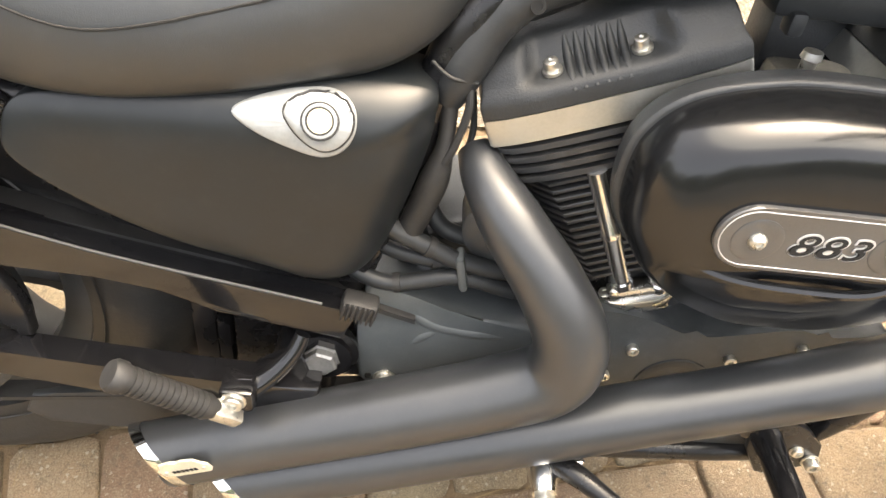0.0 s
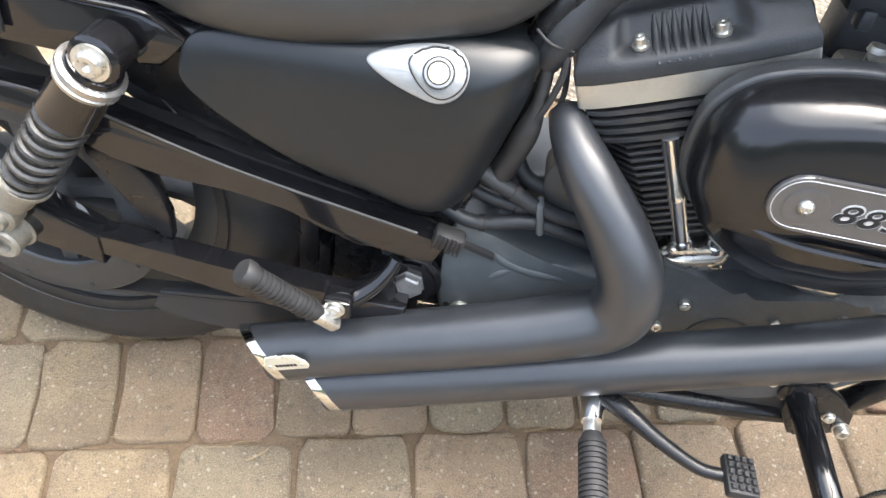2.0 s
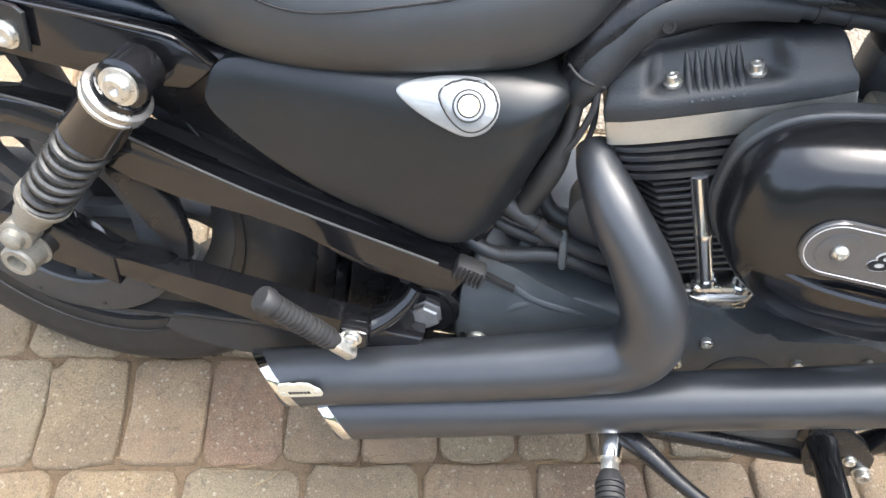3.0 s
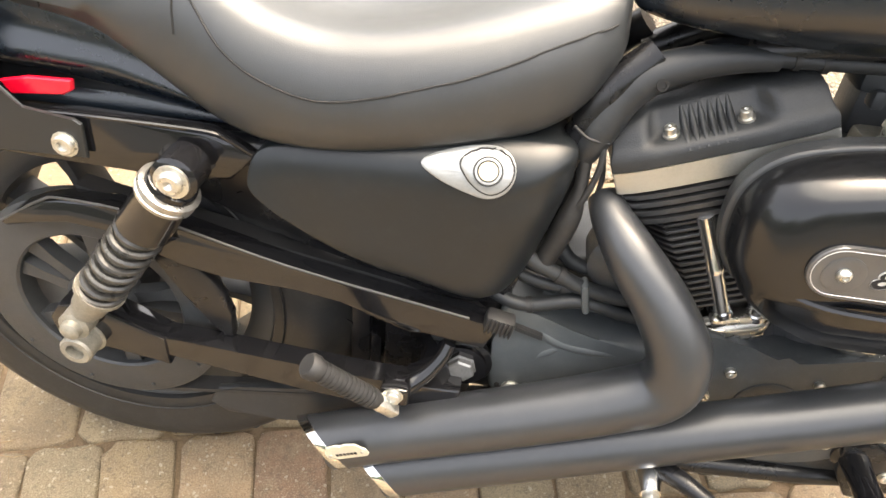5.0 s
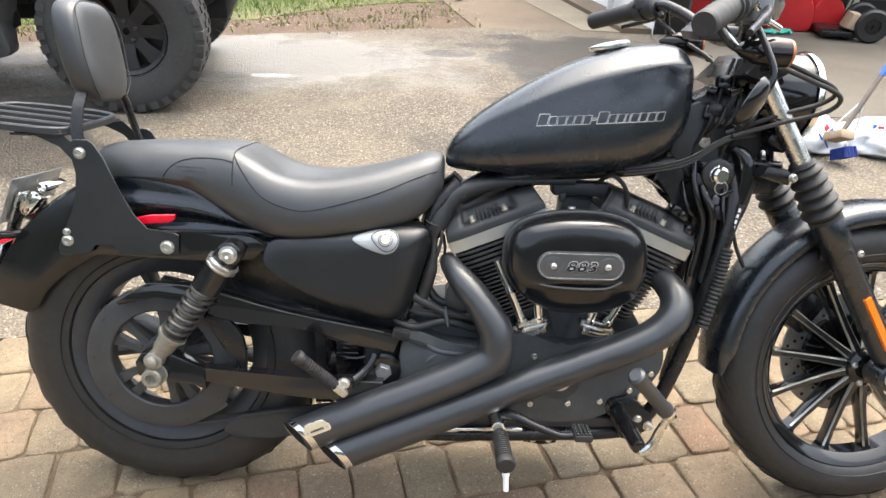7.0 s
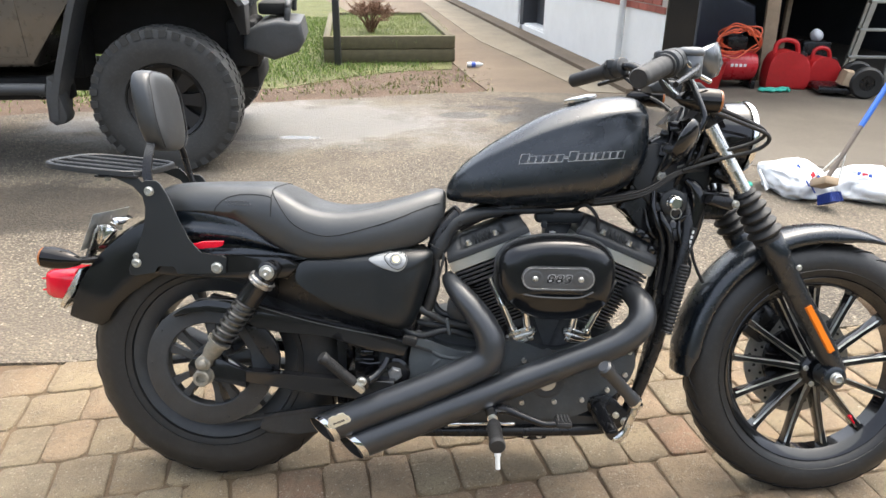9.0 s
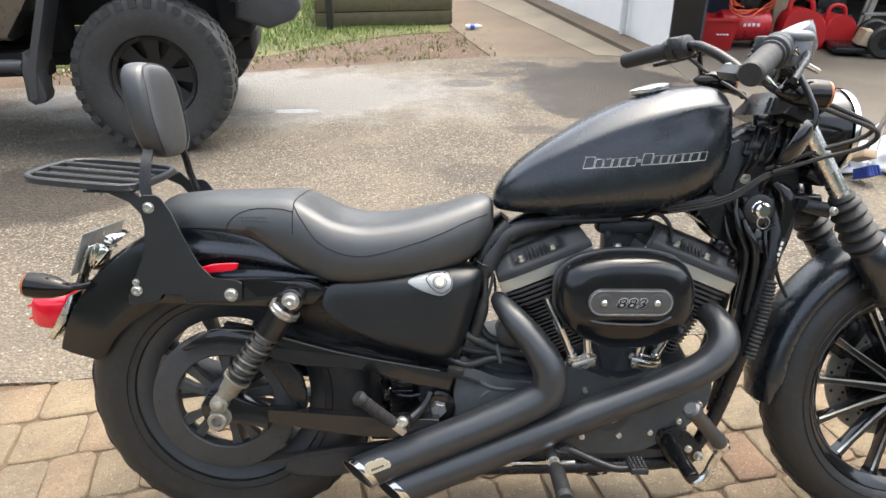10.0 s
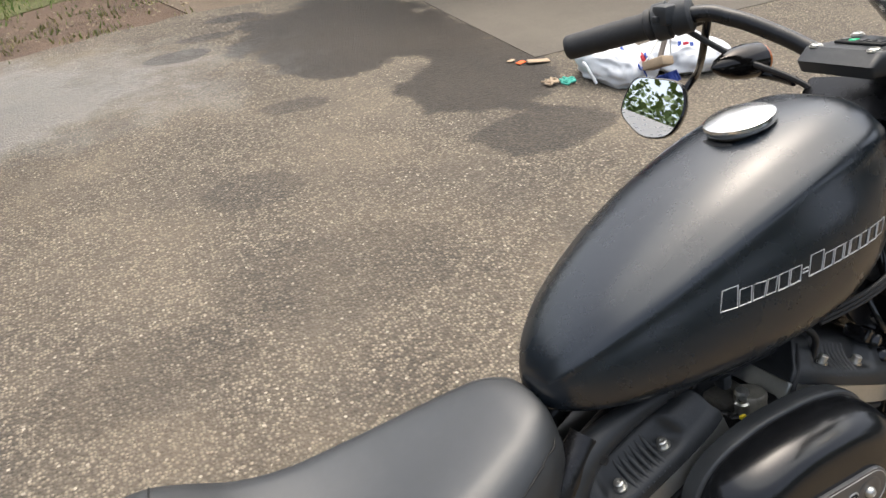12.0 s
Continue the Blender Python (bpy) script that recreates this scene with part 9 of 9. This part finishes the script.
# rows of one length each; where the joints of the rows beside the wheels begin
ROW_LENGTH = {0: 0.12, -1: 0.176, 1: 0.148, 2: 0.12, 3: 0.176, -2: 0.12, -3: 0.176}
ROW_START = {0: -3.137 + 0.0, -1: -3.257}
RED_AT = ((0.71, -0.31), (1.27, -0.19))
pavement = bpy.data.objects["pavement"]
PA = radians(14.5)
rng = random.Random(21)
edge_k = (PAVE_B[1] - PAVE_A[1]) / (PAVE_B[0] - PAVE_A[0])
rest_v, rest_f, made = [], [], 0
for row in range(-14, 12):
    v0 = -0.1345 + row * 0.1765
    u = ROW_START.get(row, -3.2 + rng.uniform(0, 0.15))
    row_w = ROW_LENGTH.get(row, rng.choice(LENGTHS))
    while u < 3.6:
        w = row_w
        uc = u + w / 2
        u += w + rng.uniform(-0.002, 0.004)
        x, y = uc * math.cos(PA) - v0 * math.sin(PA), uc * math.sin(PA) + v0 * math.cos(PA)
        if y > PAVE_A[1] + (x - PAVE_A[0]) * edge_k + 0.03 or abs(x) > 3.9 or y < -0.68 + 0.06 * x:
            continue
        red = rng.random() < 0.025 or any(abs(uc - a) < w / 2 and abs(v0 - b) < 0.088 for a, b in RED_AT)
        me = rng.choice(STONES[(w, red)])
        m = Matrix.Translation((x, y, rng.uniform(-0.005, 0.0005))) @ pose(0, 0, 0, rng.uniform(-0.9, 0.9), rng.uniform(-0.9, 0.9), 14.5 + rng.uniform(-1.8, 1.8) + (180 if rng.random() < 0.5 else 0))
        if -1.45 < x < 2.3 and y > -0.42 and made < 300:
            made += 1
            ob = bpy.data.objects.new("paver", me)
            scene.collection.objects.link(ob)
            ob.matrix_world = m
            ob.parent = pavement
        else:
            k = len(rest_v)
            rest_v += [m @ v.co for v in me.vertices]
            rest_f += [tuple(i + k for i in pl.vertices) for pl in me.polygons]
# the paving goes on behind the camera
rng = random.Random(5)
for row in range(-20, 2):
    v0 = -0.1345 + row * 0.1765
    u = -4.4
    while u < 4.0:
        w = rng.choice(LENGTHS)
        uc = u + w / 2
        u += w
        x, y = uc * math.cos(PA) - v0 * math.sin(PA), uc * math.sin(PA) + v0 * math.cos(PA)
        if y < -0.68 + 0.06 * x and y > -2.5 and abs(x) < 3.9:
            me = rng.choice(STONES[(w, False)])
            m = Matrix.Translation((x, y, rng.uniform(-0.0035, 0.0005))) @ pose(0, 0, 0, 0, 0, 14.5 + rng.uniform(-1.2, 1.2))
            k = len(rest_v)
            rest_v += [m @ v.co for v in me.vertices]
            rest_f += [tuple(i + k for i in pl.vertices) for pl in me.polygons]
me = bpy.data.meshes.new("outer_pavers")
me.from_pydata(rest_v, [], rest_f)
me.materials.append(PAVER)
tagged(new("outer_pavers", me), "further tan paving stones", "pavement", kind="stuff")


def needles():
    """Pine needles and chaff caught in the joints."""
    rng = random.Random(77)
    verts, faces = [], []
    for _ in range(2600):
        row = rng.randint(-9, 8)
        v0 = -0.1345 + (row + 0.5) * 0.1765 + rng.gauss(0, 0.008)
        u0 = rng.uniform(-1.7, 2.6)
        turn = PA + rng.gauss(0, 0.16)
        if rng.random() < 0.4:
            v0, turn = v0 + rng.uniform(-0.09, 0.09), rng.uniform(0, 6.28)
        x, y = u0 * math.cos(PA) - v0 * math.sin(PA), u0 * math.sin(PA) + v0 * math.cos(PA)
        if y > PAVE_A[1] + (x - PAVE_A[0]) * edge_k or y < -1.2:
            continue
        L, w, bend = rng.uniform(0.012, 0.05), rng.uniform(0.0003, 0.0007), rng.uniform(-0.006, 0.006)
        d, t = Vector((math.cos(turn), math.sin(turn), 0)), Vector((-math.sin(turn), math.cos(turn), 0))
        c, k = Vector((x, y, rng.uniform(0.0005, 0.0025))), len(verts)
        for f in (-1, 0, 1):
            q = c + d * L * f / 2 + t * bend * (1 - f * f)
            verts += [q - t * w, q + t * w]
        faces += [(k, k + 2, k + 3, k + 1), (k + 2, k + 4, k + 5, k + 3)]
    me = bpy.data.meshes.new("pine_needles")
    me.from_pydata(verts, [], faces)
    m, nt, p = nodes_of("dry_needle")
    geo = nt.nodes.new("ShaderNodeNewGeometry")
    nt.links.new(blend(nt, geo.outputs["Random Per Island"], (0.1, 0.055, 0.026), (0.27, 0.185, 0.085)), p.inputs["Base Color"])
    me.materials.append(m)
    tagged(new("pine_needles", me), "dry pine needles caught in the paving joints", "needles", kind="stuff")


needles()
